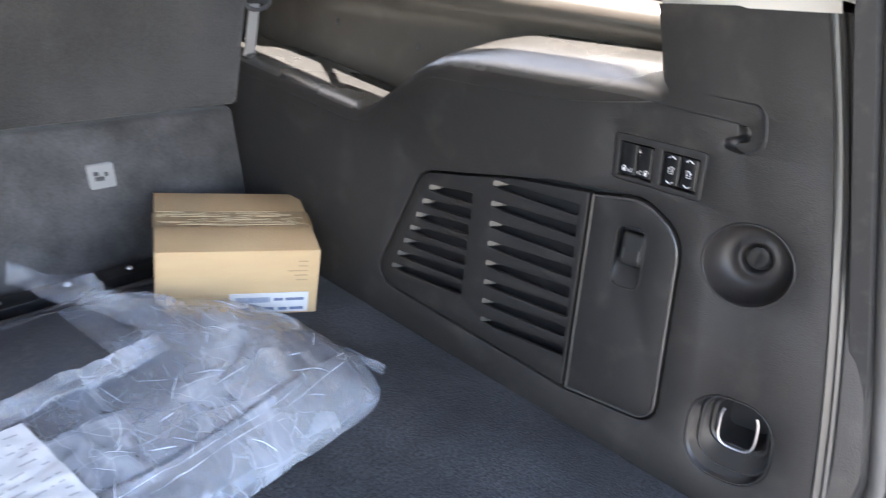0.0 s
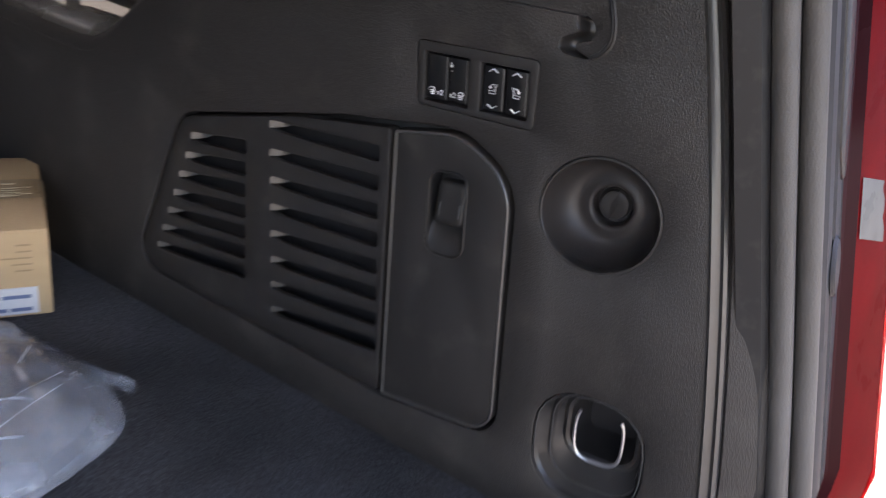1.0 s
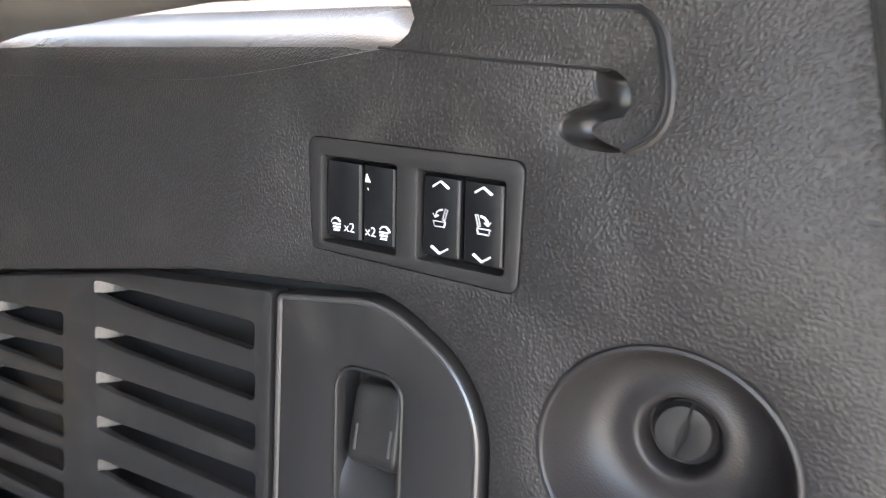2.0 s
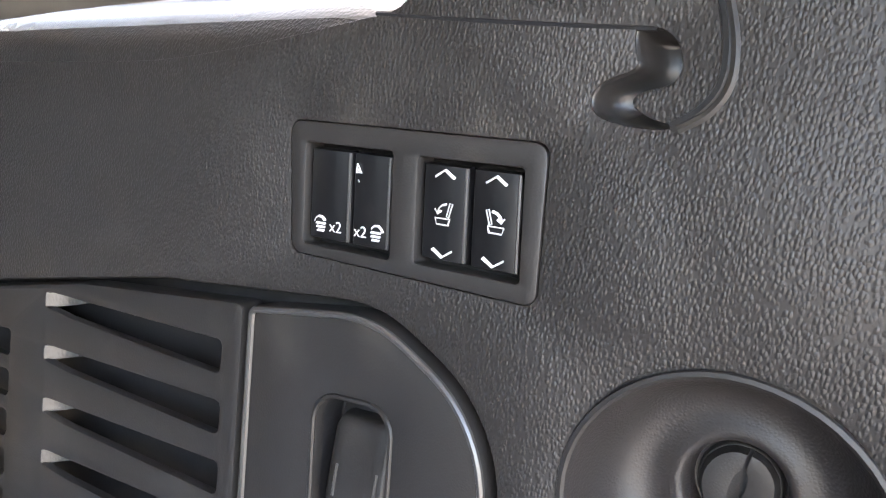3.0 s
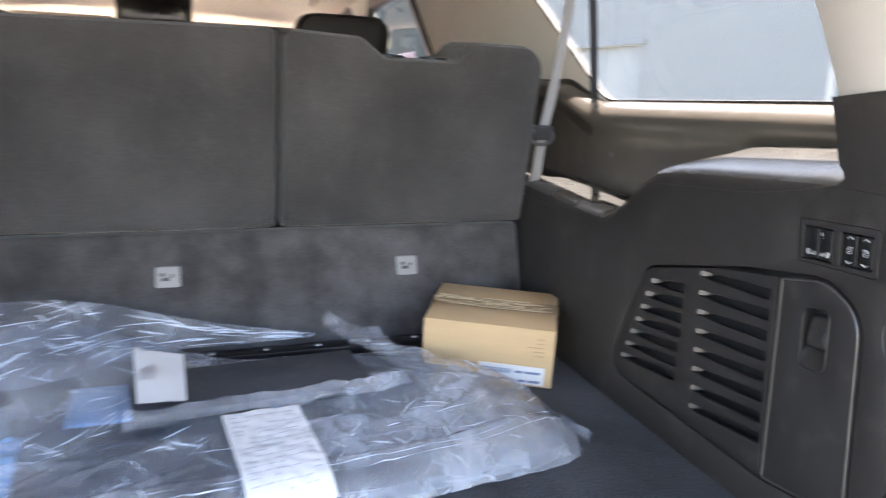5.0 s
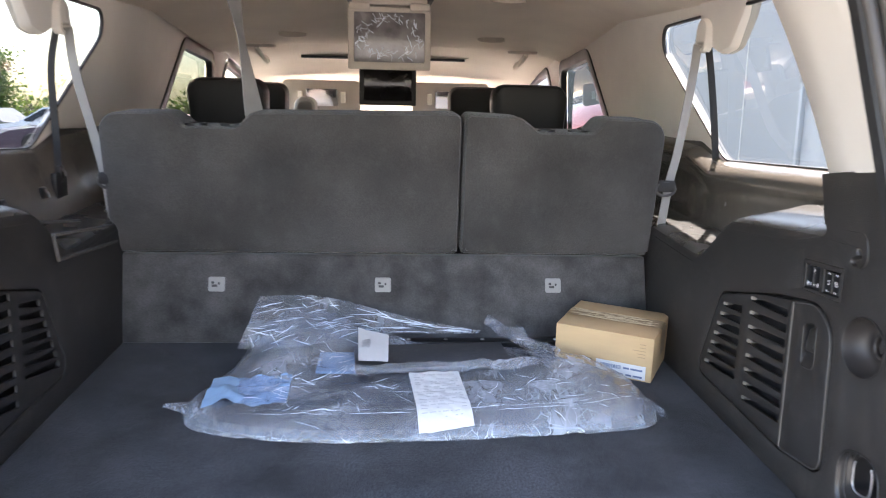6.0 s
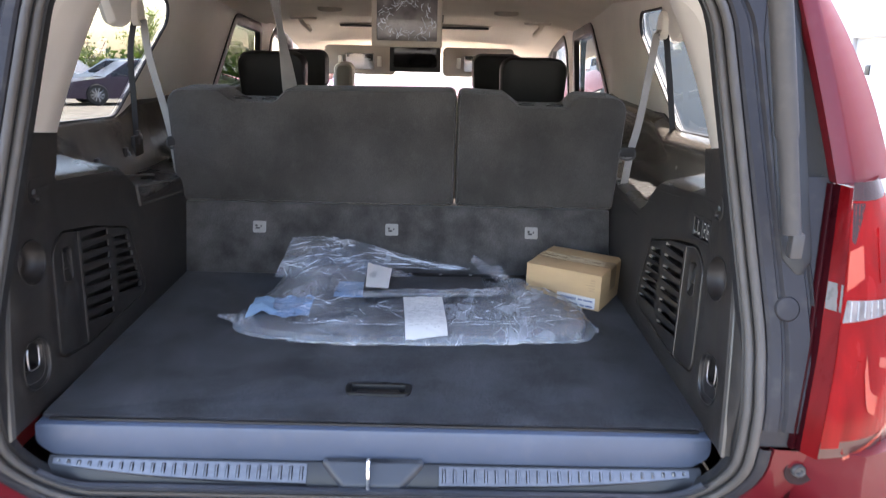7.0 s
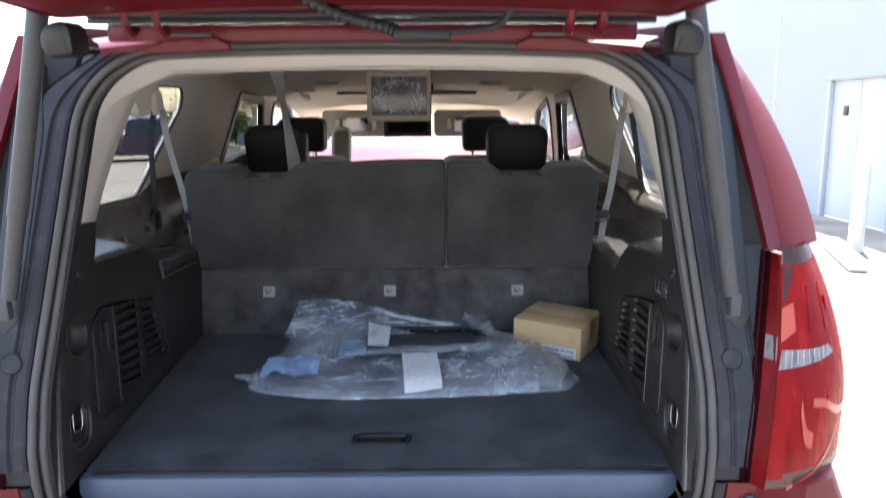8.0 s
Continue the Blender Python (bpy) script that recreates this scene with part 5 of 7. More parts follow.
for s in (-1, 1):
    # painted lower jamb with bump stops
    rows = []
    for o, y in ((0.039, -0.058), (0.043, -0.067), (0.060, -0.069), (0.104, -0.070), (0.108, -0.064), (0.108, -0.03)):
        rows.append(open_ring(o, y, high=0.90))
    n = len(rows[0])
    cut = [k for k in range(n) if (rows[0][k].x > 0) == (s > 0)]
    if s > 0:
        near = min((k for k in range(n) if rows[0][k].x <= 0), key=lambda k: -rows[0][k].x)
        cut = sorted(cut + [near])
    bm = bmesh.new()
    skin(bm, [[Vector((p.x, p.y, min(p.z, 0.887))) for p in (row[k] for k in cut)] for row in rows], closed=False)
    corner = part("lower_jamb", bm, RED, car)
    for x, z in ((0.7345, 0.842), (0.712, 0.738)):
        # flush disc without a hole: the recess's shadow is its colour
        st = part("bump_stop", disc_stack((s * x + CX, -0.0705 + lean(z), z), (1, 0, 0), (0, 0, 1), (0, 1, 0), [(0.0265, -0.001), (0.0260, -0.0018), (0.0240, -0.001), (0.0235, -0.0005)], 28), RECESS_SHADE, corner, "flat dark disc painted as the shaded recess of a rubber stop")
        part("stop", disc_stack((s * x + CX - 0.004, -0.0705 + lean(z), z + 0.004), (1, 0, 0), (0, 0, 1), (0, 1, 0), [(0.0125, 0.0), (0.0120, -0.007), (0.0095, -0.010), (0.006, -0.009), (0.004, -0.006)], 20), STRUT, corner, "grey rubber stop")
    # panels that close the corner behind the jamb
    part("corner_panel", box((s * 0.724 - 0.060 + CX, -0.0605, 0.56), (s * 0.724 + 0.060 + CX, -0.045, 0.886), 0.003), RED, car)
    bm = bmesh.new()
    skin(bm, [[Vector((s * drawn(x, z) + CX, y + lean(z), z)) for x, y in ((0.68, -0.050), (0.68, -0.063), (0.75, -0.063), (0.75, -0.050))] for z in [0.888 + 0.44 * k / 12 for k in range(13)]], closed=False)
    part("jamb_panel", bm, JAMB, car, "slate-grey jamb edge")
    rows = []
    for k in range(13):
        z, t = 1.318 + 0.414 * k / 12, k / 12
        inner = 0.745 - 0.125 * t - 0.010 * t * t
        rows.append([Vector((s * drawn(a, z) + CX, y + lean(z), z)) for a, y in ((inner - 0.085, -0.040), (inner - 0.080, -0.052), (inner - 0.010, -0.056), (inner + 0.004, -0.066))])
    bm = bmesh.new()
    skin(bm, rows, closed=False)
    part("pillar_channel", bm, TYRE, car, "black channel behind the strut")
    # pillar cover above the lamp: a rear face and a side face
    rows = []
    for k in range(17):
        z = 1.322 + (1.732 - 1.322) * k / 16
        t = k / 16
        inner = 0.745 - 0.125 * t - 0.010 * t * t
        fold = 0.775 - 0.13 * t - 0.012 * t * t
        outer = 0.878 - 0.13 * t - 0.098 * t * t
        y0 = -0.085 + lean(z)
        rows.append([Vector((s * drawn(a, z) + CX, y, z)) for a, y in ((inner - 0.004, y0 + 0.05), (inner, y0), (fold - 0.006, y0 - 0.006), (fold, y0 - 0.004), (outer - 0.004, y0 + 0.075), (outer, y0 + 0.085), (outer + 0.03, y0 + 0.30))])
    bm = bmesh.new()
    skin(bm, rows, closed=False)
    part("rear_pillar", bm, RED, car)
    # side panel of the body, from the rear corner forward
    zs = [0.42 + (1.225 - 0.42) * k / 14 for k in range(15)]
    bm = bmesh.new()
    skin(bm, [[Vector((s * (rear_x(z) - dx) + CX, y, z)) for z in zs] for y, dx in ((-0.02, 0.03), (0.05, 0.0), (0.6, -0.01), (1.6, -0.012), (2.6, -0.01), (3.6, 0.0), (4.4, 0.02), (4.9, 0.06), (5.1, 0.16))], closed=False)
    part("side_panel", bm, RED, car)
    bm = bmesh.new()
    skin(bm, [[Vector((s * a + CX, y, z)) for a, z in ((rear_x(1.22) - 0.004 + 0.010, 1.222), (rear_x(1.22) - 0.02, 1.236), (0.812, 1.262), (0.806, 1.255))] for y in (0.05, 0.6, 1.6, 2.6, 3.6)], closed=False)
    part("belt_moulding", bm, BLACK, car, "black moulding below the side windows")
    # bumper corner below the lamp
    bm = bmesh.new()
    rows = []
    for k in range(13):
        z = 0.40 + 0.498 * k / 12
        y0 = -0.115 - 0.05 * max(0.0, 1 - abs(z - 0.62) / 0.25)
        wide, back = min(1.0, (0.88 - z) / 0.14), -0.06 * max(0.0, min(1.0, (z - 0.45) / 0.3))
        rows.append([Vector((s * a + CX, y, z)) for a, y in ((0.756, -0.045), (drawn(0.760, z), -0.064 + lean(z)), (drawn(0.845, 0.95), y0 + 0.01 + back), (drawn(0.855, 0.95), y0 + 0.006 + back), (drawn(0.925 + 0.055 * wide, 0.95), y0 + 0.035 + back), (drawn(0.945 + 0.057 * wide, 0.95), y0 + 0.055 + back), (0.945 + 0.054 * wide, 0.02), (0.972, 0.09))])
    rows.append([Vector((p.x - s * 0.004, p.y + 0.05, p.z + 0.002)) for p in rows[-1]])
    skin(bm, rows, closed=False)
    part("bumper_corner", bm, RED, car)
    # roof side and window surround outside
    bm = bmesh.new()
    skin(bm, [[Vector((s * a + CX, y, z)) for a, z in ((side_x(1.28) + 0.05, 1.27), (side_x(1.64) + 0.045, 1.655), (0.70, 1.735))] for y in (0.31, 0.38)], closed=False)
    part("window_post", bm, GLOSS_BLACK, car, "gloss black window post")
    bm = bmesh.new()
    skin(bm, [[Vector((s * 0.765 + CX, y, ceil_z(y) - 0.02)), Vector((s * 0.735 + CX, y, ceil_z(y) + 0.045)), Vector((s * 0.66 + CX, y, ceil_z(y) + 0.085))] for y in (0.30, 1.0, 2.0, 2.6, 3.2, 3.6)], closed=False)
    part("roof_rail", bm, RED, car)

bm = bmesh.new()
skin(bm, [[Vector((x * min(0.67, 0.475 + 0.65 * max(0.0, y)) + CX, y, z - 0.03 * x * x)) for x in [-1 + k / 8 for k in range(17)]] for y, z in ((0.075, 1.722), (0.075, 1.735), (0.09, 1.745), (0.15, 1.755), (0.3, 1.758), (1.0, 1.765), (2.0, 1.735), (3.0, 1.62), (3.6, 1.49))], closed=False)
part("roof", bm, RED, car)
# tail end below the opening and the bumper top
bm = bmesh.new()
skin(bm, [[Vector((x * 0.77 + CX, y, z)) for x in [-1 + k / 8 for k in range(17)]] for y, z in ((-0.05, 0.640), (-0.068, 0.640), (-0.078, 0.636), (-0.10, 0.632), (-0.20, 0.626), (-0.250, 0.612), (-0.265, 0.55), (-0.25, 0.42))], closed=False)
part("rear_panel", bm, RED, car)
bm = bmesh.new()
skin(bm, [open_ring(o, y, high=0.91) for o, y in ((0.016, -0.056), (0.019, -0.066), (0.024, -0.070), (0.036, -0.071), (0.040, -0.066), (0.042, -0.055))], closed=False)
part("sill_flange", bm, JAMB, car, "slate-grey sill flange")
part("step_pad", box((-0.69, -0.245, 0.618), (0.69, -0.080, 0.638), 0.004), BLACK, car, "black bumper step pad")
# bonnet, windscreen frame, dashboard
bm = bmesh.new()
skin(bm, [[Vector((x * w + CX, y, z - 0.05 * x * x)) for x in [-1 + k / 8 for k in range(17)]] for y, z, w in ((3.95, 1.035, 0.86), (4.1, 1.075, 0.86), (4.35, 1.125, 0.86), (4.65, 1.152, 0.84), (4.9, 1.135, 0.82), (5.08, 1.06, 0.78), (5.18, 0.88, 0.76), (5.2, 0.45, 0.76))], closed=False)
part("bonnet", bm, RED, car)
bm = bmesh.new()
skin(bm, [[Vector((x * w + CX, y, z)) for x in [-1 + k / 8 for k in range(17)]] for y, z, w in ((3.25, 0.70, 0.75), (3.3, 0.98, 0.76), (3.4, 1.03, 0.77), (3.85, 1.02, 0.80))], closed=False)
part("dashboard", bm, CABIN_BOUNCE, car, "beige dashboard top")
for s in (-1, 1):
    part("front_pillar", tube([(s * 0.68 + CX, 3.55, 1.45), (s * 0.80 + CX, 3.95, 1.06)], 0.03, 8), PALE, car)
windscreen = thing("windscreen", "clear raked windscreen over the red bonnet", "window", (0, 3.9, 1.05))
bm = bmesh.new()
skin(bm, [[Vector((x * w + CX, y, z)) for x in [-1 + k / 8 for k in range(17)]] for y, z, w in ((3.93, 1.04, 0.80), (3.6, 1.40, 0.68))], closed=False)
pane = part("pane", bm, CLEAR_GLASS, windscreen)
pane.visible_shadow = False
bm = bmesh.new()
skin(bm, [[Vector((x, y, z)) for x in (-0.93, -0.5, 0.5, 0.93)] for y, z in ((-0.05, 0.55), (0.0, 0.52), (0.9, 0.50), (3.3, 0.48), (5.0, 0.5))], closed=False)
part("underbody", bm, BLACK, car)


def wheel(x, y, r, w, parent, s, frame_up=0.0):
    tyre = bmesh.new()
    prof = [(r * 0.66, -w / 2), (r * 0.9, -w / 2), (r, -w * 0.35), (r, w * 0.35), (r * 0.9, w / 2), (r * 0.66, w / 2)]
    n = 32
    skin(tyre, [[Vector((x + d, y + math.cos(2 * math.pi * k / n) * rr, r + frame_up + math.sin(2 * math.pi * k / n) * rr)) for k in range(n)] for rr, d in prof])
    t = part("tyre", tyre, TYRE, parent)
    rim = bmesh.new()
    skin(rim, [[Vector((x + d, y + math.cos(2 * math.pi * k / n) * rr, r + frame_up + math.sin(2 * math.pi * k / n) * rr)) for k in range(n)] for rr, d in ((r * 0.68, s * w * 0.48), (r * 0.62, s * w * 0.5), (r * 0.58, s * w * 0.3))])
    for k in range(7):
        a = 2 * math.pi * k / 7
        mid = Vector((x + s * w * 0.42, y, r + frame_up))
        tip = mid + Vector((0, math.cos(a), math.sin(a))) * r * 0.62
        tube([mid, tip], r * 0.09, 6, bm=rim, flat=0.6)
    part("rim", rim, ALLOY, t)
    back = disc_stack((x + s * w * 0.2, y, r + frame_up), (0, 1, 0), (0, 0, 1), (s, 0, 0), [(r * 0.6, 0), (r * 0.5, 0.001)], 24)
    part("brake_disc", back, BLACK, t)


for s in (-1, 1):
    for y in (0.95, 4.25):
        wheel(s * 0.86, y, 0.39, 0.26, car, s, 0.04 + -0.0567 * y + 0.02)

# ---- tail lamps ----
for s in (-1, 1):
    lamp = thing("tail_lamp", "tall red tail lamp with a clear reversing band", "tail lamp", (s * 0.85 + CX, -0.05, 0.87), group="tail lamps")

    def outer_x(z):
        t = (z - 0.872) / (1.318 - 0.872)
        return 0.985 - 0.012 * t - 0.105 * max(0.0, t - 0.25) ** 1.8 / 0.6

    def fold_x(z):
        t = (z - 0.872) / (1.318 - 0.872)
        return 0.772 + 0.016 * t * (1 - t) - 0.010 * t

    def face(z, a):
        """a: 0 at the fold, 1 at the outer edge."""
        x = fold_x(z) + (outer_x(z) - fold_x(z)) * a
        return Vector((s * drawn(x, z) + CX, -0.105 + lean(z) + 0.02 * a + 0.105 * a ** 2.5, z))

    def band(z0, z1, a0, a1, proud=0.0, n=10, m=8):
        bm = bmesh.new()
        rows = []
        for k in range(n + 1):
            z = z0 + (z1 - z0) * k / n
            rows.append([face(z, a0 + (a1 - a0) * j / m) + Vector((0, -proud, 0)) for j in range(m + 1)])
        skin(bm, rows, closed=False)
        return bm

    part("lens", band(0.912, 1.300, 0, 1, 0, 24, 12), LENS_RED, lamp)
    part("foot_lens", band(0.893, 0.922, 0, 1, 0.0005, 3), LENS_FOOT, lamp, "smoked bottom edge")
    part("cap_lens", band(1.299, 1.329, 0.0, 1, 0.0005, 3), LENS_SMOKE, lamp, "smoked top edge")

    def patch(a, b, c, d, proud, n=6):
        """A four-cornered piece of the lens, corners as (z, a)."""
        bm = bmesh.new()
        a, b, c, d = (Vector(p) for p in (a, b, c, d))
        skin(bm, [[face(*a.lerp(b, j / n).lerp(d.lerp(c, j / n), k / n)) + Vector((0, -proud, 0)) for j in range(n + 1)] for k in range(n + 1)], closed=False)
        return bm

    part("reversing_lens", patch((1.112, 0.01), (1.147, 0.03), (1.142, 0.66), (1.122, 0.76), 0.003, 10), LENS_CLEAR, lamp, "clear ribbed reversing lens")
    for k in range(9):
        a = 0.08 + 0.07 * k
        part("rib", tube([face(1.114 + 0.001 * k, a) + Vector((0, -0.0032, 0)), face(1.145 - 0.0004 * k, a) + Vector((0, -0.0032, 0))], 0.0011, 4), ALLOY, lamp)
    # ledge that closes the lamp at its top
    bm = bmesh.new()
    skin(bm, [[face(1.322, j / 8) + Vector((-s * 0.002, 0, 0)) for j in range(9)], [face(1.322, j / 8) + Vector((-s * 0.02, 0.05, 0.006)) for j in range(9)], [face(1.322, j / 8) + Vector((-s * 0.05, 0.20, 0.006)) for j in range(9)]], closed=False)
    part("top_ledge", bm, LENS_DEEP, lamp)
    part("inner_strip", band(0.912, 1.300, 0.0, 0.16, 0.002, 20, 3), LENS_RED, lamp)
    def swoosh(points, wide):
        bm = bmesh.new()
        line = smooth_line([Vector((a, z, 0)) for z, a in points], 8)
        skin(bm, [[face(p.y - wide / 2 + wide * j / 2, p.x) + Vector((0, -0.0015, 0)) for j in range(3)] for p in line], closed=False)
        return bm

    # flat streaks paint the surroundings' reflection onto the lens
    for pts, wide in (([(1.045, 0.28), (0.99, 0.36), (0.975, 0.46)], 0.030), ([(1.045, 0.42), (1.035, 0.60), (1.01, 0.80), (1.00, 0.98)], 0.016), ([(0.890, 0.22), (0.915, 0.55), (0.955, 0.78), (0.99, 0.86)], 0.006)):
        part("reflection_streak", swoosh(pts, wide), REFLECTOR, lamp, "orange-red streak painted as a reflection")
    for z0, z1, a0, a1 in ((1.17, 1.255, 0.40, 0.66), (0.90, 1.05, 0.20, 0.62)):
        loop = [face(z, a) + Vector((0, -0.001, 0)) for z, a in ((z0, a0), (z1, a0), (z1, a1), (z0, a1))]
        part("chamber_edge", tube(loop, 0.0011, 5, closed=True), LENS_RED, lamp, "dark edge of a lamp chamber")
    part("sky_pane", patch((1.238, 0.03), (1.297, 0.005), (1.296, 0.20), (1.232, 0.07), 0.002), LENS_SMOKE, lamp, "smoked upper corner of the lens")
    part("reflector", patch((1.160, 0.02), (1.222, 0.01), (1.232, 0.17), (1.180, 0.20), 0.003), REFLECTOR, lamp)
    rows = []
    for k in range(21):
        z = 0.891 + 0.429 * k / 20
        rows.append([Vector((s * drawn(x, z) + CX, y + lean(z), z)) for x, y in ((0.738, -0.040), (0.740, -0.068), (0.744, -0.074), (0.750, -0.070), (0.753, -0.082), (fold_x(z) - 0.004, -0.102), (fold_x(z), -0.1048))])
    bm = bmesh.new()
    skin(bm, [row[:5] for row in rows], closed=False)
    part("housing", bm, LENS_DEEP, lamp, "deep red inner edge")
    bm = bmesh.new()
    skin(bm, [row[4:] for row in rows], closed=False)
    part("inner_lens", bm, LENS_RED_SHADE, lamp, "red lens wrapped round the inner edge, darkened for shade")
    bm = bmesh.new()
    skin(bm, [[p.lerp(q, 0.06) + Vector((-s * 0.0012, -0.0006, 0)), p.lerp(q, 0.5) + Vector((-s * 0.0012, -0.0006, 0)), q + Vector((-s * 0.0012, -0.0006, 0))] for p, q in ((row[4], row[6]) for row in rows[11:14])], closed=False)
    part("inner_reversing_lens", bm, LENS_CLEAR_SHADE, lamp, "clear reversing band on the inner edge, darkened for shade")

# ---- gas struts ----
for s in (-1, 1):
    strut = thing("gas_strut", "grey sleeved tailgate strut reaching up to the open gate", "strut", (s * 0.695 + CX, -0.09, 1.21), group="tailgate struts")
    a, b = Vector((s * 0.680 + CX, -0.088, 1.215)), Vector(((0.560 if s > 0 else -0.546) + CX, -0.068, 1.83))
    mid = a.lerp(b, 0.30)
    part("sleeve", tube([a.lerp(b, 0.06), mid, mid.lerp(b, 0.02), b], 0.0178, 16, taper=[0.82, 0.86, 1.0, 1.0]), STRUT, strut)
    part("end_fitting", box((s * 0.680 + CX - 0.0105, -0.100, 1.212), (s * 0.680 + CX + 0.0105, -0.080, 1.254), 0.004), STRUT, strut, "square strut end")

# ---- the open tailgate overhead ----
gate = thing("tailgate", "open metallic red tailgate raised overhead", "tailgate", (0, -0.05, 1.77))


def gate_map(u, v, d):
    """u across, v along the raised gate from its hinge, d up."""
    return Vector((u + CX, -0.09 - v * 0.92, 1.775 + v * 0.36 - 0.10 * v * v + d))


gate_out = subdivided(rpoly([(-0.52, 0.0, 0.03), (0.52, 0.0, 0.03), (0.645, 0.16, 0.1), (0.72, 0.7, 0.3), (0.66, 1.28, 0.1), (-0.66, 1.28, 0.1), (-0.72, 0.7, 0.3), (-0.645, 0.16, 0.1)], 6), 0.06)
gate_glass = subdivided(rpoly([(-0.53, 0.12, 0.06), (0.53, 0.12, 0.06), (0.60, 0.56, 0.08), (-0.60, 0.56, 0.08)], 6), 0.06)
part("shell", plate(gate_out, [gate_glass], lambda u, v, d: gate_map(u, v, 0.09 - 0.03 * (u / 0.7) ** 2 - d), 0.012, 0.10, 0.10), RED, gate)
part("inner_frame", plate(grown(gate_out, -0.006), [grown(gate_glass, 0.012)], lambda u, v, d: gate_map(u, v, -0.012 - 0.03 * (u / 0.7) ** 2 + d), 0.010, 0.03), RED, gate)
rows = []
for k in range(15):
    v = 0.565 + (1.262 - 0.565) * k / 14
    half = 0.705 if v < 0.8 else 0.705 - 0.05 * ((v - 0.8) / 0.46) ** 2
    rows.append([gate_map(x * half, v, 0.094 - 0.03 * x * x) for x in [-1 + j / 10 for j in range(21)]])
bm = bmesh.new()
skin(bm, rows, closed=False)
part("outer_skin", bm, RED, gate)
trim_loop = subdivided(rpoly([(-0.60, 0.62, 0.05), (0.60, 0.62, 0.05), (0.56, 1.2, 0.1), (-0.56, 1.2, 0.1)], 6), 0.06)
part("inner_trim", plate(trim_loop, [], lambda u, v, d: gate_map(u, v, -0.030 - 0.03 * (u / 0.7) ** 2 + d), 0.01, 0.03), DARK, gate, "charcoal inner trim")
part("pane", plate(grown(gate_glass, 0.006), [], lambda u, v, d: gate_map(u, v, 0.06 - 0.03 * (u / 0.7) ** 2 - d), 0.002, 0.003), GLASS, gate, "rear window glass")
for s in (-1, 1):
    for dx in (0.0, 0.055):
        x = s * (0.355 + dx)
        part("hinge_arm", tube(smooth_line([(x + CX, -0.03, 1.735), (x + CX, -0.06, 1.728), (x + CX, -0.085, 1.75), (x + CX, -0.10, 1.80)], 5), 0.0062, 6, flat=1.5), RED, gate, "red painted hinge arm")
    part("corner_cap", plate(rpoly([(s * 0.487, 1.688, 0.01), (s * 0.543, 1.682, 0.02), (s * 0.545, 1.735, 0.03), (s * 0.492, 1.748, 0.02)], 6), [], lambda u, v, d: Vector((u + CX + 0.022, -0.16 + d, v)), 0.012, 0.06), BLACK, gate, "black rounded end cap")
    loop = rpoly([(s * 0.450, 1.694, 0.004), (s * 0.380, 1.725, 0.008), (s * 0.301, 1.725, 0.008), (s * 0.272, 1.711, 0.004), (s * 0.272, 1.700, 0.002)], 4)
    part("hinge_bracket", plate(loop if s > 0 else loop[::-1], [], lambda u, v, d: Vector((u, 0.050 + d, v)), 0.003, 0.008), RED, gate, "red painted hinge bracket")
    part("hinge_pin", tube([(s * 0.378, 0.046, 1.7285), (s * 0.303, 0.046, 1.7285)], 0.0035, 8), STEEL, gate, "bright hinge pin")
loom = smooth_line([(-0.10, -0.12, 1.78), (-0.04, -0.10, 1.752), (0.03, -0.08, 1.735), (0.06, -0.07, 1.725)], 10)
part("loom_boot", tube(loom, 0.012, 10, taper=[1.0 if k % 2 else 0.78 for k in range(31)]), RUBBER, gate, "corrugated cable boot")
part("loom", tube(smooth_line([(0.06, -0.07, 1.725), (0.16, -0.075, 1.728), (0.23, -0.08, 1.74), (0.26, -0.10, 1.79)], 8), 0.006, 8), RUBBER, gate, "black cable")
part("loom_block", box((0.045, -0.09, 1.712), (0.145, -0.06, 1.732), 0.006), RUBBER, gate)
part("hinge_panel", box((-0.505, 0.060, 1.716), (0.505, 0.072, 1.748), 0.004), RED, gate)
part("hinge_gap", box((-0.54, 0.058, 1.7485), (0.54, 0.072, 1.760), 0.002), BLACK, gate, "dark gap above the hinge panel")
bm = bmesh.new()
skin(bm, [[Vector((x * 0.53 + CX, y, z - 0.012 * x * x)) for x in [-1 + k / 8 for k in range(17)]] for y, z in ((0.085, 1.762), (0.070, 1.772), (0.0, 1.796), (-0.075, 1.800), (-0.10, 1.790))], closed=False)
part("hinge_cover", bm, RUBBER, gate, "black cover strip over the hinges")
part("drip_strip", box((-0.54, 0.040, 1.7605), (0.54, 0.068, 1.767), 0.002), STRUT, gate, "grey drip strip")

# ---- the lot outside ----
FLAT = Matrix.Identity(4)
bm = bmesh.new()
skin(bm, [[Vector((x, y, 0)) for x in (-900, -60, -12, 12, 60, 900)] for y in (-900, -60, -12, 12, 60, 900)], closed=False)
setting("ground", bm, CONCRETE, "pale sunlit asphalt of a car park", "ground", FLAT)
wall_x = 6.0
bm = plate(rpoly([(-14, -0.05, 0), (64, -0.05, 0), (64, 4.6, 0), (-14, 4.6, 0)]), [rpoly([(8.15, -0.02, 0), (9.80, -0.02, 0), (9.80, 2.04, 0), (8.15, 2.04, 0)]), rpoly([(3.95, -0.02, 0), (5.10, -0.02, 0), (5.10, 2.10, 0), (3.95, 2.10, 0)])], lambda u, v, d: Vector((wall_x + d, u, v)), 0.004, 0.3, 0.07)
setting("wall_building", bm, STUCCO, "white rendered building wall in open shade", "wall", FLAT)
part_wall = thing("building_door", "white steel double door with a small dark plate", "door", (wall_x, 8.97, 0), frame_of=FLAT)
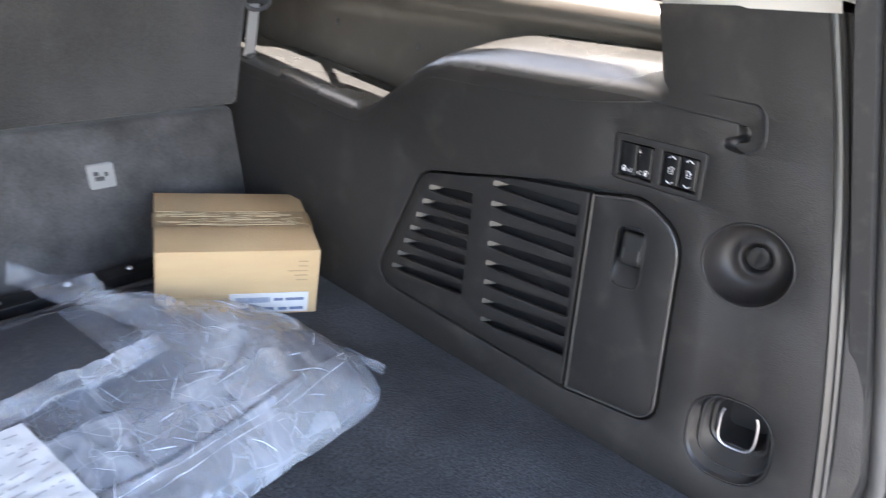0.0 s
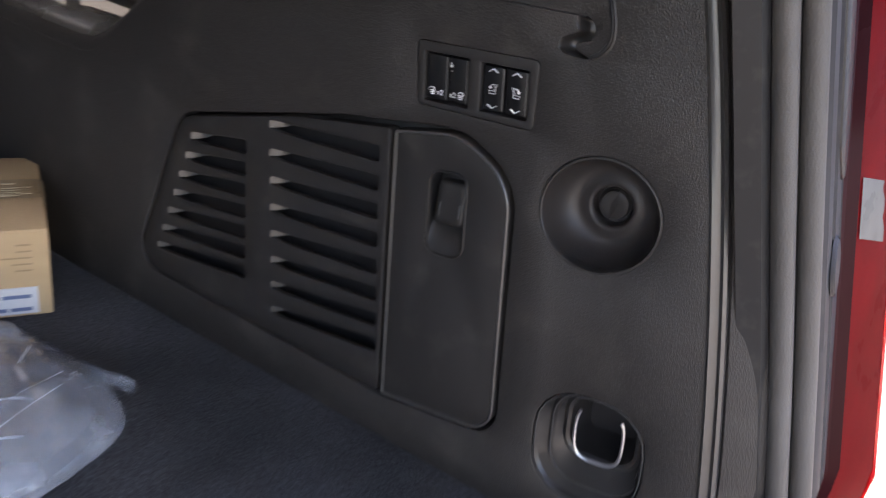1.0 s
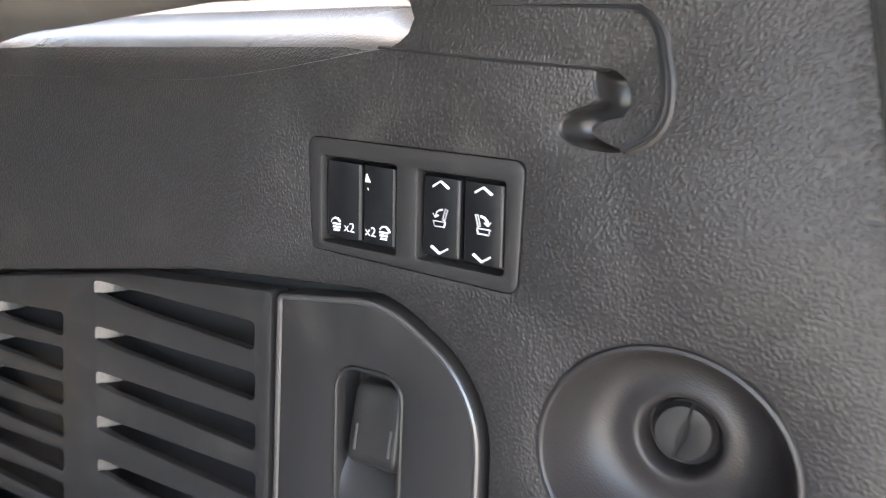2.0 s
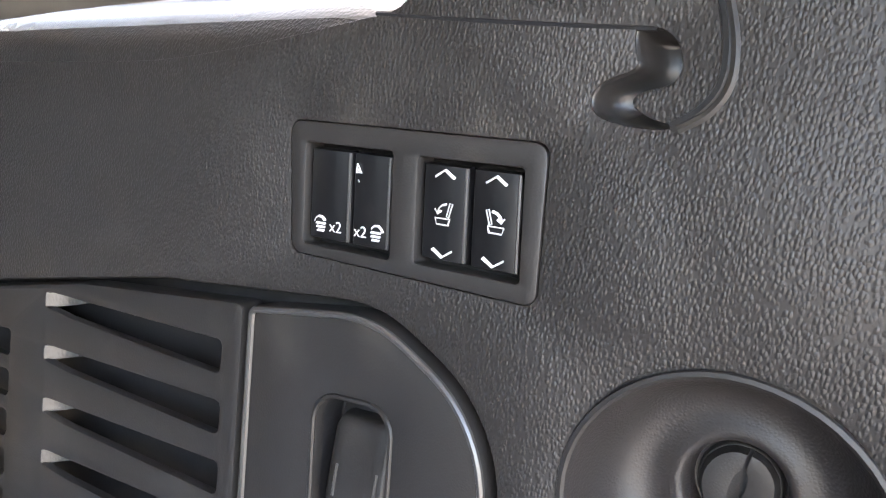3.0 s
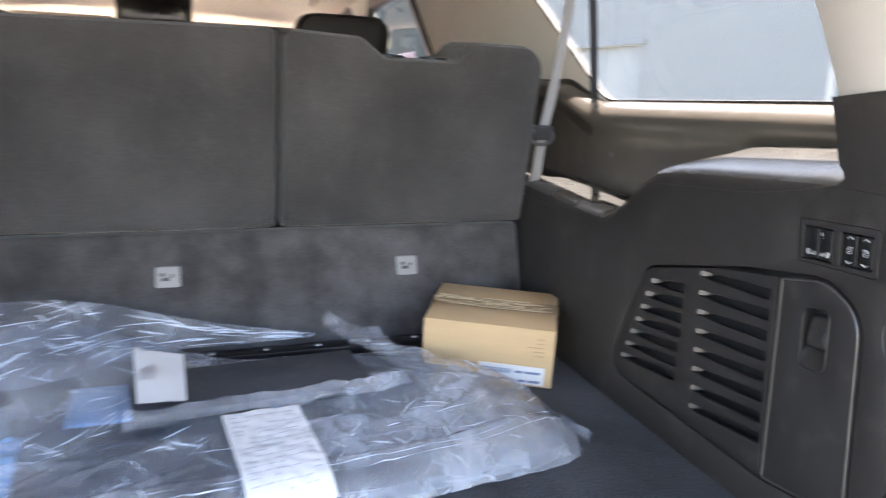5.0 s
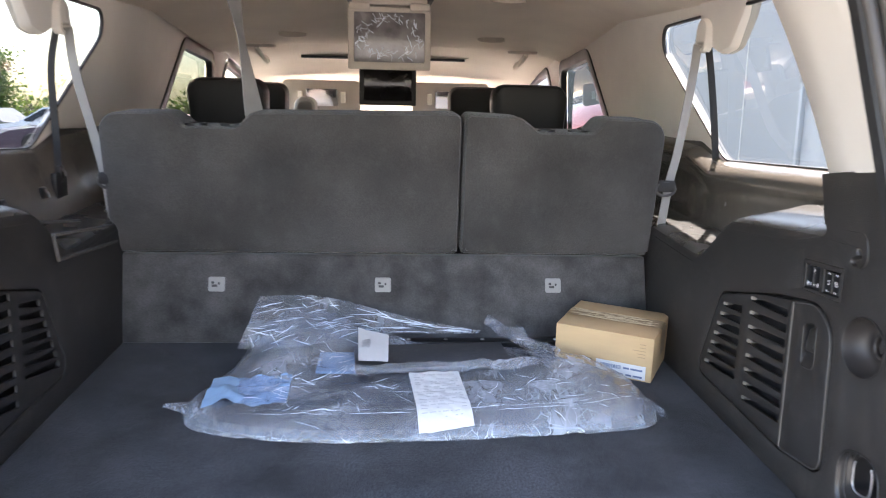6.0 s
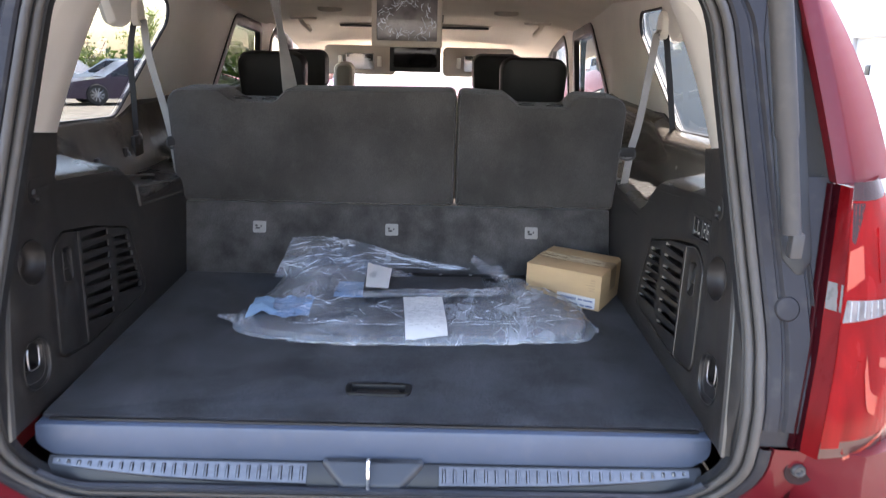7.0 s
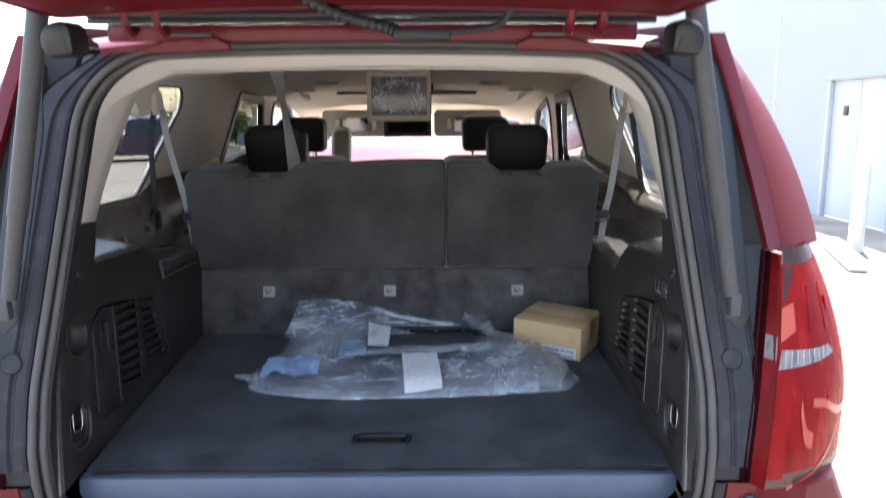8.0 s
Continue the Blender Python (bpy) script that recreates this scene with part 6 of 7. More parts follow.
for k, (a, b) in enumerate(((8.16, 9.05), (9.06, 9.79))):
    leaf = part("door_leaf", plate(rpoly([(a, 0.02, 0), (b, 0.02, 0), (b, 2.03, 0), (a, 2.03, 0)]), [], lambda u, v, d: Vector((wall_x + 0.05 + d, u, v)), 0.004, 0.04), DOOR_PAINT, part_wall)
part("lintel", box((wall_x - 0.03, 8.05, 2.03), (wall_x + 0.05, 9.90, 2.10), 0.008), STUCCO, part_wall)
part("door_frame", box((wall_x - 0.015, 9.79, 0.0), (wall_x + 0.06, 9.86, 2.03), 0.006), DOOR_PAINT, part_wall)
part("sign_plate", box((wall_x + 0.036, 9.34, 1.52), (wall_x + 0.048, 9.46, 1.66), 0.004), BLACK, part_wall, "dark square plate")
side_door = thing("building_door", "plain white steel door in a white frame", "door", (wall_x, 4.5, 0), frame_of=FLAT)
part("door_leaf", plate(rpoly([(4.02, 0.02, 0), (5.03, 0.02, 0), (5.03, 2.03, 0), (4.02, 2.03, 0)]), [], lambda u, v, d: Vector((wall_x + 0.05 + d, u, v)), 0.004, 0.04), DOOR_PAINT, side_door)
for lo, hi in (((3.95, 0.0), (4.02, 2.10)), ((5.03, 0.0), (5.10, 2.10)), ((4.021, 2.031), (5.029, 2.10))):
    part("door_frame", box((wall_x - 0.012, lo[0], lo[1]), (wall_x + 0.06, hi[0], hi[1]), 0.005), KERB, side_door)
joint = thing("wall_joint", "dark vertical joint in the white wall", "wall joint", (wall_x, 11.6, 0), frame_of=FLAT, kind="structure")
part("joint", box((wall_x - 0.012, 11.60, 0.0), (wall_x + 0.01, 11.62, 4.6)), KERB, joint)
bol = thing("bollard", "white painted steel bollard on the asphalt", "bollard", (4.93, 6.9, 0), frame_of=FLAT)
part("post", disc_stack((4.93, 6.9, 0), (1, 0, 0), (0, 1, 0), (0, 0, 1), [(0.085, 0), (0.085, 0.98), (0.078, 1.01), (0.05, 1.03), (0.02, 1.036)], 28), KERB, bol)
for (x, y, rot) in ((4.55, 6.45, -18), (4.1, 4.05, -18)):
    st = thing("wheel_stop", "white concrete wheel stop on the asphalt", "wheel stop", (x, y, 0), frame_of=FLAT, group="wheel stops")
    m = Matrix.Translation((x, y, 0)) @ pose(0, 0, 0, 0, 0, rot)
    part("block", box((-0.09, -0.75, 0), (0.09, 0.75, 0.12), 0.03, 3, turn=m), KERB, st)


# ---- seat belts ----
for s in (-1, 1):
    x, hx = s * 0.752 + CX, (0 if s > 0 else 0.018)
    gx, gy = (0.748, 0.925) if s > 0 else (-0.775, 0.935)
    belt = thing("seat_belt", "grey webbing seat belt running from its pillar guide", "seat belt", (x, 0.95, 1.2), group="third-row belts")
    cover = rpoly([(gy - 0.215, 1.675, 0.02), (gy + 0.06, 1.675, 0.02), (gy + 0.048, 1.605, 0.03), (gy + 0.012, 1.548, 0.03), (gy - 0.055, 1.524, 0.03), (gy - 0.115, 1.536, 0.04), (gy - 0.175, 1.600, 0.06)], 8)
    part("shroud", plate(cover, [], lambda u, v, d: Vector((gx - s * (0.030 + 0.1 * (v - 1.6) - d), u, v)), 0.014, 0.036), PALE, belt, "light grey height adjuster cover")
    part("guide", plate(rpoly([(gy - 0.030, 1.528, 0.022), (gy + 0.025, 1.528, 0.022), (gy + 0.030, 1.605, 0.028), (gy - 0.030, 1.605, 0.028)], 6), [rpoly([(gy - 0.022, 1.540, 0.004), (gy + 0.018, 1.540, 0.004), (gy + 0.018, 1.550, 0.004), (gy - 0.022, 1.550, 0.004)], 4)], lambda u, v, d: Vector((gx - s * (0.044 - d), u, v)), 0.008, 0.02), PALE, belt, "rounded belt guide")
    low = smooth_line([(gx - s * 0.026, gy - 0.012, 1.545), (gx - s * 0.010, gy - 0.020, 1.45), (s * 0.774 + CX, 0.922 if s > 0 else 0.940, 1.30), (s * 0.788 + CX + hx, 0.925, 1.20)], 6)
    part("lower_webbing", ribbon(low, 0.017, 0.0025, (1, s * 0.12, 0)), WEB_DARK, belt, "dark webbing running down to the shelf")
    part("slot_cover", box((s * 0.788 + CX + hx - 0.006, 0.895, 1.165), (s * 0.788 + CX + hx + 0.006, 0.955, 1.225), 0.003), BLACK, belt)
    hi = smooth_line([(gx - s * 0.048, gy - 0.004, 1.545), (gx - s * 0.063, gy - 0.024, 1.45), (s * 0.674 + CX, 0.905, 1.30), (s * 0.658 + CX, 0.900, 1.222), (s * 0.648 + CX, 0.895, 1.14), (s * 0.640 + CX, 0.90, 1.06)], 6)
    part("upper_webbing", ribbon(hi, 0.022, 0.0025, (1, 0.2 * s, 0)), WEB, belt)
    part("tongue", box((s * 0.642 + CX - 0.022, 0.868, 1.205), (s * 0.642 + CX + 0.022, 0.885, 1.232), 0.006), WEB_DARK, belt, "dark belt tongue")
    loop = [Vector((s * 0.640 + CX + 0.024 * math.cos(a), 0.872, 1.212 + 0.016 * math.sin(a))) for a in [2 * math.pi * k / 14 for k in range(14)]]
    part("retainer", tube(loop, 0.0035, 6, closed=True), STRUT, belt, "grey retainer loop")
    for u, v in ((0.835, 1.190), (0.655, 1.192), (0.93, 1.225)):
        hk = thing("coat_hook", "small dark cargo hook on the panel under the window", "hook", (s * 0.79 + CX + hx, u, v), group="cargo hooks")
        part("plate", box((s * 0.786 + CX + hx - 0.005, u - 0.010, v - 0.013), (s * 0.786 + CX + hx + 0.006, u + 0.010, v + 0.013), 0.003), BLACK, hk)
        part("peg", tube([(s * 0.782 + CX + hx, u, v + 0.006), (s * 0.775 + CX + hx, u, v - 0.002), (s * 0.774 + CX + hx, u, v - 0.010)], 0.003, 6), STEEL, hk)

centre = thing("centre_belt", "grey webbing belt hanging from the ceiling to the seat", "seat belt", (-0.33, 0.92, 1.38))
line = smooth_line([(-0.398, 1.05, 1.700), (-0.382, 1.055, 1.58), (-0.358, 1.04, 1.44), (-0.336, 1.005, 1.32)], 8)
turns = [0.15 + 1.25 * math.sin(min(1.0, k / 11) * math.pi / 2) if k < 11 else 1.40 - 1.15 * ((k - 11) / 13) ** 1.2 for k in range(25)]
part("webbing", ribbon(line, 0.046, 0.0025, [Vector((math.cos(a), math.sin(a), 0)) for a in turns]), WEB, centre)

for s in (-1, 1):
    grab = thing("grab_handle", "beige grab handle on the headliner edge", "grab handle", (s * 0.62, 2.62, 1.53), group="grab handles")
    part("bar", tube(smooth_line([(s * 0.60, 2.62, 1.555), (s * 0.585, 2.65, 1.525), (s * 0.585, 2.80, 1.50), (s * 0.60, 2.84, 1.52)], 5), 0.012, 8), HEADLINER, grab)
    vent = thing("air_vent", "oval beige ceiling air vent", "air vent", (s * 0.55, 2.42, 1.56), group="ceiling vents")
    part("bezel", disc_stack((s * 0.55, 2.42, 1.565), (1, 0, 0), (0, 0.5, 0), (0, 0, -1), [(0.065, 0), (0.062, 0.01), (0.05, 0.011), (0.045, 0.005)], 24), BEIGE_PLASTIC, vent)
coat = thing("ceiling_clip", "small beige tether clip on the headliner", "clip", (0.45, 0.72, 1.66))
part("clip", box((0.438, 0.705, 1.662), (0.462, 0.725, 1.682), 0.004), BEIGE_PLASTIC, coat)

# ---- cardboard box ----
BOX = Matrix.Translation((0.4825, 0.699, 0.8515)) @ pose(0, 0, 0, 0, 0, -30.0)
BW, BD, BH = 0.2088, 0.189, 0.097
carton = thing("cardboard_box", "small brown cardboard box closed with tan tape", "box", (0.4825, 0.699, 0.8515))
shell = bmesh.new()
add_box(shell, (-BW / 2, -BD / 2, 0), (BW / 2, BD / 2, BH - 0.0015), 0.0025, 2, BOX)
body = part("carton", shell, CARD, carton)
for e in (-1, 1):
    y0, y1 = sorted((e * 0.0008, e * (BD / 2 - 0.0005)))
    part("flap", box((-BW / 2 + 0.0005, y0, BH - 0.0018), (BW / 2 - 0.0005, y1, BH + 0.0012), 0.0012, 2, BOX @ pose(0, 0, 0, -0.6 * e)), CARD, body)
tape = bmesh.new()
for k in range(3):
    w = 0.024 - 0.0035 * k
    rows = []
    for x, z in [(-BW / 2 - 0.0016, BH - 0.045), (-BW / 2 - 0.0018, BH - 0.001), (-BW / 2 + 0.002, BH + 0.0022)] + [(-BW / 2 + BW * j / 24, BH + 0.0022 + 0.0008 * math.sin(j * 1.9 + k * 2)) for j in range(1, 24)] + [(BW / 2 - 0.002, BH + 0.0022), (BW / 2 + 0.0018, BH - 0.001), (BW / 2 + 0.0018, BH - 0.060)]:
        rows.append([BOX @ Vector((x, y + 0.003 * k, z + 0.0004 * k)) for y in (-w, -w * 0.5, 0, w * 0.5, w)])
    skin(tape, rows, closed=False)
tape_ob = part("tape", tape, TAPE, carton, "creased tan parcel tape")
rng = random.Random(12)
wrinkles = bmesh.new()
for k in range(9):
    y, x0 = -0.021 + 0.0052 * k, rng.uniform(-0.5, -0.2) * BW
    line = [BOX @ Vector((x0 + (rng.uniform(0.25, 0.5) * BW - x0) * j / 9, y + 0.0016 * noise.noise(Vector((j * 0.6, k, 0))), BH + 0.0034 + 0.0006 * math.sin(j + k))) for j in range(10)]
    tube(line, rng.uniform(0.0004, 0.0008), 4, bm=wrinkles)
part("wrinkle", wrinkles, CARD_EDGE, tape_ob, "pale wrinkles in the tape", "stuff")
label = part("shipping_label", box((-BW / 2 + 0.092, -BD / 2 - 0.0012, 0.004), (-BW / 2 + 0.196, -BD / 2 - 0.0002, 0.034), 0, 2, BOX), PAPER, carton, "white printed shipping label")
bars = bmesh.new()
rng = random.Random(4)
x = 0.10
while x < 0.145:
    w = rng.uniform(0.0006, 0.0016)
    add_box(bars, (-BW / 2 + x, -BD / 2 - 0.0017, 0.020), (-BW / 2 + x + w, -BD / 2 - 0.0012, 0.028), 0, 2, BOX)
    x += w + rng.uniform(0.0006, 0.0012)
for x0, x1, z in ((0.15, 0.162, 0.024), (0.165, 0.190, 0.024), (0.100, 0.120, 0.010), (0.124, 0.150, 0.010), (0.156, 0.168, 0.0095), (0.171, 0.190, 0.0095)):
    add_box(bars, (-BW / 2 + x0, -BD / 2 - 0.0017, z - 0.002), (-BW / 2 + x1, -BD / 2 - 0.0012, z + 0.002), 0, 2, BOX)
part("print", bars, BLUE_INK, label, "unreadable print as bars")
marks = bmesh.new()
for k in range(5):
    w = rng.uniform(0.012, 0.030)
    add_box(marks, (BW / 2 - 0.016 - w, -BD / 2 - 0.0005, 0.052 + 0.007 * k), (BW / 2 - 0.016, -BD / 2 + 0.0003, 0.0535 + 0.007 * k), 0, 2, BOX)
part("box_print", marks, TAPE, carton, "faint brown print on the side")

# ---- plastic bag with mats inside ----
BAG_C = Vector((0.03, 0.56))
BAG_OUT = smooth_line([Vector((x, y)) for x, y in ((0.492, 0.44), (0.472, 0.575), (0.35, 0.700), (0.20, 0.735), (0.05, 0.738), (-0.12, 0.800), (-0.24, 0.835), (-0.315, 0.815), (-0.325, 0.72), (-0.345, 0.60), (-0.385, 0.49), (-0.375, 0.40), (-0.30, 0.352), (-0.12, 0.322), (0.10, 0.328), (0.30, 0.345), (0.452, 0.366), (0.492, 0.44))], 22)[:-1]


def bag_top(x, y):
    """Height of the bag's film above the floor, without its edge."""
    h = 0.036 + 0.012 * math.exp(-((x - 0.12) / 0.28) ** 2 - ((y - 0.58) / 0.13) ** 2)
    h += 0.050 * math.exp(-((x + 0.20) / 0.17) ** 2 - ((y - 0.80) / 0.10) ** 2)
    h += 0.045 * math.exp(-((x + 0.20) / 0.16) ** 2 - ((y - 0.68) / 0.10) ** 2)
    h += 0.010 * math.exp(-((x - 0.42) / 0.08) ** 2 - ((y - 0.46) / 0.09) ** 2)
    h += 0.022 * math.exp(-((x - 0.36) / 0.10) ** 2 - ((y - 0.56) / 0.09) ** 2)
    return h


def fold_lines(count, seed):
    """Straight creases scattered over the bag: middle, direction, half length, half width, height."""
    rng, out = random.Random(seed), []
    for k in range(count):
        a = rng.choice((0.1, 0.35, 0.6, -0.4, 2.4, 1.2)) + rng.gauss(0, 0.22)
        big = k % 4 == 0
        out.append((rng.uniform(-0.38, 0.46), rng.uniform(0.34, 0.80), math.cos(a), math.sin(a), rng.uniform(0.05, 0.16) if big else rng.uniform(0.015, 0.06),
                    rng.uniform(0.0045, 0.009) if big else rng.uniform(0.0025, 0.005), rng.uniform(0.0016, 0.0045) if big else rng.uniform(0.0010, 0.0026)))
    return out


FOLDS = fold_lines(150, 17)


def bag_fold(x, y):
    r = 0.0025 * noise.noise(Vector((x * 9, y * 9, 1.3)))
    for cx, cy, dx, dy, half, wide, high in FOLDS:
        u, v = (x - cx) * dx + (y - cy) * dy, abs((y - cy) * dx - (x - cx) * dy)
        if v < wide and abs(u) < half:
            r += high * (1 - v / wide) * (1 - (u / half) ** 2)
    r += 0.004 * max(0.0, 1 - abs(y - 0.385 - 0.03 * x - 0.12 * max(0.0, x - 0.2)) / 0.008) * min(1.0, max(0.0, (x + 0.30) / 0.1))
    inside = max(0.0, 1 - max(abs(x - 0.095) / 0.22, abs(y - 0.598) / 0.12) ** 6)
    return min(r, 0.014) * (1 - inside) - 0.008 * inside


bag = thing("plastic_bag", "crumpled clear polythene bag holding dark floor mats", "plastic bag", (0.03, 0.55, 0.851))
bm = bmesh.new()
rings = []
NR = 130
for k in range(1, NR + 1):
    r = (k / NR) ** 0.75
    row = []
    for p in BAG_OUT:
        q = BAG_C + (p - BAG_C) * r
        edge = (1 - r ** 7) ** 0.6 if r < 1 else 0
        z = 0.8535 + (bag_top(q.x, q.y) + bag_fold(q.x, q.y)) * edge + 0.006 * (1 - edge) * max(0, noise.noise(Vector((q.x * 30, q.y * 30, 2))))
        row.append(Vector((q.x + 0.004 * noise.noise(Vector((q.x * 20, q.y * 20, 9))), q.y, max(z, 0.8525))))
    rings.append(row)
rows = skin(bm, rings)
bm.faces.new(rows[0])
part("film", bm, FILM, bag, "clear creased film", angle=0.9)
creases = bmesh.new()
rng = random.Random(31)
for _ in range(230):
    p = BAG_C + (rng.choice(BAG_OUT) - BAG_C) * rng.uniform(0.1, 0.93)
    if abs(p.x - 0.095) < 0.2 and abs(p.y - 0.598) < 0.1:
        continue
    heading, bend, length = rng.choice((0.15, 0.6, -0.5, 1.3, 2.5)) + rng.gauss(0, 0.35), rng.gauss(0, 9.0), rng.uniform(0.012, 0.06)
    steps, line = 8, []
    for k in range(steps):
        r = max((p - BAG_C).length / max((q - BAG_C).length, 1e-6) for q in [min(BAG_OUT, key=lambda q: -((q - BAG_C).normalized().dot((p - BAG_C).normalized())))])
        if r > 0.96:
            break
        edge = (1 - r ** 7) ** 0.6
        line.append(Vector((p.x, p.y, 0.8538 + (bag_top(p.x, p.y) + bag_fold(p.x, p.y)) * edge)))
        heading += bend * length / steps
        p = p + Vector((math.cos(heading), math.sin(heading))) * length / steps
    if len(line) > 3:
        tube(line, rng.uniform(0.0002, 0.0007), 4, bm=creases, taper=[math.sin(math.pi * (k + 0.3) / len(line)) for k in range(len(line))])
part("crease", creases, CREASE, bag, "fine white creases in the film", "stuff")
# the flap leaning on the seat, the loose tuft and the twisted tail
def crumple(p0, du, dv, nu, nv, amp, seed, taper=0.0):
    bm = bmesh.new()
    p0, du, dv = Vector(p0), Vector(du), Vector(dv)
    nrm = du.cross(dv).normalized()
    rows = []
    for i in range(nu + 1):
        row = []
        for j in range(nv + 1):
            a, b = i / nu, j / nv - 0.5
            p = p0 + du * a + dv * b * (1 - taper * a)
            row.append(p + nrm * amp * (noise.noise(p * 18 + Vector((0, 0, seed))) + 0.6 * abs(noise.noise(p * 45 + Vector((seed, 0, 0))))))
        rows.append(row)
    skin(bm, rows, closed=False)
    return bm


def draped(top, foot, nu, nv, amp, seed):
    """A creased sheet hanging between two lines, each given by its ends and middle."""
    a, b = smooth_line(top, nu), smooth_line(foot, nu)
    rows = []
    for i, (p, q) in enumerate(zip(a, b)):
        row = []
        for j in range(nv + 1):
            c = p.lerp(q, j / nv)
            fold = abs(noise.noise(Vector((c.x * 9 + c.z * 14, c.z * 22 - c.x * 6, seed)))) + 0.5 * abs(noise.noise(Vector((c.x * 30, c.z * 44, seed + 4))))
            row.append(c + Vector((0.004 * math.sin(9 * c.z), -amp * (0.3 + fold), amp * 0.5 * fold)))
        rows.append(row)
    return rows


def crease_paths(rows, count, seed):
    """Fine straight creases that follow a sheet of points."""
    bm, rng = bmesh.new(), random.Random(seed)
    ni, nj = len(rows) - 1, len(rows[0]) - 1
    for _ in range(count):
        i, j, a = rng.uniform(0.04, 0.96) * ni, rng.uniform(0.06, 0.94) * nj, rng.choice((0.25, 0.9, -0.5, 2.5)) + rng.gauss(0, 0.25)
        line, reach = [], rng.uniform(0.05, 0.20)
        for k in range(9):
            u, v = i + math.cos(a) * reach * ni * (k / 8 - 0.5), j + math.sin(a) * reach * nj * 2 * (k / 8 - 0.5)
            if 0 <= u < ni and 0 <= v < nj:
                p, q = int(u), int(v)
                line.append(rows[p][q].lerp(rows[p + 1][q], u - p).lerp(rows[p][q + 1].lerp(rows[p + 1][q + 1], u - p), v - q) + Vector((0, -0.0006, 0.0006)))
        if len(line) > 3:
            tube(line, rng.uniform(0.0004, 0.0012), 4, bm=bm, taper=[math.sin(math.pi * (k + 0.4) / len(line)) for k in range(len(line))])
    return bm


flap_rows = draped([(-0.310, 0.815, 0.962), (-0.21, 0.815, 0.966), (-0.125, 0.812, 0.955), (-0.02, 0.805, 0.928), (0.09, 0.803, 0.904), (0.195, 0.803, 0.884)], [(-0.335, 0.66, 0.895), (-0.24, 0.64, 0.905), (-0.16, 0.66, 0.908), (-0.08, 0.725, 0.905), (0.04, 0.772, 0.888), (0.185, 0.798, 0.880)], 9, 22, 0.022, 3.0)
bm = bmesh.new()
skin(bm, flap_rows, closed=False)
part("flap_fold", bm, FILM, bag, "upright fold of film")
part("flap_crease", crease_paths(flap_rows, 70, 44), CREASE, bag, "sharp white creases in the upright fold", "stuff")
seams = bmesh.new()
for y0, r, x0, x1 in ((0.366, 0.0009, -0.30, 0.43), (0.378, 0.0006, -0.26, 0.44)):
    line = []
    for k in range(60):
        x = x0 + (x1 - x0) * k / 59
        y = y0 + 0.03 * x + 0.12 * max(0.0, x - 0.2) + 0.10 * max(0.0, -0.15 - x) + 0.004 * noise.noise(Vector((x * 14, y0 * 50, 3)))
        line.append(Vector((x, y, 0.8542 + (bag_top(x, y) + bag_fold(x, y)) * 0.93)))
    tube(line, r, 5, bm=seams, taper=[max(0.05, 0.15 + 1.6 * noise.noise(Vector((k * 0.23, y0 * 90, 1)))) for k in range(60)])
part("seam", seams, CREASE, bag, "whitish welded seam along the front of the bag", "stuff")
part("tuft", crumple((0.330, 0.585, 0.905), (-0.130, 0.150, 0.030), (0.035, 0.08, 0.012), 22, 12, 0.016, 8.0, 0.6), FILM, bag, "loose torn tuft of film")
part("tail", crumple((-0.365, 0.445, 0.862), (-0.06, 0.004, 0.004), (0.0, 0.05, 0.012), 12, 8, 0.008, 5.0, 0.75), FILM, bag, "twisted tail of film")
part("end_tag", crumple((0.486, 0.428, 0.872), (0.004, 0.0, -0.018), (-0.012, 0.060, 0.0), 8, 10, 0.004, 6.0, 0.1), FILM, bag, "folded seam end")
mat_loop = [BAG_C + (p - BAG_C) * 0.95 for p in BAG_OUT]
mat = thing("floor_mat", "dark rubber floor mats stacked inside the bag", "floor mat", (0.03, 0.55, 0.851), group="bagged mats")
part("mat", plate(mat_loop, [], lambda u, v, d: Vector((u, v, 0.872 - d)), 0.006, 0.018), MAT_DARK, mat)
roll = thing("floor_mat", "narrow dark mat strip lying on the larger mat", "floor mat", (0.10, 0.62, 0.893), group="bagged mats")
turn = Matrix.Translation((0.095, 0.598, 0)) @ pose(0, 0, 0, 0, 0, 4)
part("mat", box((-0.180, -0.066, 0.8930), (0.135, 0.064, 0.9060), 0.004, 2, turn), MAT_DARK, roll)
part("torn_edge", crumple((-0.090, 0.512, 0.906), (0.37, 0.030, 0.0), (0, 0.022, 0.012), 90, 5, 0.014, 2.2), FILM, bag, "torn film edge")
foam = thing("foam_sheet", "pale blue foam sheet inside the bag", "foam sheet", (-0.14, 0.58, 0.874))
part("sheet", box((-0.162, 0.572, 0.8735), (-0.080, 0.678, 0.8795), 0.002), SKY_BLUE, foam)
cloth = thing("foam_sheet", "crumpled pale blue wrapping inside the bag", "foam sheet", (-0.27, 0.47, 0.874))
part("sheet", crumple((-0.35, 0.47, 0.884), (0.15, 0.0, 0), (0, 0.11, 0), 20, 16, 0.016, 12.0), SKY_BLUE, cloth)


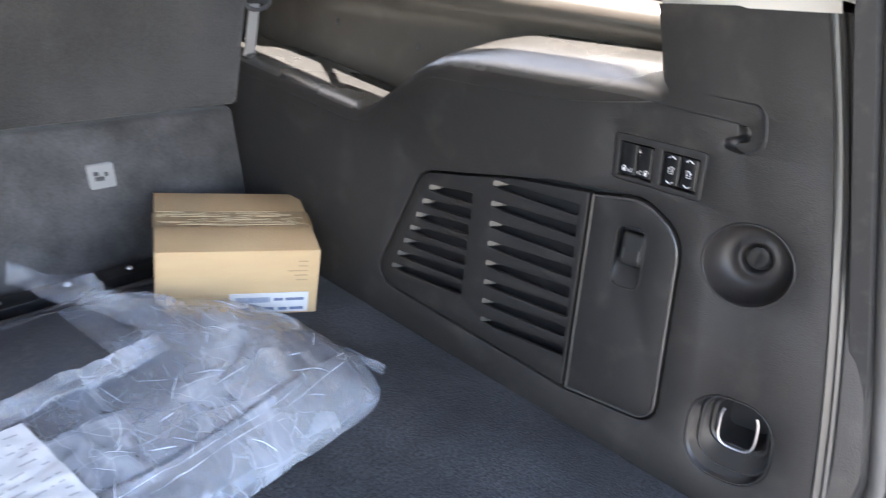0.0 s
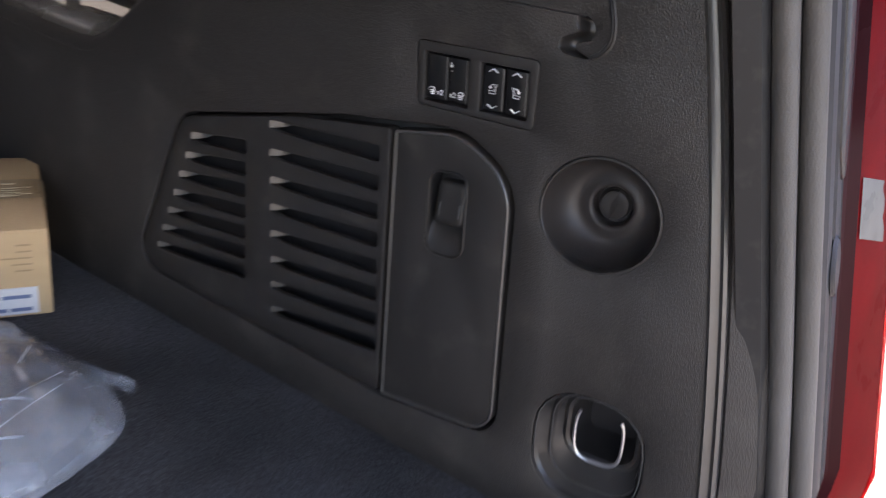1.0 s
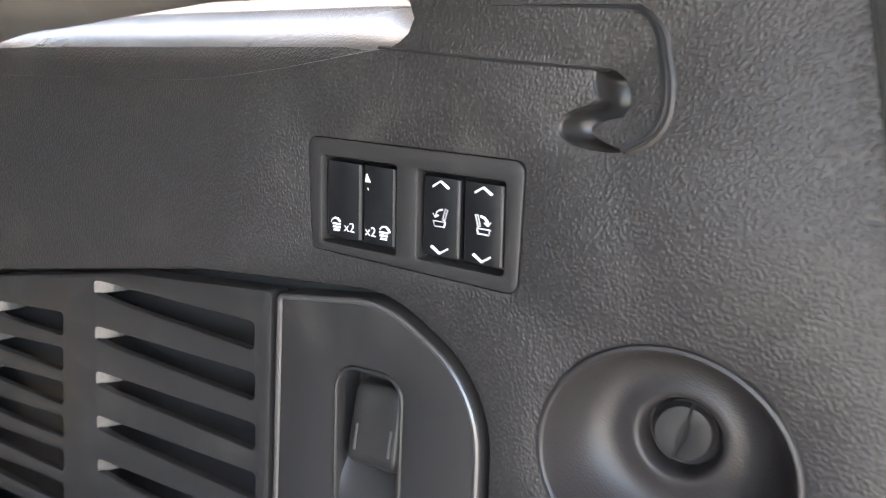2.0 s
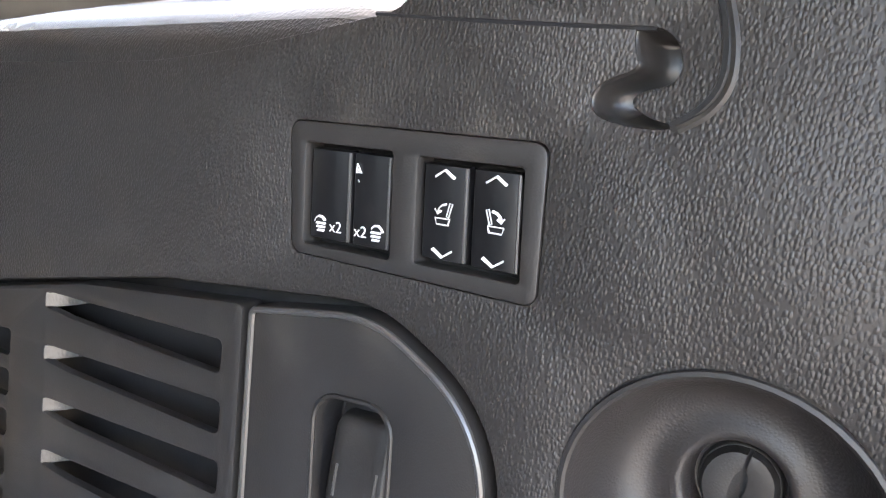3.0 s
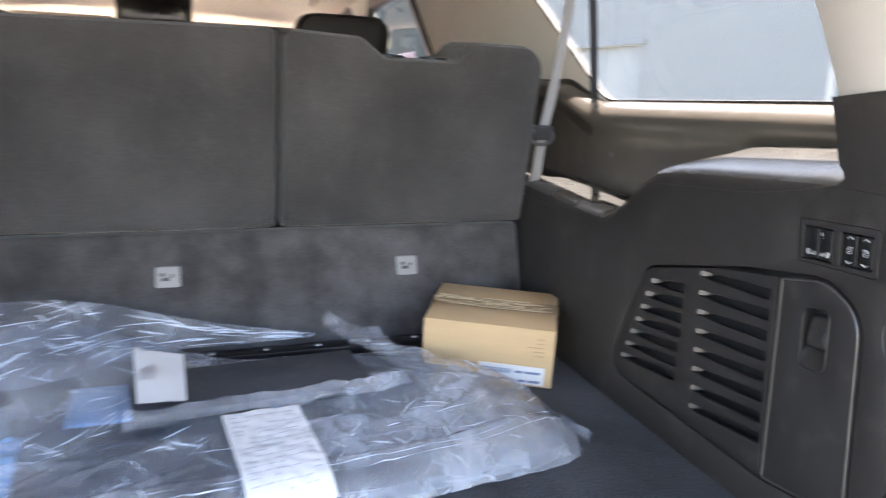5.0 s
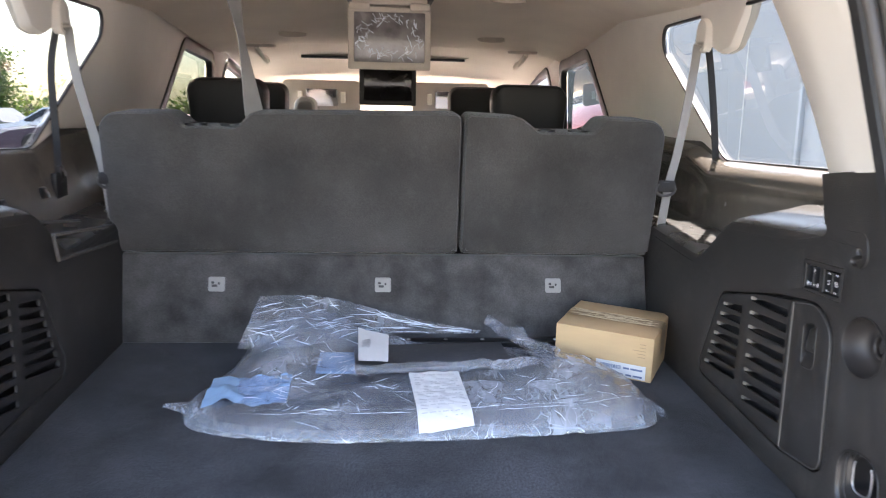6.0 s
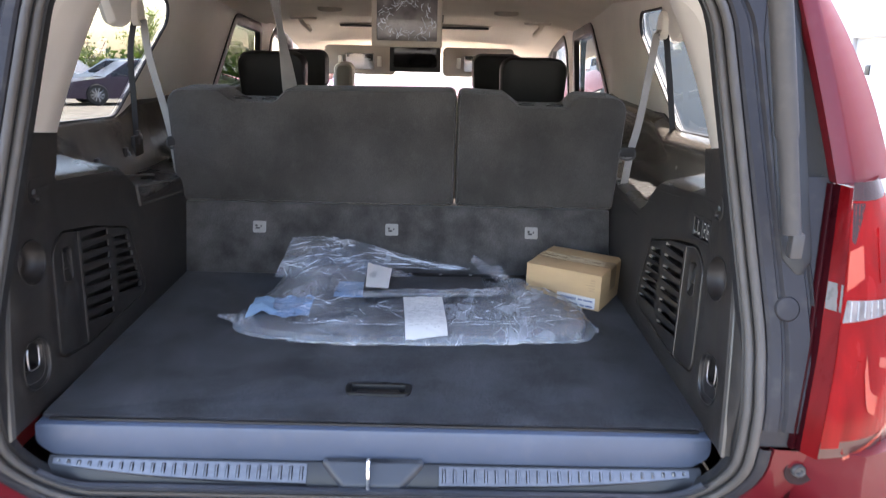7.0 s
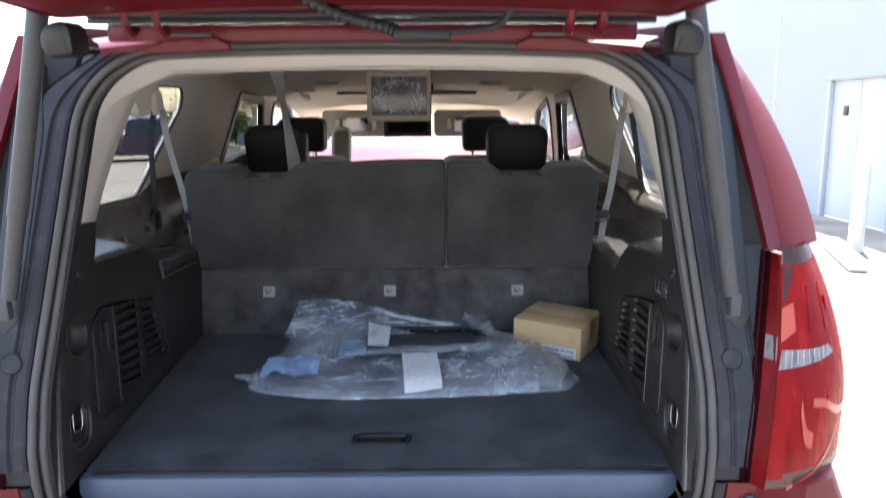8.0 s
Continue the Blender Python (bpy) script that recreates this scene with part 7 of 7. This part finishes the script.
def sheet_on_bag(c0, c1, c2, c3, lift, nu=28, nv=56):
    """A paper lying on the film between four corners of the plan."""
    bm = bmesh.new()
    rows = []
    for i in range(nu + 1):
        row = []
        for j in range(nv + 1):
            a, b = i / nu, j / nv
            p = Vector(c0).lerp(Vector(c1), a).lerp(Vector(c3).lerp(Vector(c2), a), b)
            edge = (1 - min(1.0, max(0.0, (0.42 - p.y) / 0.10)) ** 4)
            z = 0.8535 + (bag_top(p.x, p.y) + 0.004) * max(0.25, edge) + lift + 0.0034 * abs(noise.noise(Vector((p.x * 22, p.y * 48, 3)))) + 0.0012 * noise.noise(Vector((p.x * 70, p.y * 90, 5)))
            row.append(Vector((p.x, p.y, z)))
        rows.append(row)
    skin(bm, rows, closed=False)
    return bm


note = thing("paper_note", "creased white printed delivery note lying on the bag", "paper", (0.08, 0.42, 0.89))
corners = ((0.022, 0.500), (0.118, 0.505), (0.132, 0.335), (0.036, 0.325))
part("paper", sheet_on_bag(*corners, 0.004), PAPER, note)
bars = bmesh.new()
rng = random.Random(9)
for k in range(16):
    b = 0.06 + 0.055 * k
    a = 0.08
    while a < 0.9:
        w = rng.uniform(0.03, 0.16)
        if rng.random() < 0.62:
            def at(a, b):
                p = Vector(corners[0]).lerp(Vector(corners[1]), a).lerp(Vector(corners[3]).lerp(Vector(corners[2]), a), b)
                edge = (1 - min(1.0, max(0.0, (0.42 - p.y) / 0.10)) ** 4)
                return Vector((p.x, p.y, 0.8535 + (bag_top(p.x, p.y) + 0.004) * max(0.25, edge) + 0.0034 * abs(noise.noise(Vector((p.x * 22, p.y * 48, 3)))) + 0.0012 * noise.noise(Vector((p.x * 70, p.y * 90, 5))) + 0.0046))
            vs = [bars.verts.new(at(*q)) for q in ((a, b), (min(a + w, 0.93), b), (min(a + w, 0.93), b + 0.012), (a, b + 0.012))]
            bars.faces.new(vs)
        a += w + 0.04
part("print", bars, FAINT_INK, note, "faint unreadable print as bars")
tagp = thing("paper_label", "small white printed label on the dark mat strip", "label", (-0.055, 0.62, 0.89))
part("paper", sheet_on_bag((-0.080, 0.660), (-0.016, 0.652), (-0.017, 0.530), (-0.075, 0.536), 0.013, 8, 8), PAPER, tagp)
bars = bmesh.new()
for k in range(9):
    add_box(bars, (-0.070 + 0.002 * k, 0.575, 0.9295), (-0.0692 + 0.002 * k, 0.625, 0.9305))
part("print", bars, FAINT_INK, tagp, "barcode as bars")


# ---- trees ----
def tree(x, y, h, spread, seed, leaf, label, count=2600, size=0.16, trunk_r=0.09, narrow=False):
    rng = random.Random(seed)
    t = thing("tree", label, "tree", (x, y, 0), group="lot trees", frame_of=FLAT)
    wood = bmesh.new()
    top = Vector((x + rng.uniform(-0.2, 0.2), y, h * 0.8))
    trunk = smooth_line([(x, y, 0), (x + rng.uniform(-0.1, 0.1), y + rng.uniform(-0.1, 0.1), h * 0.35), top], 6)
    tube(trunk, trunk_r, 8, bm=wood, taper=[1.0 - 0.75 * k / 12 for k in range(13)])
    tips = []
    for k in range(13):
        base = trunk[4 + (k * 8) // 13]
        a, up = rng.uniform(0, 6.28), rng.uniform(0.3, 0.9)
        reach = spread * rng.uniform(0.5, 1.0) * (0.35 if narrow else 1)
        tip = base + Vector((math.cos(a) * reach, math.sin(a) * reach, up * reach + 0.4))
        mid = base.lerp(tip, 0.5) + Vector((0, 0, -0.08))
        tube(smooth_line([base, mid, tip], 4), trunk_r * 0.35, 5, bm=wood, taper=[1 - 0.1 * j for j in range(9)])
        tips += [tip, mid, base.lerp(tip, 0.75)]
    tips += [top, top + Vector((0, 0, h * 0.12))]
    part("trunk", wood, BARK, t)
    verts, faces = [], []
    clumps = [tip + Vector((rng.gauss(0, 0.25), rng.gauss(0, 0.25), rng.gauss(0, 0.2))) * spread * 0.5 for tip in tips for _ in range(2)]
    for _ in range(count):
        c = rng.choice(clumps)
        rad = spread * (0.22 if not narrow else 0.16)
        p = c + Vector((rng.gauss(0, rad), rng.gauss(0, rad), rng.gauss(0, rad * 0.8)))
        if p.z < h * 0.25:
            continue
        a = Vector((rng.gauss(0, 1), rng.gauss(0, 1), rng.gauss(0, 0.6))).normalized()
        b = a.cross(Vector((rng.gauss(0, 1), rng.gauss(0, 1), rng.gauss(0, 1)))).normalized()
        s = size * rng.uniform(0.6, 1.3)
        i = len(verts)
        verts += [p - a * s * 0.5, p + b * s * 0.28, p + a * s * 0.5, p - b * s * 0.28]
        faces.append((i, i + 1, i + 2, i + 3))
    mesh = bpy.data.meshes.new("crown")
    base = Vector((x, y, 0))
    mesh.from_pydata([v - base for v in verts], [], faces)
    mesh.materials.append(leaf)
    ob = new("crown", mesh)
    ob.parent = t
    return t


for k, (x, y, h, sp) in enumerate(((-14.9, 32, 2.1, 0.6), (-17.6, 32, 2.0, 0.6), (-13.2, 33, 2.0, 0.6), (-20.5, 33, 2.4, 0.8), (-9.0, 34, 2.6, 0.8), (-24, 34, 2.6, 0.9))):
    tree(x, y, h, sp, 11 + k, LEAF, "young green tree at the far edge of the lot", 600, 0.10)
for k, (x, y, h) in enumerate(((-16.6, 33, 4.0), (-17.2, 33.5, 3.6), (-19.3, 35, 3.9))):
    tree(x, y, h, 1.6, 51 + k, LEAF_DARK, "dark narrow evergreen behind the parked cars", 3000, 0.14, narrow=True)
tree(-17.3, 26.6, 5.6, 1.8, 77, LEAF, "leafy green tree near the lot edge", 2600, 0.12)
tree(-12.1, 30.6, 3.9, 0.85, 73, LEAF, "leafy green tree behind the parked cars", 1500, 0.10)
rng = random.Random(5)
verts, faces = [], []
for _ in range(9000):
    p = Vector((rng.uniform(-60, -9), 36 + rng.gauss(0, 0.5), abs(rng.gauss(0.9, 0.5))))
    a = Vector((rng.gauss(0, 1), rng.gauss(0, 1), rng.gauss(0, 1))).normalized()
    b = a.cross(Vector((rng.gauss(0, 1), rng.gauss(0, 1), rng.gauss(0, 1)))).normalized()
    s, i = rng.uniform(0.2, 0.4), len(verts)
    verts += [p - a * s * 0.5, p + b * s * 0.3, p + a * s * 0.5, p - b * s * 0.3]
    faces.append((i, i + 1, i + 2, i + 3))
mesh = bpy.data.meshes.new("hedge")
mesh.from_pydata(verts, [], faces)
mesh.materials.append(LEAF_DARK)
tagged(new("hedge", mesh), "low dark green hedge at the edge of the lot", "hedge", "", "stuff")


# ---- parked cars ----
def parked(x, y, rot, paint, label, length=4.7, height=1.5, width=1.82, suv=False, pickup=False):
    m = Matrix.Translation((x, y, 0)) @ pose(0, 0, 0, 0, 0, rot)
    c = thing("parked_car", label, "car", (x, y, 0), group="parked cars", frame_of=FLAT)
    hw, L = width / 2, length
    belt = 0.62 * height
    if pickup:
        side = [(-L / 2, 0.55), (-L / 2, belt + 0.12), (-L * 0.08, belt + 0.12), (L * 0.22, belt), (L * 0.46, belt - 0.08), (L / 2, 0.75), (L / 2, 0.4)]
        roof = [(-L * 0.08, belt + 0.1), (-L * 0.05, height), (L * 0.12, height), (L * 0.24, belt)]
    elif suv:
        side = [(-L / 2, 0.4), (-L / 2, belt), (L * 0.18, belt), (L * 0.44, belt - 0.12), (L / 2, 0.7), (L / 2, 0.35)]
        roof = [(-L * 0.48, belt), (-L * 0.42, height - 0.05), (-L * 0.2, height), (L * 0.05, height - 0.04), (L * 0.22, belt)]
    else:
        side = [(-L / 2, 0.4), (-L / 2, belt - 0.02), (-L * 0.35, belt + 0.02), (L * 0.2, belt), (L * 0.44, belt - 0.15), (L / 2, 0.62), (L / 2, 0.3)]
        roof = [(-L * 0.36, belt), (-L * 0.2, height - 0.04), (0, height), (L * 0.08, height - 0.05), (L * 0.24, belt)]
    def shell(prof, w0, w1, low):
        bm = bmesh.new()
        loop = rpoly([(a, b, 0.10) for a, b in prof + [(prof[-1][0] - 0.02, low), (prof[0][0] + 0.02, low)]], 5)
        top = max(b for a, b in prof)
        def half(b):
            t = max(0.0, min(1.0, (b - low) / max(0.01, top - low)))
            return w0 + (w1 - w0) * t ** 1.5
        ring_l = [m @ Vector((half(p.y), p.x, p.y)) for p in loop]
        ring_r = [m @ Vector((-half(p.y), p.x, p.y)) for p in loop]
        a, b = skin(bm, [ring_l, ring_r])
        bm.faces.new(a)
        bm.faces.new(list(reversed(b)))
        return bm
    body = part("body", shell(side, hw, hw - 0.05, 0.22), paint, c)
    part("cabin", shell(roof, hw - 0.06, hw - 0.22, belt - 0.05), paint, c)
    pr = [(a * 0.94 + 0.0, b + 0.02 if k in (0, len(roof) - 1) else b - 0.06) for k, (a, b) in enumerate(roof)]
    for s in (-1, 1):
        loop = rpoly([(a, b, 0.05) for a, b in pr], 4)
        top = max(b for a, b in roof)
        low = belt - 0.05
        def half(b):
            t = max(0.0, min(1.0, (b - low) / (top - low)))
            return hw - 0.06 - 0.16 * t ** 1.5
        bm = bmesh.new()
        f = [bm.verts.new(m @ Vector((s * (half(p.y) + 0.008), p.x, p.y))) for p in loop]
        bm.faces.new(f)
        part("side_window", bm, DARK_SCREEN, c, "dark side glass")
    for e, yy in ((-1, -L / 2 - 0.005), (1, L / 2 + 0.005)):
        for s in (-1, 1):
            lw, lc = (0.06, hw - 0.09) if pickup else (0.15, hw - 0.27)
            part("lamp", box((s * lc - lw, yy - 0.02, belt - 0.22), (s * lc + lw, yy + 0.02, belt - 0.08), 0.01, 2, m), LENS_RED if e < 0 else LENS_CLEAR, c)
    part("bumper", box((-hw + 0.05, -L / 2 - 0.06, 0.32), (hw - 0.05, -L / 2 + 0.05, 0.58), 0.03, 2, m), CHROME if pickup else paint, c)
    for s in (-1, 1):
        for yy in (-L * 0.30, L * 0.30):
            bm = bmesh.new()
            r = 0.34 if not pickup else 0.38
            p = [(r * 0.62, -0.11), (r * 0.92, -0.11), (r, -0.07), (r, 0.07), (r * 0.92, 0.11), (r * 0.62, 0.11), (r * 0.3, 0.09)]
            skin(bm, [[m @ Vector((s * (hw - 0.08) + s * d, yy + math.cos(2 * math.pi * k / 24) * rr, r + math.sin(2 * math.pi * k / 24) * rr)) for k in range(24)] for rr, d in p])
            ty = part("tyre", bm, TYRE, c)
            bm = bmesh.new()
            cen = m @ Vector((s * (hw + 0.02), yy, r))
            for k in range(10):
                a = 2 * math.pi * k / 10
                tube([cen, m @ Vector((s * (hw + 0.02), yy + math.cos(a) * r * 0.62, r + math.sin(a) * r * 0.62))], 0.018, 5, bm=bm)
            tube([m @ Vector((s * (hw + 0.015), yy + math.cos(0.2618 * k) * r * 0.63, r + math.sin(0.2618 * k) * r * 0.63)) for k in range(24)], 0.018, 5, closed=True, bm=bm)
            part("rim", bm, ALLOY, ty)
    return c


SILVER = material("silver_paint", (0.58, 0.61, 0.66), 0.35, metal=0.1, coat=1.0, vary=0.04)
PLUM = material("plum_paint", (0.04, 0.018, 0.035), 0.35, coat=0.5, vary=0.05)
SLATE = material("grey_truck_paint", (0.045, 0.048, 0.05), 0.5, coat=0.15, vary=0.05)
INKY = material("black_car_paint", (0.015, 0.015, 0.018), 0.3, coat=1.0, vary=0.05)
parked(-12.35, 20.85, 35, SLATE, "grey pickup truck parked with its tail towards the car", 5.4, 1.8, 1.95, pickup=True)
parked(-10.3, 24.6, 128, PLUM, "dark plum saloon parked on the lot", 4.7, 1.45)
parked(-12.6, 28.4, 112, SILVER, "silver estate car parked on the lot", 4.7, 1.5, suv=True)
parked(-5.0, 27.5, 78, SILVER, "silver hatchback parked on the lot", 4.5, 1.6, suv=True)
parked(-15.5, 29.0, 78, INKY, "black saloon parked further back", 4.6, 1.45)
